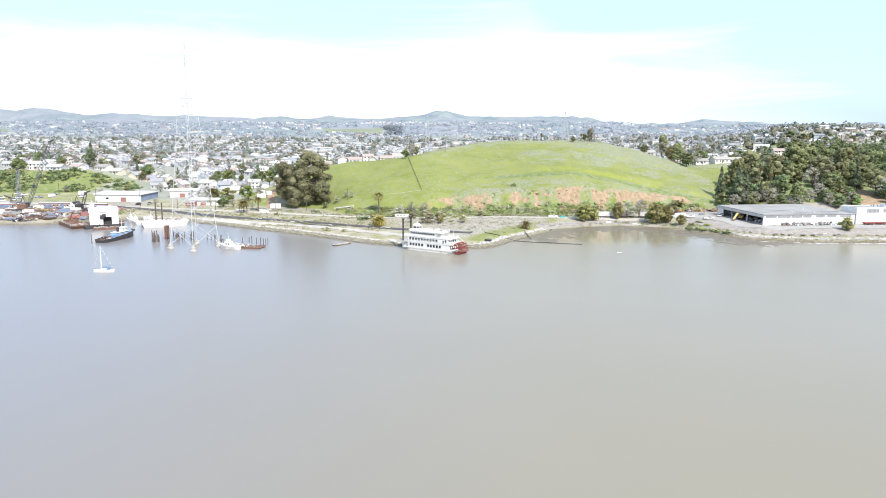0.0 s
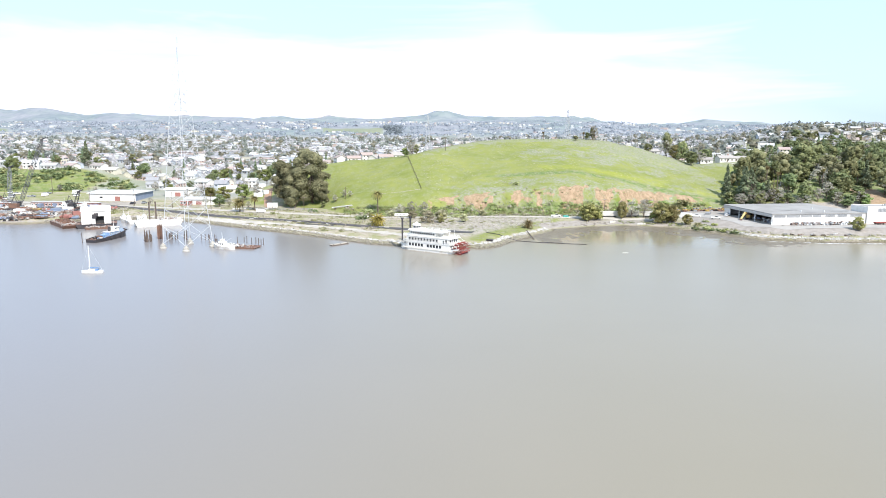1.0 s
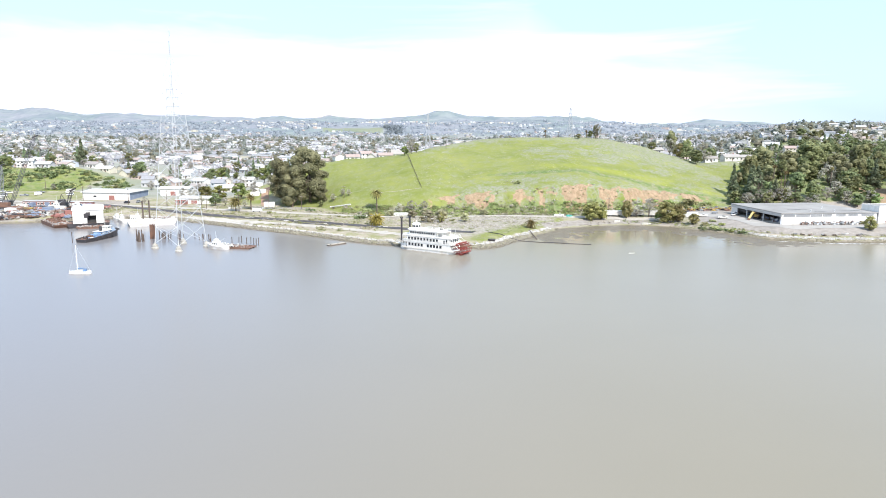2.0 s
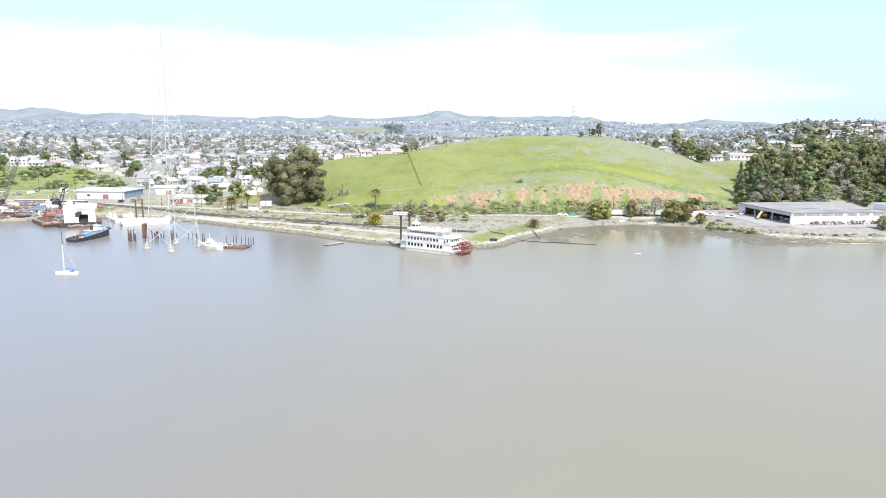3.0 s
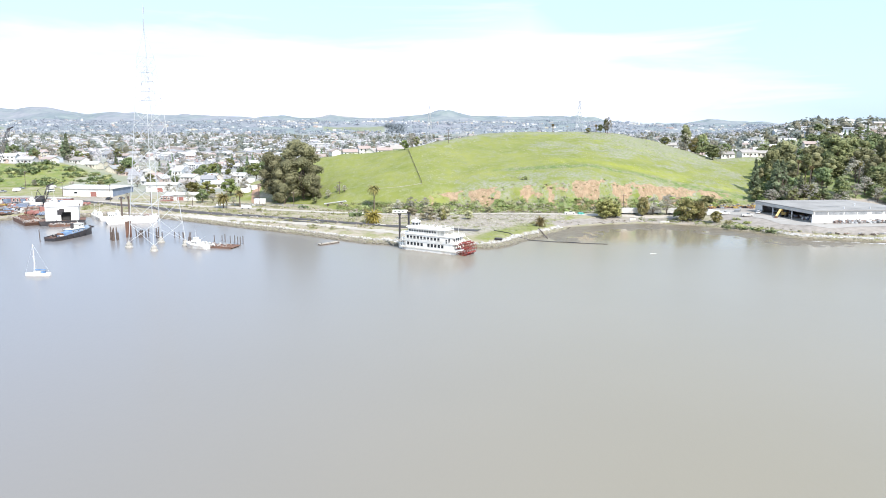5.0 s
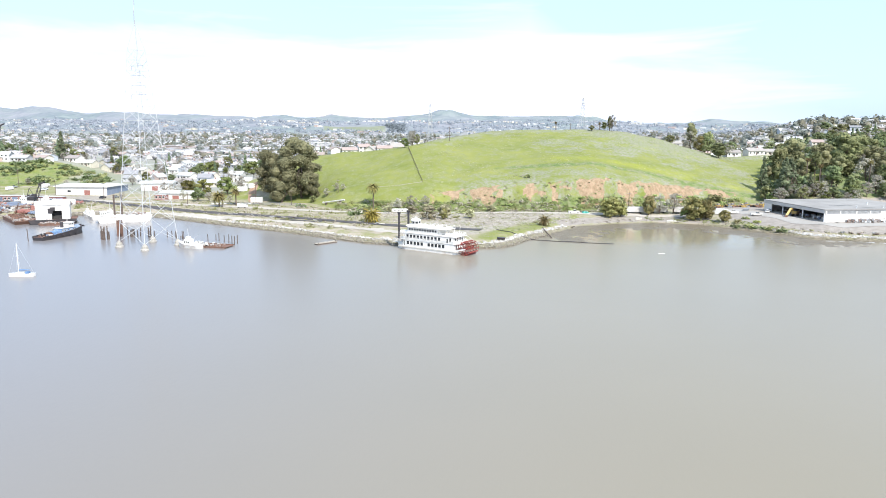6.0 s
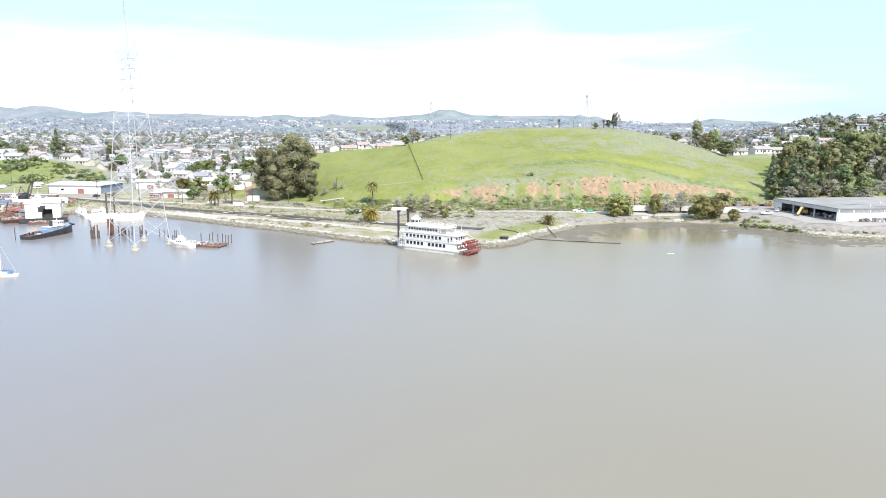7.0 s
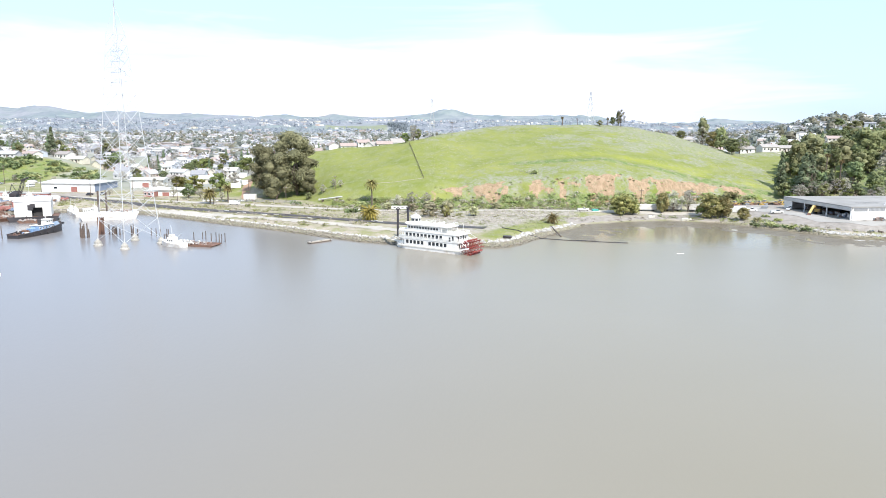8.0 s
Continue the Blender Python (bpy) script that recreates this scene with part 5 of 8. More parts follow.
    part("flagstaff", Shape().tube((28.4, W / 2, 6.6), (28.8, W / 2, 10.2), 0.07), WHITE, b)
    # paddlewheel
    wheel = part("paddlewheel", Shape().tube((32.4, 0.6, 2.5), (32.4, W - 0.6, 2.5), 0.22, n=8), RED, b, "red timber paddlewheel")
    R = 2.55
    for y in (0.9, 2.9, W - 2.9, W - 0.9):
        s = Shape()
        for rad in (R, R * 0.72):
            for i in range(18):
                a0, a1 = 2 * math.pi * i / 18, 2 * math.pi * (i + 1) / 18
                s.tube((32.4 + rad * math.cos(a0), y, 2.5 + rad * math.sin(a0)), (32.4 + rad * math.cos(a1), y, 2.5 + rad * math.sin(a1)), 0.06, n=4)
        for i in range(12):
            a = 2 * math.pi * i / 12
            s.tube((32.4, y, 2.5), (32.4 + (R + 0.2) * math.cos(a), y, 2.5 + (R + 0.2) * math.sin(a)), 0.06, n=4)
        part("rim", s, RED, wheel)
    for i in range(12):
        a = 2 * math.pi * i / 12
        c, s_ = math.cos(a), math.sin(a)
        q = [(32.4 + r * c - o * s_, y, 2.5 + r * s_ + o * c) for y in (0.7, W - 0.7) for r, o in ((R - 0.4, -0.05), (R + 0.12, -0.05), (R + 0.12, 0.05), (R - 0.4, 0.05))]
        part("paddle", Shape().hexa(q), RED, wheel)
    for y in (0.25, W - 0.25):
        part("wheel_arm", Shape().hexa([(28.5, y - 0.15, 1.0), (33.2, y - 0.15, 2.2), (33.2, y + 0.15, 2.2), (28.5, y + 0.15, 1.0), (28.5, y - 0.15, 1.6), (33.2, y - 0.15, 2.7), (33.2, y + 0.15, 2.7), (28.5, y + 0.15, 1.6)]), WHITE, b)
    part("diagonal_brace", Shape().tube((27.8, 0.3, 5.9), (32.3, 0.3, 2.9), 0.1), WHITE, b)
    part("diagonal_brace", Shape().tube((27.8, W - 0.3, 5.9), (32.3, W - 0.3, 2.9), 0.1), WHITE, b)
    for y in (0.05, W / 2, W - 0.05):
        part("tie_rod", Shape().tube((28.8, y, 6.5), (33.4, y, 4.4), 0.06, n=4), WHITE, b)
    # roof clutter
    for x, y, w, h in ((13, 3, 1.4, 0.8), (17.5, 5, 1.8, 0.7), (23.5, 2.4, 1.2, 0.9), (24.5, 5.6, 1.6, 0.9), (20, 3.4, 0.9, 1.2), (15.2, 5.2, 1.0, 0.6), (22.3, 4.6, 1.3, 0.7), (11.6, 4.9, 1.1, 0.9), (26.6, 3.6, 1.2, 1.0)):
        z = 8.91 if x < 23 else 6.61
        part("deck_locker", Shape().box(x, x + w, y, y + w * 0.7, z, z + h), CREAM, b)
    part("gangway", Shape().box(-3.4, 2.2, 4.6, 6.0, 1.5, 1.7), CREAM, b)


riverboat()


# ---- crossing tower in the water ----
PYLON_STEEL = material("weathered_galvanised_steel", (0.43, 0.44, 0.45), 0.6, 0.0, second=(0.36, 0.37, 0.38), scale=0.8)
MAST_STEEL = material("dark_mast_steel", (0.3, 0.305, 0.31), 0.7, second=(0.38, 0.385, 0.39), scale=0.6)
TOWER_STEEL = material("dull_galvanised_steel", (0.56, 0.57, 0.57), 0.55, second=(0.48, 0.49, 0.49), scale=0.5)


def crossing_tower():
    t = thing("transmission_tower", pose(-119.9, 335.9, 0, 0, 0, -30), "tall white lattice steel tower standing on concrete footings in the water", "transmission tower")
    levels = [2.2, 9.9, 18.4, 25.6, 32.9, 41, 49.7, 55.2, 60.7, 64.5, 68.6, 72.6, 76.5]

    def half(z):
        return 7.8 * (107 - z) / 105 if z < 76.6 else 2.26 * (1 - (z - 76.5) / 22.5)
    corner = [(-1, -1), (1, -1), (1, 1), (-1, 1)]
    for cx, cy in corner:
        part("leg", Shape().tube((cx * half(2.2), cy * half(2.2), 2.2), (cx * half(76.5), cy * half(76.5), 76.5), 0.15, 0.09, 4), TOWER_STEEL, t)
        part("footing", Shape().loft([[(cx * 7.8 + r * math.cos(a), cy * 7.8 + r * math.sin(a), z) for a in np.arange(10) * math.pi / 5] for r, z in ((1.7, -1.5), (1.65, 0.5), (1.3, 0.7), (1.25, 1.5), (0.7, 2.1), (0.4, 2.6))]), CONCRETE, t, "pale concrete footing stained at the waterline")
    for k in range(4):
        a, c = corner[k], corner[(k + 1) % 4]
        for j, (z0, z1) in enumerate(zip(levels, levels[1:])):
            s = Shape()
            r = 0.07 if z0 < 50 else 0.045
            p = [(a[0] * half(z0), a[1] * half(z0), z0), (c[0] * half(z0), c[1] * half(z0), z0), (c[0] * half(z1), c[1] * half(z1), z1), (a[0] * half(z1), a[1] * half(z1), z1)]
            s.tube(p[0], p[2], r, n=4).tube(p[1], p[3], r, n=4)
            if z1 > 45 or j % 2:
                s.tube(p[3], p[2], r, n=4)
            part("cross_brace", s, TOWER_STEEL, t)
    mast = Shape()
    for cx, cy in corner:
        mast.tube((cx * half(76.5), cy * half(76.5), 76.5), (cx * 0.15, cy * 0.15, 86), 0.1, 0.06, 4)
    mast.tube((0, 0, 70), (0, 0, 97.2), 0.11, 0.06, 5)
    for z in range(79, 97, 2):
        mast.tube((-0.5, 0, z), (0.5, 0, z), 0.05, n=4)
    part("mast", mast, TOWER_STEEL, t)
    part("antenna", Shape().tube((0, 0, 84), (0, 0, 91), 0.15, n=6).tube((0.5, 0, 93), (0.5, 0, 95.5), 0.12, n=5), MAST_STEEL, t, "dark antenna bundle on the mast")
    for z, w in ((59.6, 4.6), (63.1, 4.2), (66.9, 3.6), (70.5, 3.4)):
        part("crossarm", Shape().tube((-w, 0, z), (w, 0, z), 0.1, n=4).tube((-w, 0, z), (0, 0, z + 1.2), 0.05, n=4).tube((w, 0, z), (0, 0, z + 1.2), 0.05, n=4), PYLON_STEEL, t, "grey steel crossarm")
        for sx in (-w, w):
            part("insulator", Shape().tube((sx, 0, z - 1.6), (sx, 0, z), 0.1, n=5), PYLON_STEEL, t)
    part("ladder", Shape().tube((0.4, 0, 57), (0.2, 0, 76.5), 0.1, n=4).tube((-0.8, 0, 68), (-0.8, 0, 76.5), 0.08, n=4), TOWER_STEEL, t, "steel service ladder below the mast")
    return t


crossing_tower()


def lattice_pylon(x, y, height, width):
    """A slim power-line pylon with three pairs of arms."""
    t = thing("power_pylon", pose(x, y, at_ground(x, y) - 0.3, 0, 0, 15), "slim grey lattice power-line pylon behind the hill", "power pylon", "power pylons behind the hill")
    for cx, cy in ((-1, -1), (1, -1), (1, 1), (-1, 1)):
        part("leg", Shape().tube((cx * width / 2, cy * width / 2, 0), (cx * 0.3, cy * 0.3, height), 0.17, 0.11, 4), PYLON_STEEL, t)
    for k in range(7):
        z0, z1 = height * k / 7, height * (k + 1) / 7
        w0, w1 = width / 2 * (1 - k / 7) + 0.3, width / 2 * (1 - (k + 1) / 7) + 0.3
        s = Shape()
        for sx, sy in ((1, 0), (-1, 0), (0, 1), (0, -1)):
            a = (sx * w0 - sy * w0, sy * w0 + sx * w0, z0)
            b = (sx * w1 + sy * w1, sy * w1 - sx * w1, z1)
            s.tube(a, b, 0.085, n=4)
        part("cross_brace", s, PYLON_STEEL, t)
    for z, w in ((height * 0.72, 4.2), (height * 0.83, 3.6), (height * 0.94, 3.0)):
        part("arm", Shape().tube((-w, 0, z), (w, 0, z), 0.13, n=4).tube((-w, 0, z), (0, 0, z + 1.2), 0.05, n=4).tube((w, 0, z), (0, 0, z + 1.2), 0.05, n=4), PYLON_STEEL, t)


lattice_pylon(102.5, 600, 24, 4.5)
lattice_pylon(-14.0, 640, 34, 5)


# ---- smaller craft ----
def sailboat():
    b = thing("sailboat", pose(-139.6, 276.0, 0, 0, 0, 6), "small white sailboat with bare mast and blue sail cover", "sailboat")
    part("hull", Shape().loft(hull_rings(7.8, 2.5, 0.85, 0.5, 0.5, 0.3, 0.8, 0.25)), WHITE, b, smooth=False)
    part("cabin", Shape().loft([[(2.2, -0.7, 0.8), (5.0, -0.85, 0.8), (5.0, 0.85, 0.8), (2.2, 0.7, 0.8)], [(2.5, -0.6, 1.3), (4.9, -0.7, 1.4), (4.9, 0.7, 1.4), (2.5, 0.6, 1.3)]]), CREAM, b)
    part("mast", Shape().tube((3.1, 0, 0.9), (3.1, 0, 10.7), 0.13, 0.09, 6), WHITE, b)
    part("spreader", Shape().tube((3.1, -0.9, 6.6), (3.1, 0.9, 6.6), 0.05, n=4), WHITE, b)
    part("sail_cover", Shape().loft([[(x, r * math.cos(a), 2.0 + r * math.sin(a)) for a in np.arange(6) * math.pi / 3] for x, r in ((3.2, 0.24), (4.5, 0.22), (6.6, 0.12))]), BLUE, b, "blue canvas sail cover on the boom")
    part("cockpit_cover", Shape().loft([[(5.2, -0.75, 0.95), (5.2, 0.75, 0.95), (5.2, 0.6, 1.5), (5.2, -0.6, 1.5)], [(6.3, -0.75, 0.95), (6.3, 0.75, 0.95), (6.3, 0.6, 1.55), (6.3, -0.6, 1.55)]]), BLUE, b)
    for p in ((0.1, 0, 0.95), (7.7, 0, 0.9), (3.1, 1.15, 0.9), (3.1, -1.15, 0.9)):
        part("stay", Shape().tube(p, (3.1, 0, 10.5), 0.022, n=3), GALV, b)


def tugboat():
    b = thing("tugboat", pose(-166.6, 374.4, 0, 0, 0, -101.6) @ Matrix.Diagonal((0.93, 0.95, 0.92, 1)), "black-hulled tugboat with white and blue deckhouse and blue tarpaulin", "tugboat")
    L = 28.5
    part("hull", Shape().loft(hull_rings(L, 7.6, 1.5, 1.5, 0.28, 0.2, 0.9, 1.3)), BLACK, b, "black steel hull with rust streaks")
    part("bulwark", Shape().loft([[(p[0], p[1] * 1.01, p[2]), (p[0], p[1] * 1.01, p[2] + 0.7 * (1 - j / 28)), (p[0], p[1] * 0.95, p[2] + 0.7 * (1 - j / 28)), (p[0], p[1] * 0.95, p[2])] for j, p in ((j, r[0]) for j, r in enumerate(hull_rings(L, 7.6, 1.5, 1.5, 0.28, 0.2, 0.9, 1.3)))]), BLACK, b)
    part("bulwark", Shape().loft([[(p[0], p[1] * 1.01, p[2]), (p[0], p[1] * 1.01, p[2] + 0.7 * (1 - j / 28)), (p[0], p[1] * 0.95, p[2] + 0.7 * (1 - j / 28)), (p[0], p[1] * 0.95, p[2])] for j, p in ((j, r[5]) for j, r in enumerate(hull_rings(L, 7.6, 1.5, 1.5, 0.28, 0.2, 0.9, 1.3)))]), BLACK, b)
    deck = Shape()
    rr = hull_rings(L, 7.4, 1.5, 1.5, 0.28, 0.2, 0.9, 1.3)
    deck.loft([[(r[0][0], r[0][1] * 0.97, r[0][2] + 0.03), (r[5][0], r[5][1] * 0.97, r[5][2] + 0.03)] for r in rr], closed=False, caps=False)
    part("deck", deck, RUST, b, "rusty weathered steel deck")
    part("deckhouse", Shape().box(7.5, 16.0, -2.1, 2.1, 1.6, 3.9), TUG_BLUE, b, "chalky blue deckhouse")
    for i in range(5):
        for sgn in (1, -1):
            window(b, 8.2 + i * 1.8, sgn * 2.1, 2.6, 0.6, 0.6, out=sgn)
    wh = part("wheelhouse", Shape().loft([[(7.6, -1.7, 4.1), (11.4, -1.7, 4.1), (11.4, 1.7, 4.1), (7.6, 1.7, 4.1)], [(7.3, -1.8, 6.0), (11.4, -1.8, 6.0), (11.4, 1.8, 6.0), (7.3, 1.8, 6.0)]]), WHITE, b)
    part("roof", Shape().box(7.0, 11.8, -2.0, 2.0, 6.0, 6.18), WHITE, wh)
    for i in range(34):
        part("deck_gear", junk(770 + i, 1, 19.0, 27.0, -2.6, 2.6, 1.5, 0.9), (TIMBER, BLACK, RUST, TUG_BLUE, OFFWHITE)[i % 5], b)
    part("fore_gear", junk(78, 10, 2.5, 6.5, -1.6, 1.6, 2.6, 0.8), SCRAP, b)
    for sgn in (1, -1):
        for x in (8.2, 9.4, 10.6):
            window(b, x, sgn * 1.76, 5.05, 0.8, 0.8, out=sgn)
    part("funnel", Shape().loft([[(13.2 + 0.8 * math.cos(a), 0.7 * math.sin(a), z) for a in np.arange(10) * math.pi / 5] for z in (4.1, 6.6)]), BLACK, b)
    part("mast", Shape().tube((9.5, 0, 6.1), (9.5, 0, 10.5), 0.12, 0.06).tube((9.5, -1.2, 8.8), (9.5, 1.2, 8.8), 0.05), WHITE, b)
    tarp = Shape()
    tarp.loft([[(x, -2.1, 1.7), (x, -1.8, 3.2 + 0.2 * k), (x, 0, 3.8 + 0.2 * k), (x, 1.8, 3.2), (x, 2.1, 1.7)] for x, k in ((2.6, 4), (4.2, 2), (6.4, 5))])
    part("tarpaulin", tarp, TARP, b, "faded blue tarpaulin over the foredeck")
    part("casing", Shape().box(16.0, 19.2, -1.6, 1.6, 1.6, 3.0).box(16.6, 17.4, -0.5, 0.5, 3.0, 3.6), TUG_BLUE, b, "low blue engine casing")
    part("casing_top", Shape().box(7.2, 16.3, -2.4, 2.4, 3.9, 4.1), WHITE, b)
    part("winch", Shape().tube((21.5, -1.2, 2.3), (21.5, 1.2, 2.3), 0.7, n=10).box(21.0, 22.0, -1.5, -1.2, 1.5, 2.6).box(21.0, 22.0, 1.2, 1.5, 1.5, 2.6), RUST, b)
    part("towing_bitt", Shape().box(24.8, 25.2, -1.2, -0.8, 1.5, 2.8).box(24.8, 25.2, 0.8, 1.2, 1.5, 2.8).box(24.85, 25.15, -1.4, 1.4, 2.3, 2.5), BLACK, b)
    for x in (9, 13, 17, 21):
        for sgn in (1, -1):
            s = Shape().loft([[(x + 0.5 * math.cos(a) * k, sgn * 3.85 + d, 0.9 + 0.5 * math.sin(a) * k) for a in np.arange(10) * math.pi / 5] for k, d in ((0.6, -0.12), (1, -0.1), (1, 0.12), (0.6, 0.14))])
            part("fender", s, BLACK, b, "black tyre fender")
    part("bow_fender", Shape().tube((0.0, -1.2, 3.3), (0.0, 1.2, 3.3), 0.45, n=8), BLACK, b)


def deck_barge(name, x, y, rz, length, beam, depth, mat, label, deckmat, group=""):
    b = thing(name, pose(x, y, 0, 0, 0, rz), label, "barge", group)
    s = Shape()
    s.loft([[(k, -beam / 2, depth), (k2, -beam / 2, -0.6), (k2, beam / 2, -0.6), (k, beam / 2, depth)] for k, k2 in ((0, 1.6), (1.7, 1.7), (length - 1.7, length - 1.7), (length, length - 1.6))])
    part("hull", s, mat, b)
    part("deck", Shape().box(0.1, length - 0.1, -beam / 2 + 0.1, beam / 2 - 0.1, depth, depth + 0.06), deckmat, b)
    part("coaming", Shape().box(0, length, -beam / 2, -beam / 2 + 0.15, depth, depth + 0.4).box(0, length, beam / 2 - 0.15, beam / 2, depth, depth + 0.4), mat, b)
    for i in range(4):
        f = (i + 0.5) / 4 * length
        part("bollard", Shape().tube((f, -beam / 2 + 0.5, depth), (f, -beam / 2 + 0.5, depth + 0.8), 0.18, n=6), mat, b)
    return b


def junk(seed, n, x0, x1, y0, y1, z, size):
    """A heap of tumbled plates, boxes and bars."""
    r = np.random.default_rng(seed)
    s = Shape()
    for i in range(n):
        x, y = x0 + (x1 - x0) * r.random(), y0 + (y1 - y0) * r.random()
        w, d, h = size * (0.3 + r.random(3)) * np.array([1.3, 0.8, 0.6])
        m = Matrix.Translation((x, y, z + h * 0.4)) @ Euler((r.normal() * 0.25, r.normal() * 0.25, r.random() * 6.28)).to_matrix().to_4x4()
        p = [m @ Vector(v) for v in ((-w / 2, -d / 2, -h / 2), (w / 2, -d / 2, -h / 2), (w / 2, d / 2, -h / 2), (-w / 2, d / 2, -h / 2), (-w / 2, -d / 2, h / 2), (w / 2, -d / 2, h / 2), (w / 2, d / 2, h / 2), (-w / 2, d / 2, h / 2))]
        s.hexa([tuple(v) for v in p])
    return s


SCRAP = material("mixed_scrap", (0.20, 0.11, 0.075), 0.9, second=(0.33, 0.31, 0.29), scale=0.35, fine=0.25, bump=0.3, mix=(0.42, 0.58))
sailboat()
tugboat()
scrap_barge = deck_barge("scrap_barge", -226.5, 420.5, -48, 29, 9, 1.6, RUST, "rusty flat barge loaded with scrap metal", RUST)
part("scrap_load", junk(5, 130, 1.5, 27, -3.8, 3.8, 1.7, 1.4), SCRAP, scrap_barge, "tumbled rusty scrap")
part("scrap_load", junk(6, 60, 4, 24, -3, 3, 2.4, 1.3), RUST, scrap_barge)
part("derrick", Shape().tube((6, 0, 1.6), (12, 1, 9.0), 0.25, 0.15).tube((9, -2, 1.6), (12, 1, 9.0), 0.15, 0.1), RUST, scrap_barge)

boathouse_barge = deck_barge("boathouse_barge", -206.5, 402.0, 25, 21, 14, 2.0, BLACK, "black-hulled barge carrying a tall white boathouse", RUST)


def boathouse():
    b = thing("boathouse", pose(-206.5, 402.0, 2.06, 0, 0, 25), "tall white boathouse with low gable and dark doorway on a barge", "boathouse")
    L, W, H = 15.0, 12.0, 7.4
    y0, x0 = -5.0, 3.0
    part("wall", Shape().box(x0, x0 + L, y0 + W - 0.25, y0 + W, 0, H), WHITE, b)
    for x in (x0, x0 + L - 0.25):
        part("wall", Shape().add([(x + d, y, z) for d in (0, 0.25) for y, z in ((y0, 0), (y0 + W, 0), (y0 + W, H), (y0 + W / 2, H + 1.5), (y0, H))], [(0, 1, 2, 3, 4), (9, 8, 7, 6, 5), (0, 5, 6, 1), (1, 6, 7, 2), (2, 7, 8, 3), (3, 8, 9, 4), (4, 9, 5, 0)]), WHITE, b)
    dx0, dx1, dz = x0 + 7.0, x0 + 11.5, 4.4
    part("wall", Shape().box(x0 + 0.25, dx0, y0, y0 + 0.25, 0, H).box(dx1, x0 + L - 0.25, y0, y0 + 0.25, 0, H).box(dx0, dx1, y0, y0 + 0.25, dz, H), WHITE, b)
    # near-black sheet behind the opening: shade of the interior put into its colour
    part("doorway_shade", Shape().box(dx0, dx1, y0 + 2.5, y0 + 2.6, 0, dz), INTERIOR_SHADE, b)
    # black blocks before the wall stand in for a dark notch
    part("hanging_gear", Shape().box(dx0 - 1.6, dx0 + 0.6, y0 - 0.3, y0 - 0.05, 3.2, 5.6).box(dx0 - 0.6, dx0 + 1.6, y0 - 0.35, y0 - 0.1, 4.4, 6.2), BLACK, b, "dark stepped notch shape beside the doorway")
    for sgn, ya, yb in ((1, y0 - 0.4, y0 + W / 2), (-1, y0 + W / 2, y0 + W + 0.4)):
        za, zb = (H - 0.1, H + 1.5) if sgn > 0 else (H + 1.5, H - 0.1)
        part("roof", Shape().hexa([(x0 - 0.3, ya, za), (x0 + L + 0.3, ya, za), (x0 + L + 0.3, yb, zb), (x0 - 0.3, yb, zb), (x0 - 0.3, ya, za + 0.15), (x0 + L + 0.3, ya, za + 0.15), (x0 + L + 0.3, yb, zb + 0.15), (x0 - 0.3, yb, zb + 0.15)]), WHITE, b)


boathouse()
gear = deck_barge("work_float", -198, 394.5, 25, 13, 3.6, 0.9, RUST, "low rusty work float cluttered with gear", RUST)
part("gear_heap", junk(8, 50, 1, 14, -1.8, 1.8, 1.0, 1.0), SCRAP, gear)

LIGHT_RUST = material("rust_streaks", (0.36, 0.29, 0.24), 0.8, second=(0.5, 0.46, 0.42), scale=0.6)
white_barge = deck_barge("white_barge", -176.0, 406.5, 30, 26, 8, 3.0, HULL_STAIN, "long white slab-sided barge with two dark spud poles", DECK_GREY)
for x, y in ((9.0, 3.0), (12.5, 3.2)):
    part("spud_pole", Shape().tube((x, y, -1), (x, y, 13.5), 0.42, n=8), TIMBER, white_barge, "tall dark steel spud pole")
part("deck_cabin", Shape().box(2.0, 5.0, -1, 2.5, 3.26, 5.4), WHITE, white_barge)
for z in (1.0, 2.7):
    part("rubbing_strake", Shape().box(1.8, 24.2, -4.12, -4.0, z, z + 0.18), LIGHT_RUST, white_barge)
for i in range(9):
    part("stanchion", Shape().tube((1.5 + i * 2.9, -3.8, 3.26), (1.5 + i * 2.9, -3.8, 4.2), 0.06, n=4), TOWER_STEEL, white_barge)
for i in range(4):
    part("hatch", Shape().box(6.5 + i * 4.4, 9.0 + i * 4.4, -1.6, 1.4, 3.06, 3.45), DECK_GREY, white_barge)
for i in range(3):
    window(white_barge, 2.6 + i * 0.95, -1.0, 4.1, 0.55, 0.6)
part("deck_load", junk(9, 16, 14, 24, -2.5, 2.5, 3.3, 1.1), SCRAP, white_barge)


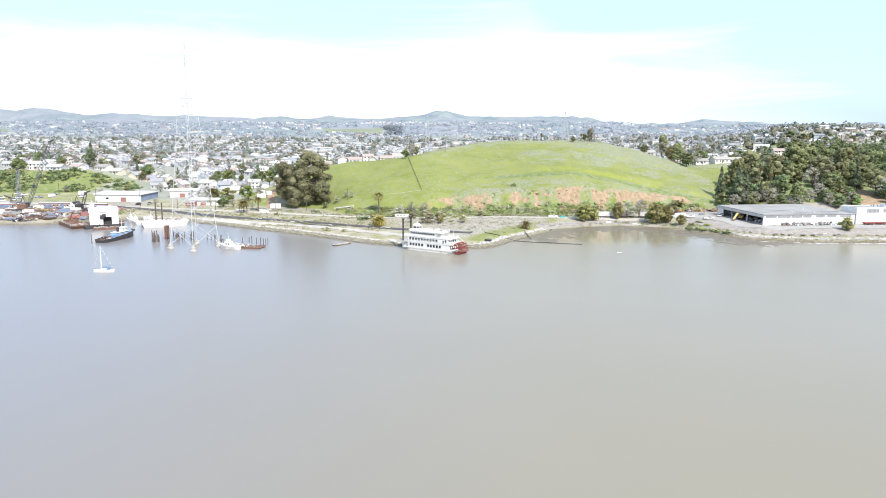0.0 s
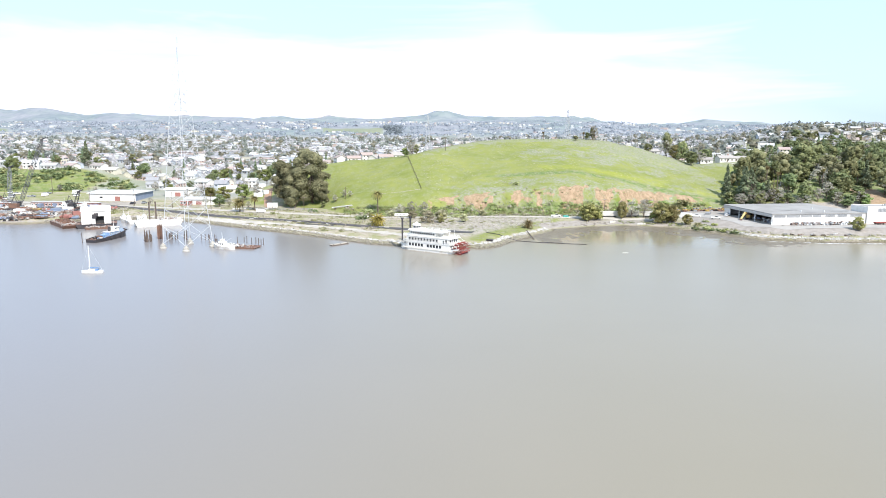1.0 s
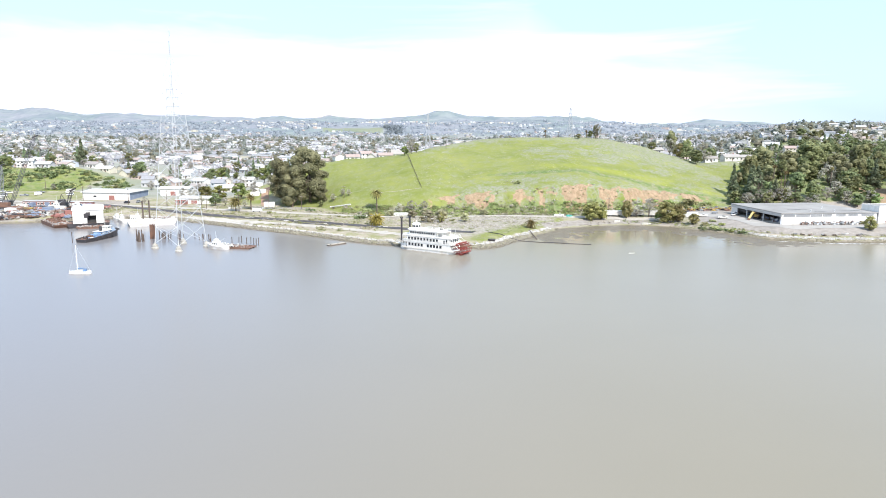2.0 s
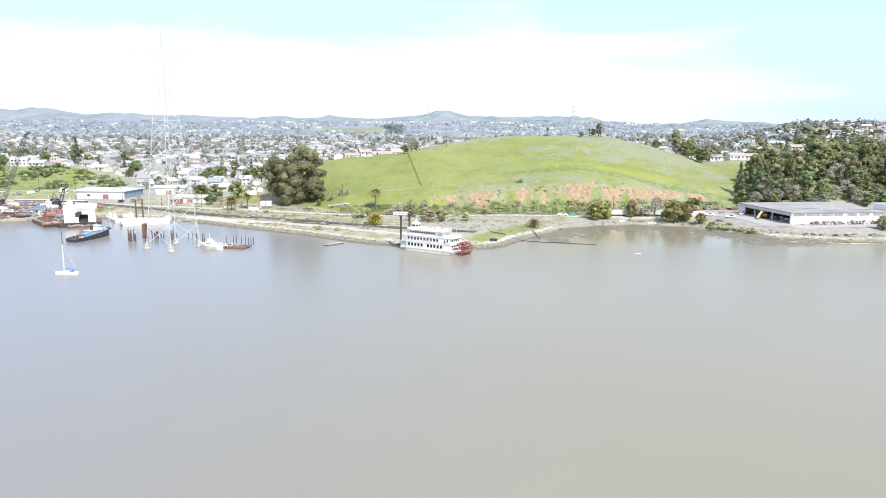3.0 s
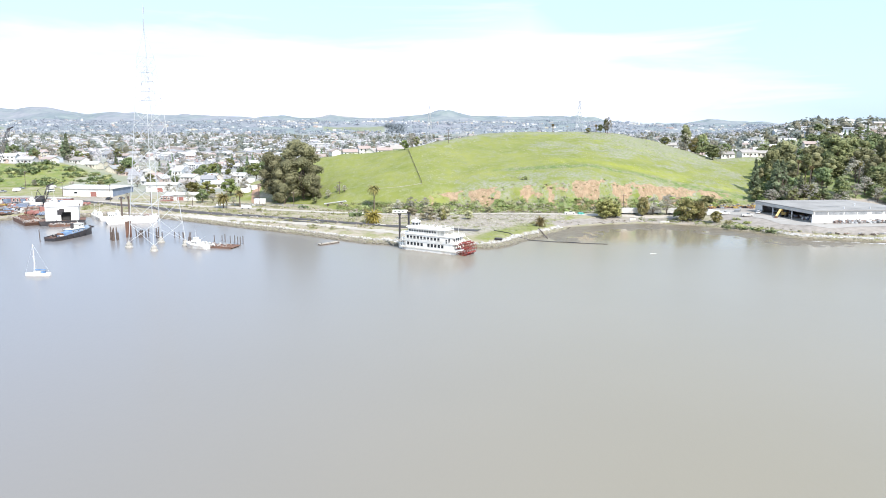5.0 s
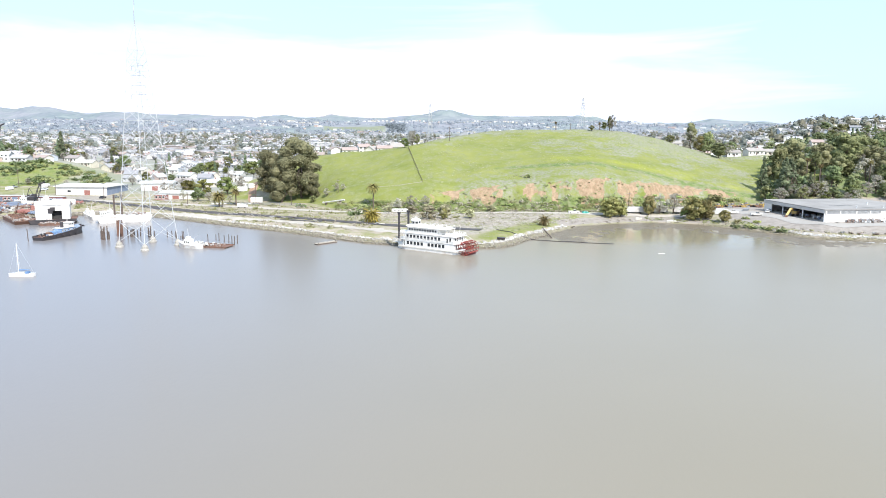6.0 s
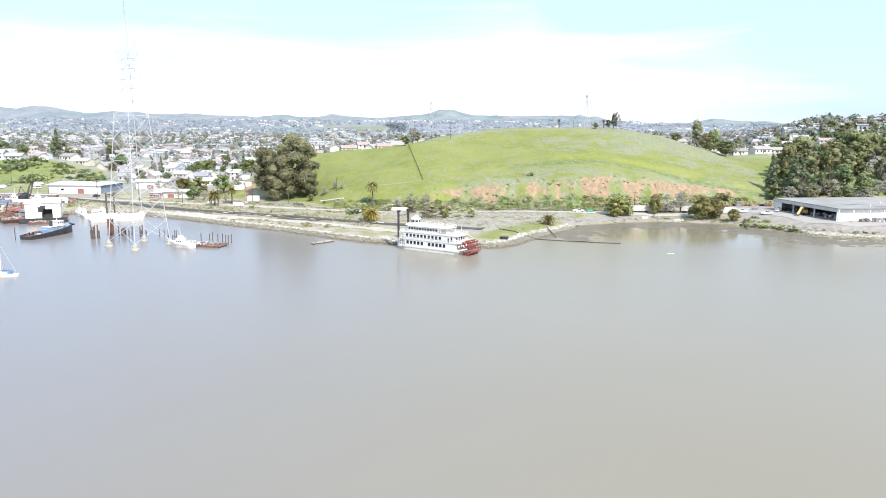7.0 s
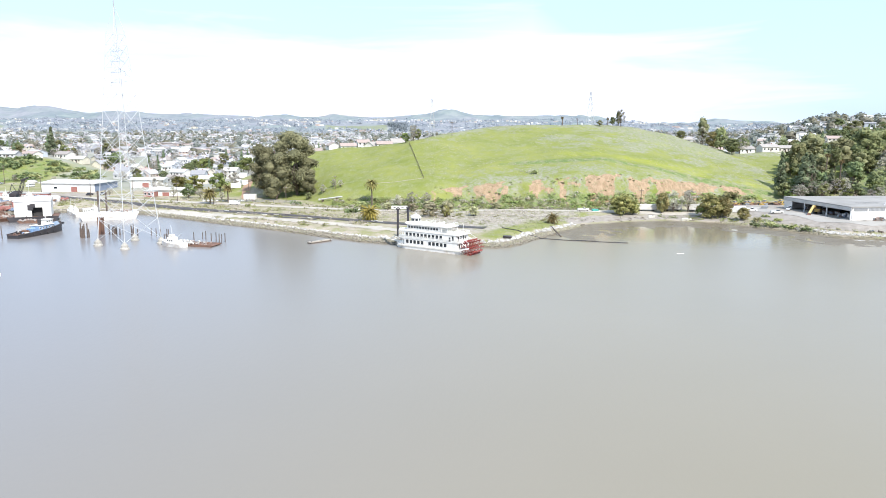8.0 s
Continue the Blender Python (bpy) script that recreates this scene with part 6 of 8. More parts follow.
def fishing_boat(x, y, rz, length, label, group=""):
    b = thing("fishing_boat", pose(x, y, 0, 0, 0, rz), label, "fishing boat", group)
    w = length * 0.3
    part("hull", Shape().loft(hull_rings(length, w, 1.4, 0.8, 0.35, 0.2, 0.85, 0.7)), HULL_STAIN, b)
    part("deck", Shape().loft([[(r[0][0], r[0][1] * 0.95, r[0][2] - 0.15), (r[5][0], r[5][1] * 0.95, r[5][2] - 0.15)] for r in hull_rings(length, w, 1.4, 0.8, 0.35, 0.2, 0.85, 0.7)], closed=False, caps=False), DECK_GREY, b)
    part("cabin", Shape().loft([[(length * 0.3, -w * 0.32, 1.3), (length * 0.62, -w * 0.32, 1.3), (length * 0.62, w * 0.32, 1.3), (length * 0.3, w * 0.32, 1.3)], [(length * 0.34, -w * 0.3, 3.5), (length * 0.62, -w * 0.3, 3.5), (length * 0.62, w * 0.3, 3.5), (length * 0.34, w * 0.3, 3.5)]]), WHITE, b)
    part("flybridge", Shape().box(length * 0.4, length * 0.55, -w * 0.22, w * 0.22, 3.5, 4.5), CREAM, b)
    for i in range(3):
        for sgn in (1, -1):
            window(b, length * (0.37 + 0.09 * i), sgn * w * 0.315, 2.2, length * 0.055, 0.6, out=sgn)
    part("mast", Shape().tube((length * 0.5, 0, 4.5), (length * 0.5, 0, 8.0), 0.08, 0.04), GALV, b)
    part("aft_boom", Shape().tube((length * 0.62, 0, 3.2), (length * 0.95, 0, 5.4), 0.07, 0.05), GALV, b)
    return b


fishing_boat(-190, 428, -50, 11, "white fishing boat with cabin and mast beside the barge", "boats by the barges")
fishing_boat(-184, 432, -30, 10, "weathered white workboat moored by the shore", "boats by the barges")
fishing_boat(-196, 434, -40, 9, "small white workboat with flybridge by the bank", "boats by the barges")
fishing_boat(-107.5, 335.5, -25, 11.5, "derelict white cabin cruiser listing beside a sunken barge", "derelict boats").rotation_euler.rotate_axis("X", 0.12)
plain("boat_wreckage", junk(79, 30, -6, 6, -2.2, 2.2, 0.9, 1.0), DECK_GREY, pose(-102.5, 335, 0, 0, 0, -20), "white broken boat panels piled on the wreck", "wreckage")

# sunken barge beside the cruiser
wreck = deck_barge("sunken_barge", -102, 337.5, -12, 15.5, 7, 0.35, RUST, "half-sunken rust-red barge with broken deck", RUST)
part("wreckage", junk(12, 45, 0.5, 13, -3, 3, 0.5, 0.9), SCRAP, wreck)
for k in range(16):
    part("cabin_panel", junk(1300 + k, 1, -2, 7, -2, 3, 0.9, 1.2), (WHITE, OFFWHITE, DECK_GREY, SCRAP)[k % 4], wreck, "broken cabin panel")
part("ladder", Shape().tube((-5.5, -1, 0), (-5.5, -1, 4), 0.15).tube((-4.5, -1, 0), (-4.5, -1, 4), 0.15).box(-5.6, -4.4, -1.1, -0.9, 3.4, 3.7), TIMBER, wreck)


def piling(x, y, h, r=0.3, lean=0.0, group="old timber pilings"):
    rng_p = random.Random(int(x * 100 + y))
    s = Shape().tube((0, 0, -1.5), (lean * h + 0.05, 0.03 * h * rng_p.uniform(-1, 1), h), r, r * 0.85, 7)
    return plain("piling", s, TIMBER, pose(x, y, 0, 0, 0, rng_p.uniform(0, 360)), "weathered dark timber piling standing in the water", "piling", group)


rp = random.Random(4)
for x0, x1, y0, y1, n, h in ((-148, -146.5, 353, 358, 7, 4.6), (-146.5, -144, 350, 354, 7, 3.4), (-139.5, -134.5, 360, 363, 10, 3.4), (-130, -126, 359, 362, 4, 4.0)):
    for i in range(n):
        piling(rp.uniform(x0, x1), rp.uniform(y0, y1), h * rp.uniform(0.65, 1.25), 0.27, rp.uniform(-0.1, 0.1))
for x, y, h in ((-119.5, 359, 3), (-117.5, 358, 3), (-116.5, 356, 3), (-113.5, 355, 3.4), (-112.6, 354.4, 3.4), (-122, 360, 3), (-90.5, 345, 3.6), (-88.6, 343, 3.4), (-86.8, 340.3, 3.6), (-96.2, 350, 3.4),
                (-98, 351.5, 2.6), (-93, 347, 3.0), (-100.5, 349, 3.0), (-175.4, 347.4, 5.2), (-86.5, 343.5, 3.5), (-143, 362, 2.0), (-132, 364, 2.2)):
    piling(x, y, h, 0.19)


def sheet_pile(x, y, rz, w, h):
    """A rusty steel dolphin of driven sheets."""
    t = thing("mooring_dolphin", pose(x, y, 0, 0, 0, rz), "rust-red steel sheet-pile mooring dolphin", "mooring dolphin", "mooring dolphins")
    n = 6
    for i in range(n):
        a0 = -w / 2 + w * i / n
        d = 0.35 if i % 2 else 0.0
        part("sheet", Shape().box(a0, a0 + w / n, -1.2 + d, -0.9 + d, -1.5, h - 0.25 * (i % 3)).box(a0, a0 + w / n, 0.9 - d, 1.2 - d, -1.5, h - 0.2 * ((i + 1) % 3)), RUST, t)
    part("cap", Shape().box(-w / 2, w / 2, -1.0, 1.0, h - 1.0, h - 0.6), RUST, t)


sheet_pile(-143.4, 362, 8, 2.0, 7.2)

# float by the rocks, boom of floating pipe across the cove, flotsam, leaning pole
PALE_TIMBER = material("sun_bleached_timber", (0.4, 0.355, 0.29), 0.9, second=(0.3, 0.26, 0.21), scale=0.8, bump=0.2)
fl = thing("landing_float", pose(-53.8, 341.2, 0, 0, 0, 49), "weathered timber landing float by the rocks", "float")
part("deck", Shape().box(0, 10.6, -1.2, 1.2, 0.35, 0.55), PALE_TIMBER, fl)
part("pontoon", Shape().box(0.3, 10.3, -1.1, 1.1, -0.4, 0.35), TIMBER, fl)
for i in range(3):
    part("cleat", Shape().box(0.6 + i * 4.5, 0.9 + i * 4.5, -1.1, -0.9, 0.55, 0.9), BLACK, fl)
boom_points = [(22, 367), (30, 359.5), (33, 358), (38, 357), (46, 353.5), (59, 349.5), (69.5, 347)]
boom = Shape()
smooth_boom = []
for i in range(len(boom_points) - 1):
    a, c = boom_points[i], boom_points[i + 1]
    for k in range(4):
        f = k / 4
        smooth_boom.append((a[0] + (c[0] - a[0]) * f, a[1] + (c[1] - a[1]) * f))
smooth_boom.append(boom_points[-1])
boom.loft([[(px + 0.12 * math.cos(k), py + 0.12 * math.cos(k), max(0.12, at_ground(px, py) + 0.25) + 0.17 * math.sin(k)) for k in np.arange(6) * math.pi / 3] for px, py in smooth_boom])
plain("pipe_boom", boom, BLACK, Matrix(), "black floating pipe boom across the cove mouth", "boom")
plain("timber_pole", Shape().tube((44.0, 379, 2.3), (46, 362.5, 0.1), 0.3, 0.2, 6), TIMBER, Matrix(), "dark fallen timber pole leaning down the bank", "pole")
plain("driftwood_plank", Shape().hexa([(-2.2, -0.4, 0), (2.2, -0.3, 0), (2.2, 0.4, 0), (-2.2, 0.3, 0), (-2.1, -0.4, 0.25), (2.1, -0.3, 0.2), (2.1, 0.35, 0.2), (-2.1, 0.3, 0.25)]), CREAM, pose(82.5, 324, -0.06, 0, 0, 5) @ Matrix.Diagonal((0.6, 0.5, 0.8, 1)), "pale plank drifting on the water", "plank")


def dinghy(x, y, rz, length, label):
    b = thing("dinghy", pose(x, y, at_ground(x, y) + 0.1, 6, 0, rz), label, "dinghy", "small boats on the beach")
    rings = hull_rings(length, length * 0.34, 0.8, 0.1, 0.4, 0.1, 0.75, 0.4)
    part("hull", Shape().loft(rings), CREAM, b)
    part("thwart", Shape().box(length * 0.4, length * 0.47, -length * 0.15, length * 0.15, 0.8, 0.88).box(length * 0.7, length * 0.77, -length * 0.15, length * 0.15, 0.8, 0.88), TIMBER, b)
    return b


dinghy(112.5, 415.6, 5, 5, "white open boat pulled up on the beach")
dinghy(98, 421, 30, 4, "small pale skiff lying on the beach")

# ---- open shed and works building on the right-hand shore ----
CORRUGATED = material("pale_siding", (0.74, 0.73, 0.70), 0.6, second=(0.64, 0.63, 0.6), scale=0.12, fine=0.05)
LOUVRE = material("grey_louvre", (0.26, 0.265, 0.27), 0.6, second=(0.2, 0.21, 0.215), scale=0.5)
YELLOW = material("yellow_paint", (0.5, 0.34, 0.07), 0.6, second=(0.2, 0.13, 0.07), scale=0.9, fine=0.15, mix=(0.42, 0.58), coords="Generated")
SHEET = material("pale_grey_sheet", (0.5, 0.495, 0.48), 0.6, second=(0.42, 0.415, 0.4), scale=0.2, fine=0.06)
STAIN = material("damp_roof_stain", (0.13, 0.128, 0.12), 0.7, second=(0.24, 0.235, 0.22), scale=0.3)
BOOM_YELLOW = material("bleached_yellow_paint", (0.62, 0.5, 0.22), 0.6, second=(0.52, 0.4, 0.16), scale=0.6, fine=0.1)
BLUE_GREY = material("blue_grey_siding", (0.16, 0.2, 0.28), 0.7, second=(0.22, 0.26, 0.33), scale=0.3)
OCHRE = material("sandy_render", (0.5, 0.44, 0.35), 0.8, second=(0.42, 0.37, 0.3), scale=0.4)


def open_shed():
    b = thing("open_shed", pose(176.6, 385, 4.8, 0, 0, 6.8), "long pale industrial shed with flat grey roof and open end bays", "shed")
    L, D, H = 54.0, 50.0, 5.65
    part("floor_slab", Shape().box(0.3, L, 0.3, D - 0.3, -0.2, 0.08), CONCRETE, b)
    part("front_wall", Shape().box(0.3, L, 0, 0.3, -0.3, H), CORRUGATED, b)
    part("back_wall", Shape().box(0.3, L, D - 0.3, D, -0.3, H), CORRUGATED, b)
    part("partition_wall", Shape().box(24, 24.3, 0.3, D - 0.3, 0.08, H - 0.3), CORRUGATED, b)
    part("roof", Shape().box(-0.6, L + 0.2, -0.5, D + 0.5, H, H + 0.35), ROOF_GREY, b, "flat grey roof with dark damp patches")
    part("fascia", Shape().box(-0.55, -0.3, -0.45, D + 0.45, H - 1.5, H), SHEET, b, "pale sheet fascia over the open bays")
    for y in (0.2, 16.6, 33.3, D - 0.4):
        part("column", Shape().box(-0.25, 0.15, y, y + 0.4, -0.3, H - 1.4), GALV, b)
    for y in (16.8, 33.5):
        part("roof_truss", Shape().box(0.2, 24, y, y + 0.25, H - 1.0, H - 0.7).box(0.2, 24, y, y + 0.25, H - 0.25, H), GALV, b)
    part("end_bay_wall", Shape().box(-0.2, 0.1, 43.5, D - 0.45, -0.3, H - 1.5), CORRUGATED, b)
    for x0, x1 in ((8, 15.6), (16.2, 22.5), (23.1, 28), (30.5, 36), (37.5, 43), (45, 52)):
        p = part("louvre_band", Shape().box(x0, x1, -0.08, 0.0, 3.95, 5.2), LOUVRE, b, "grey louvred window band")
        for i in range(int((x1 - x0) / 0.6)):
            part("slat", Shape().box(x0 + 0.6 * i + 0.1, x0 + 0.6 * i + 0.2, -0.14, -0.08, 3.95, 5.2), TOWER_STEEL, p)
    part("louvre_band", Shape().box(1.0, 7.4, -0.08, 0.0, 3.95, 5.2), LOUVRE, b)
    for x0, y0, w, d in ((13, 12, 13, 7), (22, 4, 8, 3.5), (40, 6, 12, 6)):
        pts = [(x0 + w / 2 * (1 + math.cos(a) * (0.8 + 0.2 * math.sin(3 * a))), y0 + d / 2 * (1 + math.sin(a) * (0.8 + 0.2 * math.cos(2 * a)))) for a in np.arange(16) * math.pi / 8]
        part("damp_patch", Shape().slab(pts, H + 0.352, H + 0.4), STAIN, b, "dark damp patch on the roof")
    for x, y, h in ((20, 6, 0.9), (33, 5, 0.8), (36, 20, 1.0)):
        part("roof_vent", Shape().tube((x, y, H + 0.3), (x, y, H + 0.3 + h), 0.25, n=8).tube((x, y, H + 0.3 + h), (x, y, H + 0.45 + h), 0.4, n=8), GALV, b)
    return b


def works_building():
    b = thing("works_building", pose(230.8, 391.5, 4.8, 0, 0, 6.8), "taller white works building with louvred windows and roof pipework", "industrial building")
    L, D, H = 70.0, 13.0, 9.2
    part("front_wall", Shape().box(0, L, -0.6, -0.3, -0.3, H), WHITE, b)
    part("side_wall", Shape().box(0, 0.3, -0.3, D, -0.3, H).box(L - 0.3, L, -0.3, D, -0.3, H), WHITE, b)
    part("back_wall", Shape().box(0.3, L - 0.3, D - 0.3, D, -0.3, H), WHITE, b)
    part("roof", Shape().box(0.3, L - 0.3, -0.3, D - 0.3, H - 0.5, H - 0.2), ROOF_GREY, b)
    part("parapet", Shape().box(-0.1, L + 0.1, -0.7, -0.2, H, H + 0.25), WHITE, b)
    for i, (x0, x1) in enumerate(((6, 13.5), (16, 34), (37.5, 46), (50, 64))):
        p = part("louvre_band", Shape().box(x0, x1, -0.68, -0.6, 6.3, 8.4), LOUVRE, b)
        for k in range(int((x1 - x0) / 0.8)):
            part("slat", Shape().box(x0 + 0.8 * k + 0.1, x0 + 0.8 * k + 0.22, -0.74, -0.68, 6.3, 8.4), TOWER_STEEL, p)
    r = random.Random(3)
    for x in (10, 11.5, 14, 18.5, 20, 21.2, 22.5, 24, 27, 40, 42):
        h = r.uniform(0.8, 2.6)
        part("roof_pipe", Shape().tube((x, 1.5, H - 0.3), (x, 1.5, H + h), 0.16, n=6).box(x - 0.35, x + 0.35, 1.2, 1.8, H + h * 0.5, H + h * 0.8), LOUVRE, b, "dark roof pipe and vent")
    part("roof_unit", Shape().box(19, 22.8, 3, 6, H - 0.2, H + 1.3), GALV, b)
    return b


open_shed()
works_building()
for i, (lx, ly) in enumerate(((4, 5), (6, 8.5), (3.5, 11), (8, 13), (5, 19), (9, 22), (4.5, 25), (7, 29), (10, 6), (12, 16), (6, 40), (11, 38))):
    p = Matrix.Translation((176.6, 385, 4.9)) @ Matrix.Rotation(radians(6.8), 4, "Z") @ Matrix.Translation((lx, ly, 0))
    st = thing("crate_stack", p, "stacked crates and machine parts inside the shed", "crates", "goods inside the shed")
    for k in range(7):
        part("crate", junk(400 + 9 * i + k, 1, -1.3, 1.3, -1.2, 1.2, 0.7 * (k // 4), 1.8), (OFFWHITE, LOUVRE, GALV, BLUE_GREY, TIMBER, SCRAP)[(i + k) % 6], st)
tank = thing("hopper_tower", pose(288, 445, 5.5), "dark steel hopper tower behind the works building", "hopper tower")
part("drum", Shape().tube((0, 0, 6), (0, 0, 15.5), 2.6, n=14), BLACK, tank)
part("cone", Shape().tube((0, 0, 3), (0, 0, 6), 0.6, 2.6, 14), BLACK, tank)
for a in range(4):
    c, s_ = 2.4 * math.cos(a * 1.571 + 0.8), 2.4 * math.sin(a * 1.571 + 0.8)
    part("leg", Shape().tube((c, s_, -0.8), (c, s_, 7), 0.2, n=4), BLACK, tank)
part("catwalk", Shape().tube((0, 0, 14.2), (0, 0, 14.4), 3.2, n=14), GALV, tank)


def vehicle(kind, x, y, rz, mat, label, category, group="", lift=0.0):
    """A car, van or pickup: body, glass house, wheels, lamps."""
    t = thing(kind, pose(x, y, at_ground(x, y) + lift, 0, 0, rz), label, category, group)
    L, W = (4.6, 1.85) if kind == "car" else (5.6, 2.1)
    H = {"car": 0.85, "van": 2.2, "pickup": 1.0}[kind]
    x0, x1, y0, y1 = -L / 2, L / 2, -W / 2, W / 2
    part("body", Shape().loft([[(x0, y0, 0.35), (x1, y0, 0.35), (x1, y1, 0.35), (x0, y1, 0.35)], [(x0 - 0.08, y0, 0.65), (x1 + 0.08, y0, 0.65), (x1 + 0.08, y1, 0.65), (x0 - 0.08, y1, 0.65)], [(x0 + 0.1, y0 + 0.08, 0.35 + H * 0.8), (x1 - (0.1 if kind != "van" else 0.5), y0 + 0.08, 0.35 + H * 0.8), (x1 - (0.1 if kind != "van" else 0.5), y1 - 0.08, 0.35 + H * 0.8), (x0 + 0.1, y1 - 0.08, 0.35 + H * 0.8)]]), mat, t)
    if kind != "van":
        c0, c1 = (-1.6, 0.9) if kind == "car" else (-0.2, 1.4)
        z = 0.35 + H * 0.8
        part("glass_house", Shape().loft([[(c0, y0 + 0.1, z), (c1, y0 + 0.1, z), (c1, y1 - 0.1, z), (c0, y1 - 0.1, z)], [(c0 + 0.4, y0 + 0.25, z + 0.55), (c1 - 0.6, y0 + 0.25, z + 0.55), (c1 - 0.6, y1 - 0.25, z + 0.55), (c0 + 0.4, y1 - 0.25, z + 0.55)]]), GLASS_DARK, t)
        part("roof", Shape().box(c0 + 0.38, c1 - 0.58, y0 + 0.22, y1 - 0.22, z + 0.55, z + 0.6), mat, t)
    else:
        part("windscreen", Shape().hexa([(x1 - 0.5, y0 + 0.2, 1.3), (x1 - 0.2, y0 + 0.2, 1.3), (x1 - 0.2, y1 - 0.2, 1.3), (x1 - 0.5, y1 - 0.2, 1.3), (x1 - 0.7, y0 + 0.2, 1.95), (x1 - 0.42, y0 + 0.2, 1.95), (x1 - 0.42, y1 - 0.2, 1.95), (x1 - 0.7, y1 - 0.2, 1.95)]), GLASS_DARK, t)
    for wx in (x0 + 0.8, x1 - 0.85):
        for wy in (y0 + 0.02, y1 - 0.02):
            part("wheel", Shape().tube((wx, wy - 0.11, 0.33), (wx, wy + 0.11, 0.33), 0.33, n=10), TYRE, t)
    for wy in (y0 + 0.3, y1 - 0.3):
        part("headlight", Shape().box(x1 + 0.04, x1 + 0.1, wy - 0.15, wy + 0.15, 0.6, 0.75), GLASS_DARK, t)
    return t


def container(x, y, rz, length, mat, label, category="container", group="", h=2.6, w=2.5, lift=0.0, wheels=False):
    t = thing(category.replace(" ", "_"), pose(x, y, at_ground(x, y) + lift + (0.9 if wheels else 0.02), 0, 0, rz), label, category, group)
    part("box", Shape().box(-length / 2, length / 2, -w / 2, w / 2, 0, h), mat, t)
    for i in range(int(length / 0.8)):
        xx = -length / 2 + 0.4 + 0.8 * i
        part("rib", Shape().box(xx, xx + 0.12, -w / 2 - 0.05, -w / 2, 0.1, h - 0.1), mat, t)
    part("door_bar", Shape().box(length / 2, length / 2 + 0.06, -0.3, -0.2, 0.2, h - 0.2).box(length / 2, length / 2 + 0.06, 0.2, 0.3, 0.2, h - 0.2), GALV, t)
    if wheels:
        for wx in (-length / 2 + 1.2, -length / 2 + 2.4, length / 2 - 2.2):
            for wy in (-w / 2 + 0.2, w / 2 - 0.2):
                part("wheel", Shape().tube((wx, wy - 0.15, -0.42), (wx, wy + 0.15, -0.42), 0.48, n=10), TYRE, t)
        part("chassis", Shape().box(-length / 2, length / 2, -0.5, 0.5, -0.3, 0), BLACK, t)
    return t


def loader(x, y, rz, label="yellow wheel loader parked on the gravel yard"):
    """A wheel loader or digger seen small: chassis, cab, boom, bucket, wheels."""
    t = thing("wheel_loader", pose(x, y, at_ground(x, y), 0, 0, rz), label, "wheel loader", "yellow machines in the yard")
    part("chassis", Shape().loft([[(-2.6, -1.0, 0.8), (1.6, -1.0, 0.8), (1.6, 1.0, 0.8), (-2.6, 1.0, 0.8)], [(-2.5, -0.9, 1.9), (1.2, -0.9, 1.7), (1.2, 0.9, 1.7), (-2.5, 0.9, 1.9)]]), YELLOW, t)
    part("cab", Shape().box(-0.9, 0.5, -0.7, 0.7, 1.8, 2.85), LOUVRE, t, "grey glazed cab")
    part("cab_roof", Shape().box(-1.0, 0.6, -0.8, 0.8, 2.85, 2.97), BOOM_YELLOW, t)
    part("boom", Shape().hexa([(0.8, -0.5, 1.4), (3.4, -0.5, 1.0), (3.4, 0.5, 1.0), (0.8, 0.5, 1.4), (0.8, -0.5, 1.9), (3.4, -0.5, 1.4), (3.4, 0.5, 1.4), (0.8, 0.5, 1.9)]), YELLOW, t)
    part("bucket", Shape().loft([[(3.3, -1.2, 0.3), (4.3, -1.2, 0.25), (3.6, -1.2, 1.3)], [(3.3, 1.2, 0.3), (4.3, 1.2, 0.25), (3.6, 1.2, 1.3)]]), RUST, t)
    for wx in (-1.8, 1.5):
        for wy in (-1.05, 1.05):
            part("wheel", Shape().tube((wx, wy - 0.25, 0.75), (wx, wy + 0.25, 0.75), 0.75, n=12), TYRE, t)
    return t


# machines and vehicles of the works yard
for x, y, rz, k in ((154, 456, 25, 0.95), (158.5, 452, -60, 0.85), (162, 457, 110, 1.0), (166, 453, 200, 0.8), (170, 456, -35, 1.05), (174, 452, 140, 0.85), (178.5, 456, 40, 1.0), (149, 455, 100, 0.7)):
    loader(x, y, rz).scale = (k, k, k * 0.9)
for i in range(12):
    x, y = 150 + 2.7 * i, 450 + 2.5 * (i % 3)
    plain("machine_part", junk(300 + i, 9, -1.0, 1.0, -0.8, 0.8, 0, 1.3), (BLACK, RUST, YELLOW, LOUVRE)[i % 4], pose(x, y, at_ground(x, y), 0, 0, i * 40), "rusty machine attachments beside the loaders", "machine part", "machine parts in the yard")
digger = thing("digger", pose(174.6, 409.5, 4.9, 0, 0, 222), "yellow digger with raised boom parked in the shed mouth", "digger")
part("track_frame", Shape().box(-1.8, 1.8, -1.4, -0.8, 0, 0.9).box(-1.8, 1.8, 0.8, 1.4, 0, 0.9), BLACK, digger)
part("house", Shape().box(-2.0, 1.2, -1.3, 1.3, 0.95, 2.4), YELLOW, digger)
part("cab", Shape().box(0.0, 1.4, 0.2, 1.3, 2.4, 3.3), GLASS_DARK, digger)
part("boom", Shape().hexa([(0.6, -0.8, 2.5), (4.6, -0.8, 3.6), (4.6, 0.1, 3.6), (0.6, 0.1, 2.5), (0.6, -0.8, 3.2), (4.6, -0.8, 4.3), (4.6, 0.1, 4.3), (0.6, 0.1, 3.2)]), YELLOW, digger, "yellow digger boom")
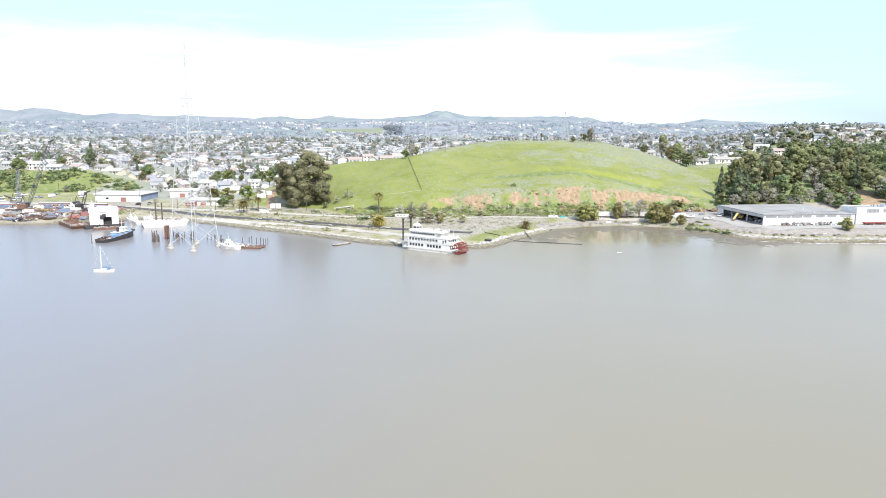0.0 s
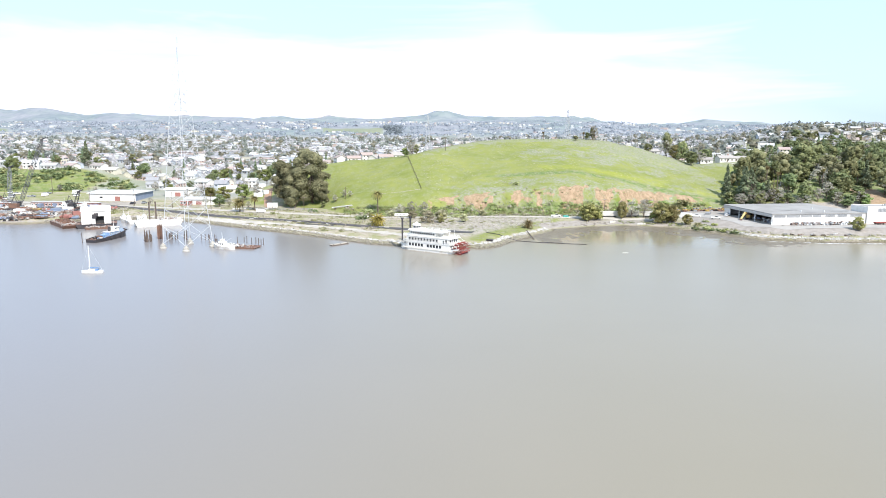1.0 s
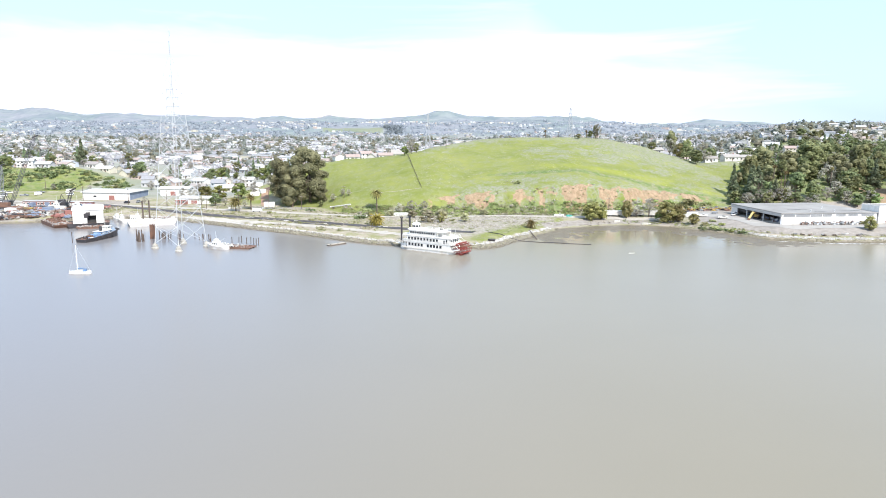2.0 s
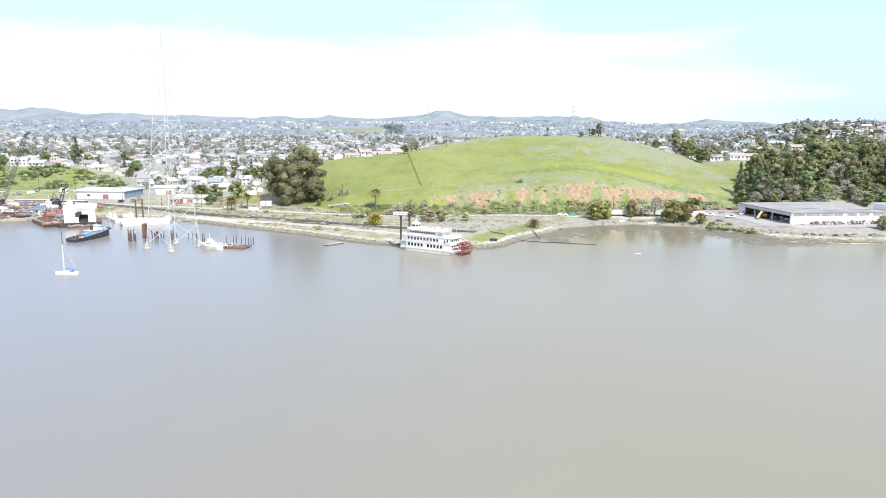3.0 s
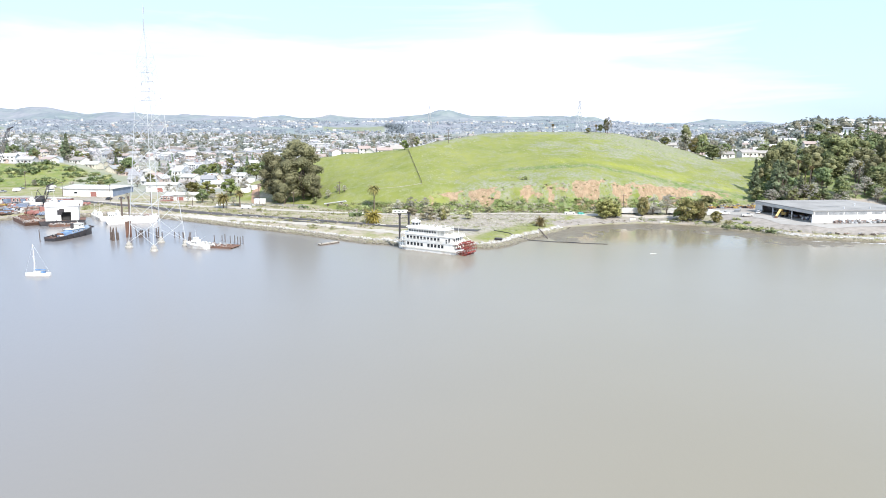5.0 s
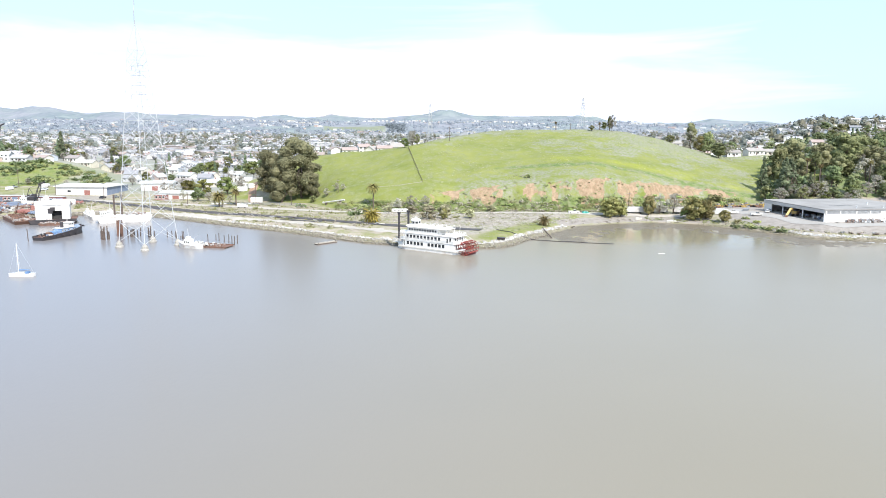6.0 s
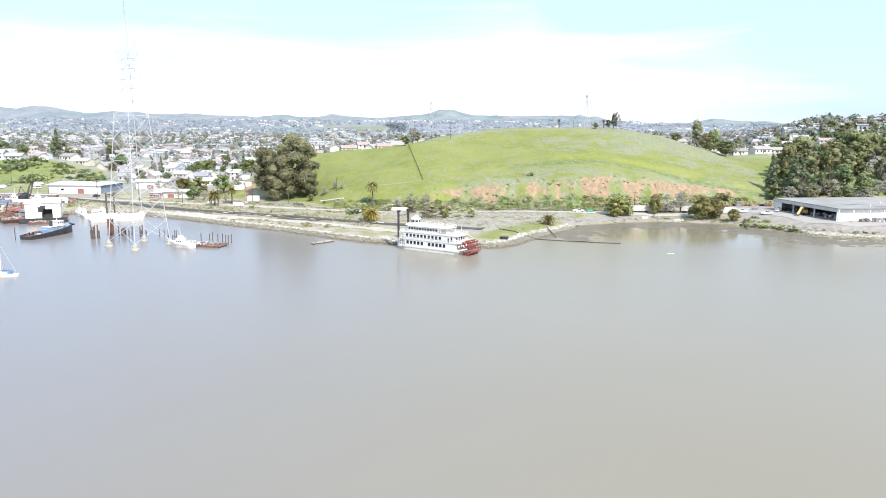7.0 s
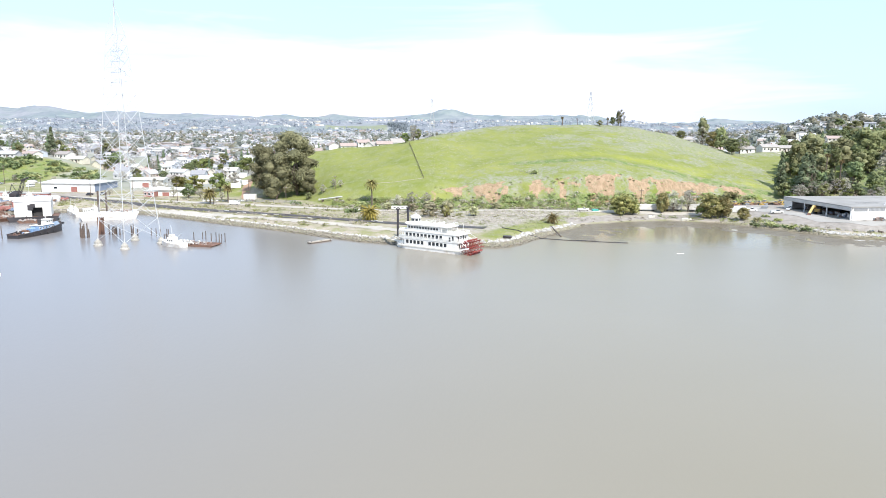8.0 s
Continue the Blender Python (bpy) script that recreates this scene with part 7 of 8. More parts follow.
part("stick", Shape().hexa([(4.3, -0.75, 3.5), (8.6, -0.75, 0.5), (8.6, 0.05, 0.5), (4.3, 0.05, 3.5), (4.7, -0.75, 4.3), (9.2, -0.75, 1.0), (9.2, 0.05, 1.0), (4.7, 0.05, 4.3)]), BOOM_YELLOW, digger, "sun-bleached yellow stick reaching to the ground")
part("bucket", Shape().loft([[(8.4, -1.0, 0.1), (9.6, -1.0, 0.1), (9.1, -1.0, 1.0)], [(8.4, 0.3, 0.1), (9.6, 0.3, 0.1), (9.1, 0.3, 1.0)]]), RUST, digger)
rc = random.Random(14)
for i in range(26):
    x, y = rc.uniform(-335, -205), rc.uniform(486, 552)
    if -256 < x < -210 and 500 < y < 540:
        continue
    vehicle(rc.choice(("car", "car", "pickup", "van")), x, y, rc.choice((0, 90, 15, 80)) + rc.uniform(-6, 6), rc.choice((WHITE, OFFWHITE, LOUVRE, GALV, BLACK, OFFWHITE)), "parked vehicle in the works yard beyond the road", "car", "vehicles beyond the road")
for x, y, rz, k, m, lb, c in ((150.5, 427, -15, "pickup", WHITE, "white pickup truck in the yard", "pickup"),
                              (156.5, 412, -8, "pickup", OFFWHITE, "white pickup parked at the yard edge", "pickup"), 
                              (68, 433, 3, "pickup", WHITE, "white pickup truck on the shore road", "pickup"), (-114.5, 449, -12, "van", WHITE, "white van on the shore road", "van"),
                              (168, 425, 60, "car", GALV, "silver car beside the shed", "car"), (171, 430, 70, "car", WHITE, "white car beside the shed", "car")):
    vehicle(k, x, y, rz, m, lb, c, "vehicles near the shore")
plain("tarp_bundle", junk(31, 5, -1.2, 1.2, -1, 1, 0, 1.6), material("teal_tarp", (0.10, 0.42, 0.36), 0.7), pose(73.5, 432.5, at_ground(73.5, 432.5)), "teal tarpaulin bundle beside the road", "tarpaulin")
container(101, 436, 2, 11, OFFWHITE, "long white trailer behind the cove trees", "trailer", "white trailers", wheels=True)
container(114, 436.5, -2, 10, OFFWHITE, "long white trailer behind the cove trees", "trailer", "white trailers", wheels=True)
container(126.5, 433, -6, 10, OFFWHITE, "long white trailer behind the cove trees", "trailer", "white trailers", wheels=True)
container(145, 428, -30, 6, WHITE, "white box container by the yard entrance", "container", "white trailers", h=2.9)
container(160, 433, 60, 6, LOUVRE, "dark grey skip container by the yard edge", "container", "white trailers", h=1.2)


def camper(x, y, rz):
    t = thing("camper_trailer", pose(x, y, at_ground(x, y) + 0.05, 0, 0, rz) @ Matrix.Diagonal((0.95, 0.8, 0.62, 1)), "white rounded camper trailer on the shore road", "camper trailer")
    s = Shape().loft([[(xx, -1.2 * k, 0.6 + (1 - k) * 0.8), (xx, 1.2 * k, 0.6 + (1 - k) * 0.8), (xx, 1.2 * k, 2.6 - (1 - k)), (xx, 0.8 * k, 3.1 - (1 - k) * 1.2), (xx, -0.8 * k, 3.1 - (1 - k) * 1.2), (xx, -1.2 * k, 2.6 - (1 - k))] for xx, k in ((-4.6, 0.6), (-4.0, 0.95), (-3.4, 1.0), (3.4, 1.0), (4.1, 0.95), (4.6, 0.6))])
    part("shell", s, WHITE, t)
    for xx in (-2.6, -0.6, 1.6):
        window(t, xx, -1.2, 1.7, 1.2, 0.6)
    for wx in (-0.5, 0.5):
        part("wheel", Shape().tube((wx, -1.22, 0.35), (wx, -0.98, 0.35), 0.35, n=10), TYRE, t)
        part("wheel", Shape().tube((wx, 0.98, 0.35), (wx, 1.22, 0.35), 0.35, n=10), TYRE, t)


camper(-25.3, 431.5, 2)
bar = thing("pipe_length", pose(-71.3, 460.5, 4.6, 0, -7, -28), "long white pipe lying on the grass slope", "pipe")
part("pipe", Shape().tube((0, 0, 0.6), (15.5, 0, 1.1), 0.42, n=10), OFFWHITE, bar)
part("flange", Shape().tube((-0.1, 0, 0.6), (0.3, 0, 0.62), 0.6, n=10), OFFWHITE, bar)
part("cradle", Shape().box(2, 2.5, -0.7, 0.7, -1.2, 0.5).box(12, 12.5, -0.7, 0.7, -1.6, 0.8), TIMBER, bar)

# junk along the shed wall and the red trailers
u6 = Matrix.Rotation(radians(6.8), 4, "Z")
for i in range(15):
    x = 11 + i * 2.4
    p = Vector((176.6, 385, 0)) + (u6 @ Vector((x, -2.2 - 0.5 * (i % 3), 0)))
    sp = thing("scrap_pile", pose(p.x, p.y, at_ground(p.x, p.y)), "grey and rusty machine parts stacked along the wall", "scrap pile", "scrap along the shed wall")
    for k in range(16):
        part("machine_piece", junk(700 + 20 * i + k, 1, -1.5, 1.5, -1.0, 1.0, 0.4 * (k // 6), 1.4), (SCRAP, LOUVRE, SCRAP, GALV, TIMBER)[(i + k) % 5], sp)
for i in range(4):
    p = Vector((176.6, 385, 0)) + (u6 @ Vector((60 + i * 7.2, -4, 0)))
    container(p.x, p.y, 6.8, 6.6, RED, "low red flatbed trailer before the white building", "flatbed trailer", "red trailers", h=0.5, wheels=True)

# ---- left-hand scrap yard, cranes and warehouses ----


CRANE_DARK = material("dark_crane_steel", (0.1, 0.1, 0.11), 0.6, second=(0.16, 0.15, 0.15), scale=0.5)


def lattice_crane(x, y, rz, boom_len, angle, mat, label):
    t = thing("crawler_crane", pose(x, y, at_ground(x, y), 0, 0, rz), label, "crane", "yard cranes")
    part("crawler", Shape().box(-3, 3, -2.4, -1.4, 0, 1.2).box(-3, 3, 1.4, 2.4, 0, 1.2), BLACK, t)
    part("house", Shape().box(-4, 1.2, -1.6, 1.6, 1.3, 4.2), mat, t)
    part("cab", Shape().box(0.6, 2.2, -2.0, -0.8, 1.4, 3.8), GLASS_DARK, t)
    c, s_ = math.cos(radians(angle)), math.sin(radians(angle))
    n = int(boom_len / 3.2)
    boom = Shape()
    for k in range(n):
        a, e = boom_len * k / n, boom_len * (k + 1) / n
        def at(d, o, q):
            w = 0.9 * min(1.0, 0.35 + d / 6, 0.35 + (boom_len - d) / 7)
            return (1.2 + d * c - q * w * s_, o * w, 2.2 + d * s_ + q * w * c)
        for o, q in ((-1, -1), (1, -1), (1, 1), (-1, 1)):
            boom.tube(at(a, o, q), at(e, o, q), 0.15, n=4)
        boom.tube(at(a, -1, -1), at(e, 1, -1), 0.08, n=3).tube(at(a, -1, 1), at(e, 1, 1), 0.08, n=3).tube(at(a, -1, -1), at(e, -1, 1), 0.08, n=3).tube(at(a, 1, 1), at(e, 1, -1), 0.08, n=3)
    part("boom", boom, mat, t, "dark lattice boom")
    tip = (1.2 + boom_len * c, 0, 2.2 + boom_len * s_)
    part("boom_head", Shape().tube((tip[0] - 1.2, 0, tip[2] - 0.6), (tip[0] + 2.6, 0, tip[2] + 1.0), 0.55, 0.35, 5), BLACK, t)
    part("gantry", Shape().tube((-3.5, 0, 4.2), (-2.0, 0, 9), 0.2, n=4).tube((0.5, 0, 4.2), (-2.0, 0, 9), 0.15, n=4), BLACK, t)
    part("pendant", Shape().tube((-2.0, 0, 9), tip, 0.07, n=3), BLACK, t)
    return t


lattice_crane(-279, 470, 2, 46, 67, CRANE_DARK, "large lattice-boom crawler crane in the scrap yard")
lattice_crane(-288, 474, 5, 24, 86, LOUVRE, "pale lattice-boom crane standing in the scrap yard")
lattice_crane(-276, 458, 185, 9, 50, RUST, "small black crane with short boom in the yard")
lattice_crane(-239, 462, 10, 10, 72, BLACK, "small black derrick crane near the boathouse")

RED_SIDING = material("faded_red_siding", (0.33, 0.14, 0.115), 0.7, second=(0.26, 0.12, 0.1), scale=0.5, fine=0.08)


def site_cabin(x, y, rz, length, group="red site cabins"):
    t = thing("site_cabin", pose(x, y, at_ground(x, y), 0, 0, rz), "long red site cabin with a row of white windows", "cabin", group)
    part("wall", Shape().box(-length / 2, length / 2, -1.8, 1.8, -0.3, 3.2), RED_SIDING, t)
    part("roof", Shape().box(-length / 2 - 0.3, length / 2 + 0.3, -2.1, 2.1, 3.2, 3.45), DECK_GREY, t)
    n = int(length / 2.2)
    for i in range(n):
        xx = -length / 2 + 1.1 + i * 2.2
        p = part("window", Shape().box(xx - 0.6, xx + 0.6, -1.84, -1.8, 1.2, 2.4), GLASS_DARK, t)
        part("frame", Shape().box(xx - 0.75, xx + 0.75, -1.88, -1.84, 2.4, 2.6).box(xx - 0.75, xx + 0.75, -1.88, -1.84, 1.0, 1.2).box(xx - 0.75, xx - 0.6, -1.88, -1.84, 1.2, 2.4).box(xx + 0.6, xx + 0.75, -1.88, -1.84, 1.2, 2.4), WHITE, p)


site_cabin(-262, 474, 3, 20)
site_cabin(-293, 470, 2, 22)
site_cabin(-233, 470, 2, 15)
r5 = random.Random(8)
HEAP_PAINTS = (SCRAP, RUST, SCRAP, LOUVRE, TIMBER, BLACK, RUST, RED_SIDING, OFFWHITE, BLUE_GREY, SCRAP)
litter = {}
heaps = 0
for i in range(215):
    x, y = r5.uniform(-325, -212), r5.uniform(420, 466)
    if shore_distance(np.array([x]), np.array([y]))[0] < 5:
        continue
    paint, size = r5.choice(HEAP_PAINTS), r5.uniform(0.9, 2.0)
    if y < 440 and heaps < 34:
        heaps += 1
        heap = thing("scrap_heap", pose(x, y, at_ground(x, y)), "heap of rusty and grey scrap metal in the yard", "scrap heap", "scrap heaps")
        for k in range(14):
            part("scrap_piece", junk(1000 + 20 * i + k, 1, -2.8, 2.8, -1.8, 1.8, 0.35 * (k // 5), size), paint if k % 3 else r5.choice(HEAP_PAINTS), heap)
        continue
    pile = junk(60 + i, r5.randint(14, 30), x - 3, x + 3, y - 2, y + 2, at_ground(x, y) + r5.uniform(0, 0.5), size)
    litter.setdefault(paint, Shape()).add(pile.v, pile.f)
for paint, pile in litter.items():
    plain("scrap_litter", pile, paint, Matrix(), "loose scrap metal strewn over the breaker's yard", "scrap", kind="stuff")
for i in range(24):
    x, y = r5.uniform(-320, -216), r5.uniform(440, 482)
    if shore_distance(np.array([x]), np.array([y]))[0] < 9:
        continue
    container(x, y, r5.choice((0, 5, 90, -20, 40)), r5.choice((6, 6, 9, 12)), r5.choice((OFFWHITE, WHITE, LOUVRE, CREAM, RED_SIDING, RUST, BLUE_GREY, WHITE)), "weathered steel container in the scrap yard", "container", "yard containers")
for x, y, rz in ((-246, 455, 10), (-233, 459, -30)):
    b = fishing_boat(x, y, rz, 10, "white cabin boat laid up on land in the yard", "laid-up boats")
    b.location.z = at_ground(x, y) + 0.85
plain("yellow_skip", Shape().loft([[(-2.2, -1.1, 0), (2.2, -1.1, 0), (2.2, 1.1, 0), (-2.2, 1.1, 0)], [(-2.8, -1.2, 1.8), (2.8, -1.2, 1.8), (2.8, 1.2, 1.8), (-2.8, 1.2, 1.8)]]), YELLOW, pose(-257, 452, at_ground(-257, 452), 0, 0, 5), "yellow steel skip among the scrap", "skip")


def warehouse(x, y, rz, L, D, H, label, open_end=True, roof=None, group="shore warehouses"):
    t = thing("warehouse", pose(x, y, at_ground(x, y), 0, 0, rz), label, "warehouse", group)
    part("front_wall", Shape().box(0, L, 0, 0.3, -0.5, H), WHITE, t)
    part("back_wall", Shape().box(0, L, D - 0.3, D, -0.5, H), WHITE, t)
    part("side_wall", Shape().box(0, 0.3, 0.3, D - 0.3, -0.5, H), WHITE, t)
    part("side_wall", Shape().box(L - 0.3, L, 0.3, D - 0.3, -0.5, H), BLUE_GREY if open_end else WHITE, t, "blue-grey end wall" if open_end else "")
    part("roof", Shape().hexa([(-1, -1, H - 0.1), (L + 1, -1, H - 0.1), (L + 1, D + 1, H - 0.1), (-1, D + 1, H - 0.1), (-1, -1, H + 0.25), (L + 1, -1, H + 0.25), (L + 1, D / 2, H + 1.4), (-1, D / 2, H + 1.4)]).add([(-1, D / 2, H + 1.4), (L + 1, D / 2, H + 1.4), (L + 1, D + 1, H + 0.25), (-1, D + 1, H + 0.25)], [(0, 1, 2, 3)]), roof or PALE_ROOF, t)
    n = int(L / 6)
    for i in range(n):
        xx = 3 + i * 6
        if i == n - 2:
            part("roller_door", Shape().box(xx - 2, xx + 2, -0.06, 0, 0, H * 0.6), RED_SIDING, t, "brick-red roller door")
        elif i % 2:
            window(t, xx, 0, H * 0.35, 2.2, 1.2)
    return t


PALE_ROOF = material("pale_metal_roof", (0.7, 0.7, 0.68), 0.5, second=(0.6, 0.6, 0.58), scale=0.15, fine=0.04)
warehouse(-251.5, 508, -4, 34, 27, 5.2, "long low white warehouse with pale roof and blue end wall")
warehouse(-206, 530, 8, 20, 12, 5.0, "small white workshop behind the warehouse", False)
warehouse(-176, 489, -3, 20, 8, 3.6, "low white and red roadside building", False)
site_cabin(-174, 484.4, -3, 7)


# ---- roads, railway bed, poles, fences ----
def ribbon(name, points, width, mat, label, lift=0.06, category="road", n=10, ragged=0.0):
    """A strip of road that follows the ground."""
    pts = []
    for (xa, ya), (xb, yb) in zip(points, points[1:]):
        for k in range(n):
            pts.append((xa + (xb - xa) * k / n, ya + (yb - ya) * k / n))
    pts.append(points[-1])
    verts, faces = [], []
    m = 4
    for i, (x, y) in enumerate(pts):
        a, b = pts[max(0, i - 1)], pts[min(len(pts) - 1, i + 1)]
        d = Vector((b[0] - a[0], b[1] - a[1])).normalized()
        nx, ny = -d.y, d.x
        for j in range(m + 1):
            o = (j / m - 0.5) * width * (1 + ragged * float(wave(x, y + 40 * (j > 1), 2.6, 3) + 0.8 * wave(x, y + 40 * (j > 1), 9, 5)))
            px, py = x + nx * o, y + ny * o
            verts.append((px, py, at_ground(px, py) + lift))
    for i in range(len(pts) - 1):
        for j in range(m):
            a = i * (m + 1) + j
            faces.append((a, a + 1, a + m + 2, a + m + 1))
    s = Shape()
    s.add(verts, faces)
    return plain(name, s, mat, Matrix(), label, category, kind="structure")


GRAVEL_PALE = material("pale_gravel", (0.46, 0.42, 0.36), 0.95, second=(0.36, 0.33, 0.28), scale=0.25, fine=0.15, coords="Object")
YARD_PALE = material("pale_yard_concrete", (0.37, 0.35, 0.32), 0.9, second=(0.3, 0.28, 0.25), scale=0.12, fine=0.1)
BALLAST = material("dark_ballast", (0.055, 0.053, 0.056), 0.95, second=(0.095, 0.09, 0.088), scale=0.3, fine=0.25)
ribbon("railway_bed", [(-230, 483), (-170, 452), (-121, 426), (-104, 419), (-70, 403), (-39, 386.5), (-24, 380), (-8, 374), (15, 366)], 6.2, BALLAST, "dark ballast bed of an old railway along the shore", 0.2, n=24, ragged=0.22)
for side in (-0.75, 0.75):
    ribbon("rail", [(-230, 483 + side), (-170, 452 + side), (-121, 426 + side), (-104, 419 + side), (-70, 403 + side), (-39, 386.5 + side), (-24, 380 + side)], 0.14, RUST, "rusty steel rail on the ballast bed", 0.42, "rail")
ribbon("shore_track", [(-150, 431), (-117, 413), (-100, 404.5), (-84, 397), (-52, 379.5), (-28, 363), (-8, 354)], 6.0, GRAVEL_PALE, "pale gravel track above the rocks", 0.1, n=24, ragged=0.45)
ribbon("puddle_strip", [(-82, 401), (-70, 395.5), (-60, 390)], 2.2, BALLAST, "dark muddy strip beside the track", 0.16, n=24, ragged=0.5)
ribbon("road", [(-420, 520), (-300, 500), (-200, 475), (-129.6, 455), (-94, 444.5), (-60, 434), (-27, 426), (4, 429.5), (36, 434), (67, 431.5), (99, 432), (123, 428), (150, 440)], 6.2, GRAVEL_PALE, "worn grey shore road", 0.12)
ribbon("yard_pavement", [(152, 440), (160, 420), (166, 402), (168, 390), (180, 378.5), (215, 380), (290, 386)], 12, YARD_PALE, "pale concrete yard apron", 0.1, "pavement")
ribbon("hill_track", [(236, 602), (240, 590), (246, 575)], 1.6, GRAVEL_PALE, "bare earth track down the grassy slope", 0.1, "track")
ribbon("dirt_drive", [(-112, 466), (-119, 485), (-124, 505), (-128, 530)], 5, material("red_earth", (0.36, 0.22, 0.14), 0.95, second=(0.28, 0.19, 0.13), scale=0.3), "reddish bare earth drive", 0.1, "track")


def utility_pole(x, y, h, rz=0):
    t = thing("utility_pole", pose(x, y, at_ground(x, y) - 0.3, 0, 0, rz), "wooden utility pole with crossarm beside the road", "utility pole", "utility poles")
    part("pole", Shape().tube((0, 0, 0), (0, 0, h), 0.2, 0.13, 7), TIMBER, t)
    part("crossarm", Shape().box(-1.3, 1.3, -0.08, 0.08, h - 0.9, h - 0.7), TIMBER, t)
    for k in (-1.1, -0.4, 0.4, 1.1):
        part("insulator", Shape().tube((k, 0, h - 0.7), (k, 0, h - 0.45), 0.07, n=5), CREAM, t)


for x, y, h in ((-126, 450, 11), (-111.5, 466, 12), (-150, 462, 11), (-90, 462, 9), (-178, 470, 11), (-208, 482, 11), (98.5, 438, 11), (-64, 470, 8), (-246, 498, 11), (1.5, 548, 10), (92, 592, 5), (-297.5, 545, 13)):
    utility_pole(x, y, h, 20)


def fence(points, h, gap, mat, label, rails=2, name="fence"):
    t = thing(name, pose(0, 0, 0), label, "fence")
    for (xa, ya), (xb, yb) in zip(points, points[1:]):
        n = max(1, int(math.hypot(xb - xa, yb - ya) / gap))
        for k in range(n + 1):
            x, y = xa + (xb - xa) * k / n, ya + (yb - ya) * k / n
            z = at_ground(x, y)
            part("post", Shape().box(x - 0.08, x + 0.08, y - 0.08, y + 0.08, z - 0.2, z + h), mat, t)
            if k < n:
                x2, y2 = xa + (xb - xa) * (k + 1) / n, ya + (yb - ya) * (k + 1) / n
                z2 = at_ground(x2, y2)
                for j in range(rails):
                    q = h * (j + 0.7) / rails
                    part("rail", Shape().hexa([(x, y - 0.04, z + q - 0.16), (x2, y2 - 0.04, z2 + q - 0.16), (x2, y2 + 0.04, z2 + q - 0.16), (x, y + 0.04, z + q - 0.16), (x, y - 0.04, z + q), (x2, y2 - 0.04, z2 + q), (x2, y2 + 0.04, z2 + q), (x, y + 0.04, z + q)]), mat, t)


fence([(-14.3, 463), (-17.5, 480), (-21, 500), (-26, 528)], 1.5, 3.0, TIMBER, "dark timber fence running up the grassy hill", 3)
ribbon("foot_path", [(-14.3, 463), (-30, 463), (-45, 464)], 0.35, GRAVEL_PALE, "narrow bare path along the hill foot", 0.1, "path")
fence([(-135, 463), (-112, 462.5), (-84, 459)], 1.6, 3.0, LOUVRE, "grey mesh fence beside the road", 3)
for x, y, rz, ln in ((-131.5, 509, 10, 6), (-134.5, 522, 15, 5), (-128, 515, 40, 4), (-138.5, 548, 5, 5), (-127, 541, 10, 4)):
    container(x, y, rz, ln, WHITE, "small white shed on the grassy plot", "garden shed", "sheds on the plot", h=2.8, w=3.5)
container(-113, 473.5, 4, 6.5, WHITE, "low white shed beside the earth drive", "garden shed", "sheds on the plot", h=3, w=4)
for i in range(14):
    x = -136 + i * 2.1
    plain("stored_item", junk(90 + i, 6, -0.7, 0.7, -0.5, 0.5, 0, 0.9), r5.choice((WHITE, GALV, LOUVRE, RUST)), pose(x, 464.5 + 0.6 * (i % 2), at_ground(x, 465)), "assorted stored goods behind the mesh fence", "stored goods", "goods behind the fence")

# ---- riprap and rocks ----
ROCK = material("pale_riprap", (0.52, 0.505, 0.475), 0.9, second=(0.28, 0.265, 0.235), scale=0.5, fine=0.2, bump=0.3)

MOSSY_ROCK = material("mossy_riprap", (0.3, 0.28, 0.21), 0.9, second=(0.2, 0.19, 0.12), scale=0.4, fine=0.2, bump=0.3)
DULL_ROCK = material("stone_riprap", (0.42, 0.41, 0.385), 0.9, second=(0.22, 0.2, 0.17), scale=0.4, fine=0.2, bump=0.3)


def rocks(name, label, xa, xb, n, lo, hi, size, seed, mat):
    """Tumbled stones on the bank between two distances from the water's edge."""
    r = np.random.default_rng(seed)
    s = Shape()
    xs = xa + (xb - xa) * r.random(n * 10)
    ys = np.interp(xs, [p[0] for p in SHORE], [p[1] for p in SHORE]) + (r.random(n * 10) * 26 - 3)
    d = shore_distance(xs, ys)
    ok = (d > lo) & (d < hi)
    xs, ys = xs[ok][:n], ys[ok][:n]
    zs = np.maximum(ground_z(xs, ys), -0.1)
    base = np.array([(-1, 0, 0), (0, -1, 0), (1, 0, 0), (0, 1, 0), (0, 0, 1), (0, 0, -1)], float)
    faces = [(0, 1, 4), (1, 2, 4), (2, 3, 4), (3, 0, 4), (1, 0, 5), (2, 1, 5), (3, 2, 5), (0, 3, 5)]
    for x, y, z in zip(xs, ys, zs):
        k = size * (0.45 + 0.9 * r.random())
        v = base * np.array([1.2, 0.9, 0.7]) * k * (0.7 + 0.6 * r.random((6, 1)))
        a = r.random() * 6.28
        v = np.stack([v[:, 0] * math.cos(a) - v[:, 1] * math.sin(a), v[:, 0] * math.sin(a) + v[:, 1] * math.cos(a), v[:, 2]], 1)
        s.add([tuple(q) for q in (v + np.array([x, y, z + 0.1 * k])).tolist()], faces)
    return plain(name, s, mat, Matrix(), label, "rocks", kind="stuff")


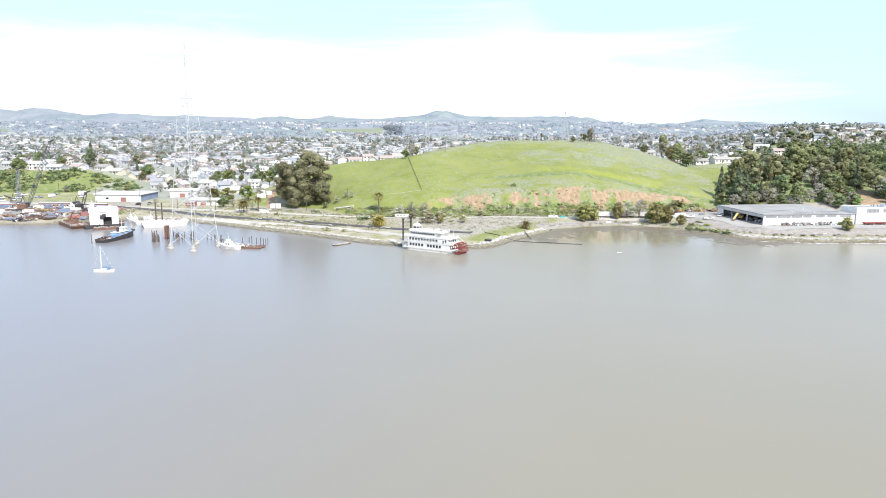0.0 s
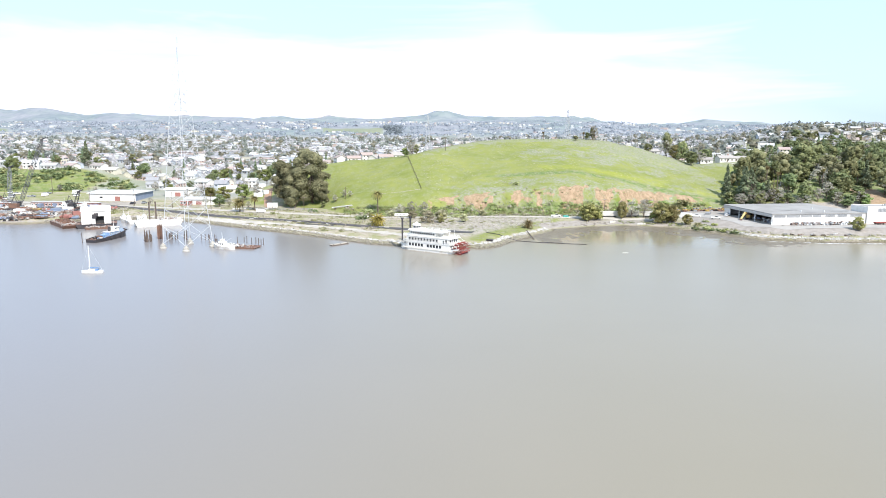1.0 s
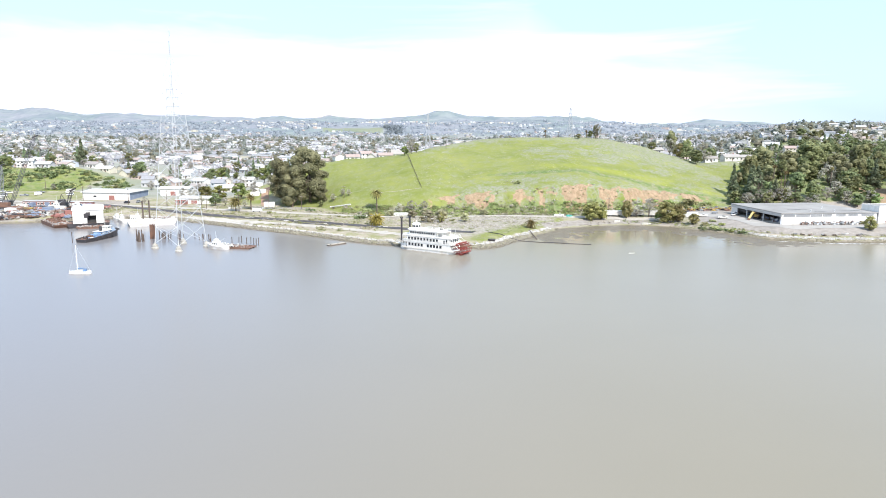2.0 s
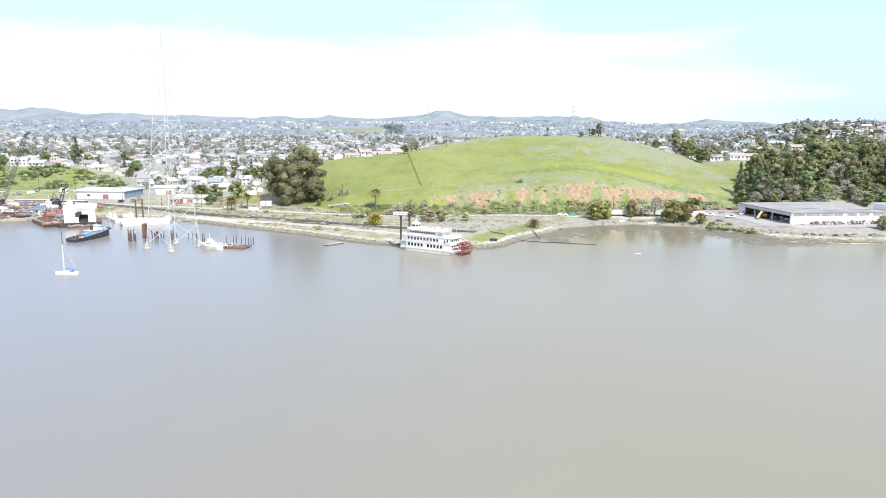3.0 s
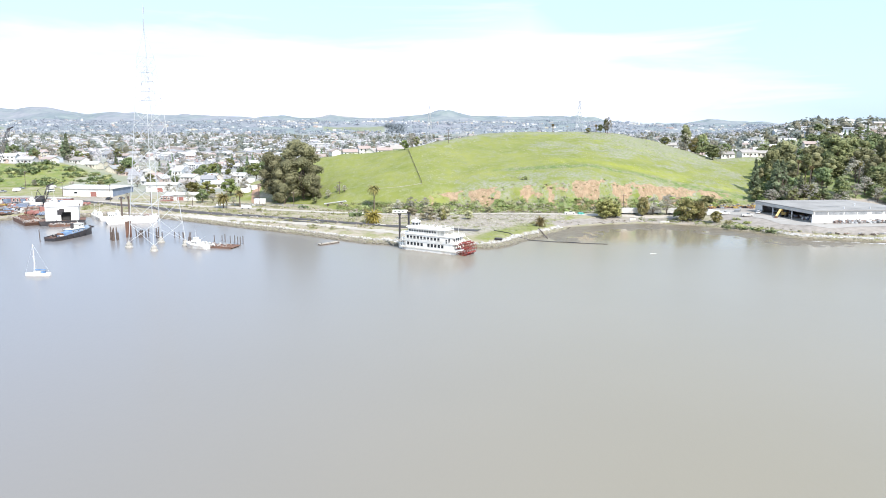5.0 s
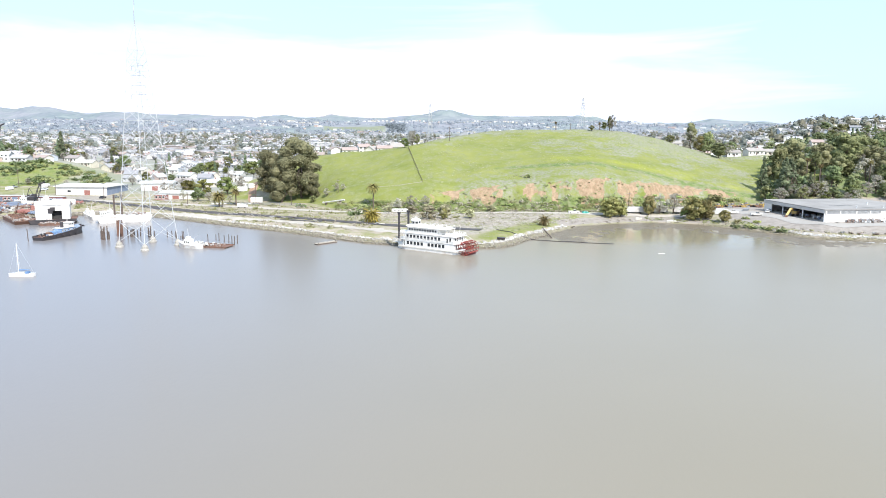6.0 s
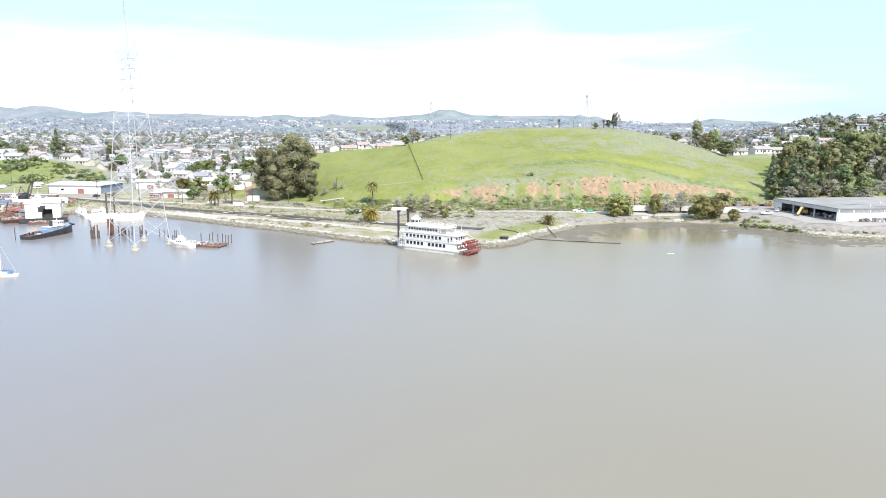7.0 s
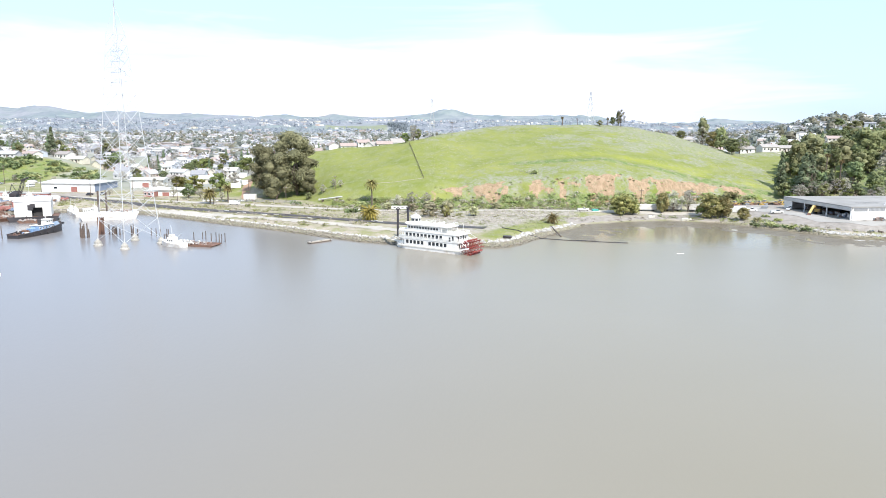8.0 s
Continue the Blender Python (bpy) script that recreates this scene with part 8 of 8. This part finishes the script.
rocks("riprap", "pale broken concrete and stone riprap along the bank", -190, 34, 1500, 3.7, 5.3, 0.5, 1, ROCK)
rocks("riprap", "olive-brown stones below the pale riprap", -190, 60, 1500, 1.0, 3.8, 0.42, 11, MOSSY_ROCK)
rocks("bank_stones", "brown mud-covered stones below the yard", 126, 300, 1100, 0.4, 4.2, 0.36, 12, material("muddy_stone", (0.24, 0.21, 0.155), 0.85, second=(0.16, 0.15, 0.09), scale=0.4, fine=0.2))
rocks("shore_stones", "grey-brown stones at the water's edge", -235, 45, 2200, 0.0, 4.0, 0.5, 2, material("wet_stone", (0.23, 0.2, 0.16), 0.7, second=(0.16, 0.15, 0.11), scale=0.5, fine=0.2))
rocks("riprap", "pale stone riprap below the works yard", 150, 330, 1800, 3.4, 6.0, 0.45, 3, ROCK)
rocks("point_rocks", "large pale concrete slabs tumbled at the point", -28, 58, 230, 3.6, 6.2, 0.7, 4, ROCK)

# ---- houses ----


def tint_material(name, colors, rough, island=False):
    """Paint that differs from house to house."""
    m = bpy.data.materials.new(name)
    m.use_nodes = True
    t = m.node_tree
    b = t.nodes["Principled BSDF"]
    b.inputs["Roughness"].default_value = rough
    src = t.nodes.new("ShaderNodeNewGeometry").outputs["Random Per Island"] if island else t.nodes.new("ShaderNodeObjectInfo").outputs["Random"]
    ramp = t.nodes.new("ShaderNodeValToRGB")
    ramp.color_ramp.interpolation = "CONSTANT"
    e = ramp.color_ramp.elements
    while len(e) < len(colors):
        e.new(0.5)
    for i, c in enumerate(colors):
        e[i].position, e[i].color = i / len(colors), (*c, 1)
    t.links.new(src, ramp.inputs["Fac"])
    co = t.nodes.new("ShaderNodeTexCoord")
    nz = node(t, "ShaderNodeTexNoise", Scale=0.4, Detail=4.0)
    t.links.new(co.outputs["Object"], nz.inputs["Vector"])
    mr = t.nodes.new("ShaderNodeMapRange")
    mr.inputs["To Min"].default_value, mr.inputs["To Max"].default_value = 0.8, 1.15
    t.links.new(nz.outputs["Fac"], mr.inputs["Value"])
    hsv = node(t, "ShaderNodeHueSaturation")
    t.links.new(mr.outputs["Result"], hsv.inputs["Value"])
    t.links.new(ramp.outputs["Color"], hsv.inputs["Color"])
    t.links.new(hsv.outputs["Color"], b.inputs["Base Color"])
    return m


WALLS = [(0.66, 0.65, 0.62), (0.58, 0.54, 0.47), (0.62, 0.62, 0.6), (0.46, 0.46, 0.46), (0.52, 0.41, 0.36), (0.68, 0.66, 0.6), (0.42, 0.46, 0.5), (0.58, 0.54, 0.44)]
ROOFS = [(0.3, 0.3, 0.3), (0.4, 0.395, 0.39), (0.3, 0.27, 0.25), (0.54, 0.54, 0.53), (0.36, 0.29, 0.26), (0.27, 0.27, 0.28), (0.62, 0.62, 0.62), (0.46, 0.46, 0.46)]
HOUSE_WALL, HOUSE_ROOF = tint_material("house_paint", WALLS, 0.8), tint_material("house_roof", ROOFS, 0.85)
TOWN_WALL, TOWN_ROOF = tint_material("town_paint", WALLS, 0.8, True), tint_material("town_roof", ROOFS, 0.85, True)


CREST_ROOF = tint_material("tiled_roof", [(0.32, 0.265, 0.235), (0.29, 0.265, 0.245), (0.36, 0.285, 0.255), (0.34, 0.315, 0.29)], 0.85)
CREST_WALL = tint_material("pale_house_paint", [(0.72, 0.71, 0.68), (0.66, 0.63, 0.58), (0.74, 0.73, 0.71)], 0.8)


def gable(s, L, D, H, rise, over=0.5, m=None):
    """Two roof slopes with thickness, over a block L by D."""
    for sg in (-1, 1):
        ye = sg * (D / 2 + over)
        ze = H - over * rise / (D / 2)
        q = [(-L / 2 - over, ye, ze), (L / 2 + over, ye, ze), (L / 2 + over, 0, H + rise), (-L / 2 - over, 0, H + rise)]
        s.hexa([*q, *[(x, y, z + 0.22) for x, y, z in q]])
    return s


def house_model(L, D, H, rise, wing=False):
    w = Shape().slab([(-L / 2, -D / 2), (L / 2, -D / 2), (L / 2, D / 2), (-L / 2, D / 2)], -1.5, H)
    for sx in (-1, 1):
        x = sx * L / 2
        w.add([(x - sx * 0.15, -D / 2, H), (x, -D / 2, H), (x, D / 2, H), (x - sx * 0.15, D / 2, H), (x - sx * 0.15, 0, H + rise), (x, 0, H + rise)], [(0, 1, 5, 4), (2, 3, 4, 5), (1, 2, 5), (3, 0, 4)])
    r = gable(Shape(), L, D, H, rise)
    panes, frames = [], []
    for z in ((0.9,) if H < 4 else (0.9, 3.6)):
        for k in range(int(L / 3)):
            x = -L / 2 + 1.6 + k * 3
            panes.append(Shape().box(x - 0.55, x + 0.55, -D / 2 - 0.05, -D / 2, z, z + 1.2).mesh("window", GLASS_DARK))
            frames.append(Shape().box(x - 0.68, x + 0.68, -D / 2 - 0.09, -D / 2 - 0.05, z - 0.12, z).mesh("sill", WHITE))
    door = Shape().box(-0.5, 0.5, -D / 2 - 0.06, -D / 2, -0.1, 2.05).mesh("door", TIMBER)
    chim = Shape().box(L * 0.2, L * 0.2 + 0.8, 0.3, 1.1, H, H + rise + 0.9).mesh("chimney", RED_SIDING)
    return w.mesh("wall", HOUSE_WALL), r.mesh("roof", HOUSE_ROOF), panes, frames, door, chim


MODELS = [house_model(11, 8, 2.9, 1.8), house_model(13, 9, 3.0, 2.0), house_model(9, 8, 5.2, 1.9), house_model(13, 9, 5.2, 2.0), house_model(10, 8, 3.0, 2.6), house_model(17, 9, 5.4, 1.5)]


def house(x, y, rz, k, label, group, lift=0.0, tiles=None, paint=None):
    wall, roof, panes, frames, door, chim = MODELS[k]
    t = thing("house", pose(x, y, at_ground(x, y) + lift, 0, 0, rz), label, "house", group)
    if paint:
        wall = wall.copy()
        wall.materials[0] = paint
    part("wall", wall, None, t)
    if tiles:
        roof = roof.copy()
        roof.materials[0] = tiles
    rf = part("roof", roof, None, t)
    if k in (1, 4):
        part("chimney", chim, None, rf)
    part("door", door, None, t)
    for p, f in zip(panes, frames):
        w = part("window", p, None, t)
        part("sill", f, None, w)
    return t


HL = ["single-storey house with low gabled roof", "wide single-storey house with chimney", "two-storey house with gabled roof", "long two-storey house with gabled roof", "small steep-roofed house with chimney", "large two-storey apartment house"]
rh = random.Random(21)
# houses on the crest behind the green slope
for x, y, rz, k in ((-100, 600, 12, 0), (-86, 598, -64, 2), (-74, 594, 14, 0), (-64, 600, 20, 2), (-56, 590, 66, 4), (-47, 588, 10, 0), (-38, 596, 13, 4), (-112, 612, -20, 0), (-126, 634, 8, 1), (-66, 645, 0, 2), (-92, 646, 4, 3)):
    house(x, y, rz, k, HL[k] + " with pale walls on the crest", "houses on the crest", -1.3, CREST_ROOF, CREST_WALL)
for x, y, rz, k in ((238, 610, 6, 1), (257, 625, -8, 0), (222, 612, 4, 0), (276, 648, 5, 1), (304, 645, -10, 2), (212, 646, 0, 4), (290, 668, 8, 5), (180, 625, 10, 0)):
    house(x, y, rz, k, HL[k] + " above the green slope", "houses above the slope", 0.6, CREST_ROOF)
placed = []
for i in range(2500):
    if len(placed) >= 255:
        break
    y = 545 + 430 * rh.random() ** 1.1
    u = rh.uniform(-0.66, -0.13) if i % 4 else rh.uniform(0.3, 0.66)
    if u > 0 and y < (690 if u > 0.36 else 640):
        continue
    x = u * y
    if u < 0 and ((-420 < x < -238 and y < 612) or (x > -175 and y < 610) or (at_ground(x, y) > 26 and x > -190)) or (y < 575 and x > -235):
        continue
    if any(abs(x - a) < 13 and abs(y - c) < 11 for a, c in placed):
        continue
    placed.append((x, y))
    k = rh.choice((0, 0, 0, 1, 1, 0, 2, 4, 4))
    house(x, y, rh.choice((-25, -20, 65, 70, -22, 0)) + rh.uniform(-4, 4), k, HL[k] + " in the town", "houses in the town")
for x, y, rz, k in ((-340, 622, 2, 1), (-358, 626, 14, 3), (-290, 630, -12, 0), (-265, 634, 20, 1), (-248, 612, 8, 4), (-236, 585, 5, 0), (-222, 575, 0, 4), (-190, 565, 8, 0), (-165, 549, 5, 1), (-150, 562, -6, 2), (-160, 580, 5, 1), (-182, 588, 0, 4)):
    house(x, y, rz, k, HL[k] + " near the shore road", "houses near the shore")


def in_field(x, y):
    """Open pasture among the foothill suburbs, with a dark plantation beside it."""
    u = x / y
    return ((u > -0.172) & (u < -0.082) & (y > 2280) & (y < 2820)) | ((u < -0.6) & (y > 2250) & (y < 2750))


def far_town():
    """Thousands of distant roofs, walls and trees, too many to count."""
    r = np.random.default_rng(5)
    walls, roofs = Shape(), Shape()

    def block(x, y, a, L, D, H):
        z = at_ground(x, y)
        ca, sa = math.cos(a), math.sin(a)

        def w(px, py, pz):
            return (x + px * ca - py * sa, y + px * sa + py * ca, z + pz)
        b = [(-L / 2, -D / 2), (L / 2, -D / 2), (L / 2, D / 2), (-L / 2, D / 2)]
        walls.add([w(*p, -2) for p in b] + [w(*p, H) for p in b], [(0, 1, 5, 4), (1, 2, 6, 5), (2, 3, 7, 6), (3, 0, 4, 7)])
        rise = D * 0.18 if L < 25 else 0.4
        o = 0.5
        roofs.add([w(-L / 2 - o, -D / 2 - o, H - 0.1), w(L / 2 + o, -D / 2 - o, H - 0.1), w(L / 2 + o, 0, H + rise), w(-L / 2 - o, 0, H + rise), w(-L / 2 - o, D / 2 + o, H - 0.1), w(L / 2 + o, D / 2 + o, H - 0.1)], [(0, 1, 2, 3), (3, 2, 5, 4), (0, 3, 4), (1, 5, 2)])

    n = 0
    while n < 2000:
        y = 760 + 2750 * r.random() ** 1.6
        u = r.uniform(-0.68, 0.68)
        x = u * y
        if y < 960 and (u > -0.2 and u < 0.4) or in_field(x, y):
            continue
        if wave(x, y, 190, 3) < -0.4 or y > 1500 and wave(x, y, 110, 6) + 0.5 * wave(x, y, 45, 2) < (0.1 if y > 1900 else 0.45):
            continue
        L, D, H = r.uniform(8, 14), r.uniform(7, 9.5), r.choice((3.0, 3.2, 5.6))
        if u > 0.3 and y < 1500 and r.random() < 0.75:
            continue
        if r.random() < 0.05 and (y > 1300 or u < 0):
            L, D, H = r.uniform(24, 50), r.uniform(14, 20), 6.0
        block(x, y, math.radians(-22 + 90 * int(r.integers(2)) + r.normal() * 6), L, D, H)
        n += 1
    # terraces of pale houses along the foothill contours
    for y0, ua, ub, gap in ((3330, -0.165, 0.1, 17), (3240, -0.09, 0.12, 18), (3130, -0.02, 0.13, 19), (2240, -0.155, -0.085, 17), (3300, -0.3, -0.2, 18), (3350, 0.2, 0.3, 20)):
        x = ua * y0
        while x < ub * y0:
            if r.random() < 0.85:
                block(x, y0 + 25 * math.sin(x * 0.012) + r.normal() * 5, math.radians(r.normal() * 8), r.uniform(7, 10), 7, 3.6)
            x += gap * r.uniform(0.8, 1.2)
    t = thing("distant_town", Matrix(), "distant low suburban houses spread over the plain and foothills", "town", kind="stuff")
    tagged(part("walls", walls, TOWN_WALL, t), kind="stuff")
    tagged(part("roofs", roofs, TOWN_ROOF, t), kind="stuff")
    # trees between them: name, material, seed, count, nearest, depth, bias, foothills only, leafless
    for name, mat, seed, cnt, y0, dy, bias, bare in (("dark_trees", HAZY_LEAF, 6, 1900, 740, 1200, 1.1, False), ("olive_trees", HAZY_TOWN_LEAF, 7, 1300, 740, 1300, 1.3, False), ("bare_trees", HAZY_TWIG, 8, 3700, 640, 1350, 1.0, True),
                                                     ("belt_trees", HAZY_BELT_LEAF, 16, 8200, 1880, 1700, 0.9, False), ("plantation_trees", HAZY_BELT_LEAF, 17, 420, 2290, 480, 1.0, False)):
        r = np.random.default_rng(seed)
        s = Shape()
        y = y0 + dy * r.random(cnt) ** bias
        x = r.uniform(-0.68, 0.68, cnt) * y if name != "plantation_trees" else r.uniform(-0.083, -0.058, cnt) * y
        z = ground_z(x, y)
        clumps = (y < 1800) | (wave(x, y, 120, 9) + 0.6 * wave(x, y, 40, 4) + 0.5 * r.normal(size=cnt) > -0.2)
        keep = clumps & ((x < -190) | (x > 270) | (y > 900)) & ((x < 0.34 * y) | (y > 1300) | (r.random(cnt) < (0.3 if bare else 0.95))) & ~in_field(x, y)
        for px, py, pz in zip(x[keep], y[keep], z[keep]):
            h = 3.5 + 7.5 * r.random() if not bare else 4 + 6 * r.random()
            wd = h * r.uniform(0.4, 0.7) * (1 if py < 1900 else 1.5)
            if not bare and py < 1900:
                core(s, r, (px, py, pz + h * 0.5), (wd, wd, h * 0.55), 0.7)
            leaf_quads(s, r, (px, py, pz + h * 0.5), (wd, wd, h * 0.55), (14 if py > 1900 else 22) if not bare else 24, h * ((0.2 if py > 1900 else 0.14) if not bare else 0.11), 0.5 if not bare else 0.1)
        plain(name, s, mat, Matrix(), "distant street and garden trees between the houses" if not bare else "leafless trees between the houses, twigs paled with haze", "trees", kind="stuff")


# distant foliage with the haze put into its colours: paler, bluer than near trees
HAZY_BELT_LEAF = leaf_material("hazy_foothill_leaves", (0.19, 0.215, 0.235), (0.28, 0.305, 0.325))
HAZY_LEAF = leaf_material("hazy_leaves", (0.195, 0.227, 0.195), (0.299, 0.325, 0.286))
HAZY_TOWN_LEAF = leaf_material("hazy_town_leaves", (0.21, 0.217, 0.147), (0.32, 0.315, 0.222))
HAZY_TWIG = leaf_material("hazy_twigs", (0.4, 0.385, 0.395), (0.5, 0.485, 0.495))
far_town()

# ---- small things on the shore strip ----
for x, y, rz, ln, lb in ((20.6, 344, 8, 3.4, "dark upturned skiff lying on the rocks"),):
    sk = thing("skiff", pose(x, y, at_ground(x, y) + 0.2, 8, 0, rz), lb, "skiff")
    part("hull", Shape().loft(hull_rings(ln, 1.6, 0.7, 0.05, 0.4, 0.1, 0.75, 0.3)), BLACK, sk)
    part("thwart", Shape().box(1.8, 2.1, -0.7, 0.7, 0.7, 0.76), TIMBER, sk)
rs = random.Random(12)
for i in range(16):
    f = rs.random()
    x, y = -120 + 90 * f + rs.uniform(-2, 2), 424 - 42 * f + rs.uniform(-3, 3)
    plain("sleeper", Shape().box(-1.3, 1.3, -0.13, 0.13, 0, 0.22), rs.choice((TIMBER, CREAM, WHITE)), pose(x, y, at_ground(x, y) + 0.32, 0, 0, rs.uniform(-60, 10)), "loose timber sleeper beside the old railway", "sleeper", "loose sleepers")
for i in range(10):
    x, y = 60 + 60 * rs.random(), 0
    y = float(np.interp(x, [p[0] for p in SHORE], [p[1] for p in SHORE])) + rs.uniform(3, 9)
    plain("driftwood", Shape().tube((-1.2, 0, 0.1), (1.4, 0.3, 0.18), 0.16, 0.08, 5), TIMBER, pose(x, y, at_ground(x, y), 0, 0, rs.uniform(0, 180)), "grey driftwood log on the muddy beach", "driftwood", "driftwood on the beach")
for i in range(12):
    x = 150 + 60 * rs.random()
    y = float(np.interp(x, [p[0] for p in SHORE], [p[1] for p in SHORE])) + rs.uniform(8, 14)
    plain("dumped_junk", junk(140 + i, 6, -0.8, 0.8, -0.6, 0.6, 0, 0.8), rs.choice((SCRAP, WHITE, TIMBER, LOUVRE)), pose(x, y, at_ground(x, y)), "small heap of dumped debris on the bank", "debris", "debris on the bank")
# glint of water and wet mud below the yard, put into white patches
SHORE_GLINT = material("shore_glint", (0.75, 0.75, 0.74), 0.35, second=(0.6, 0.6, 0.58), scale=0.8)
foam = Shape()
rf = random.Random(31)
for i in range(150):
    x = rf.uniform(163, 300)
    y = float(np.interp(x, [p[0] for p in SHORE], [p[1] for p in SHORE])) - rf.uniform(0.2, 2.4)
    w, d = rf.uniform(0.6, 2.6), rf.uniform(0.08, 0.3)
    foam.slab([(x + w * math.cos(a) * rf.uniform(0.7, 1.0), y + d * math.sin(a)) for a in np.arange(8) * math.pi / 4], 0.09, 0.13)
plain("shore_glint", foam, SHORE_GLINT, Matrix(), "broken white line of painted water glint along the riprap shore", "foam", kind="stuff")
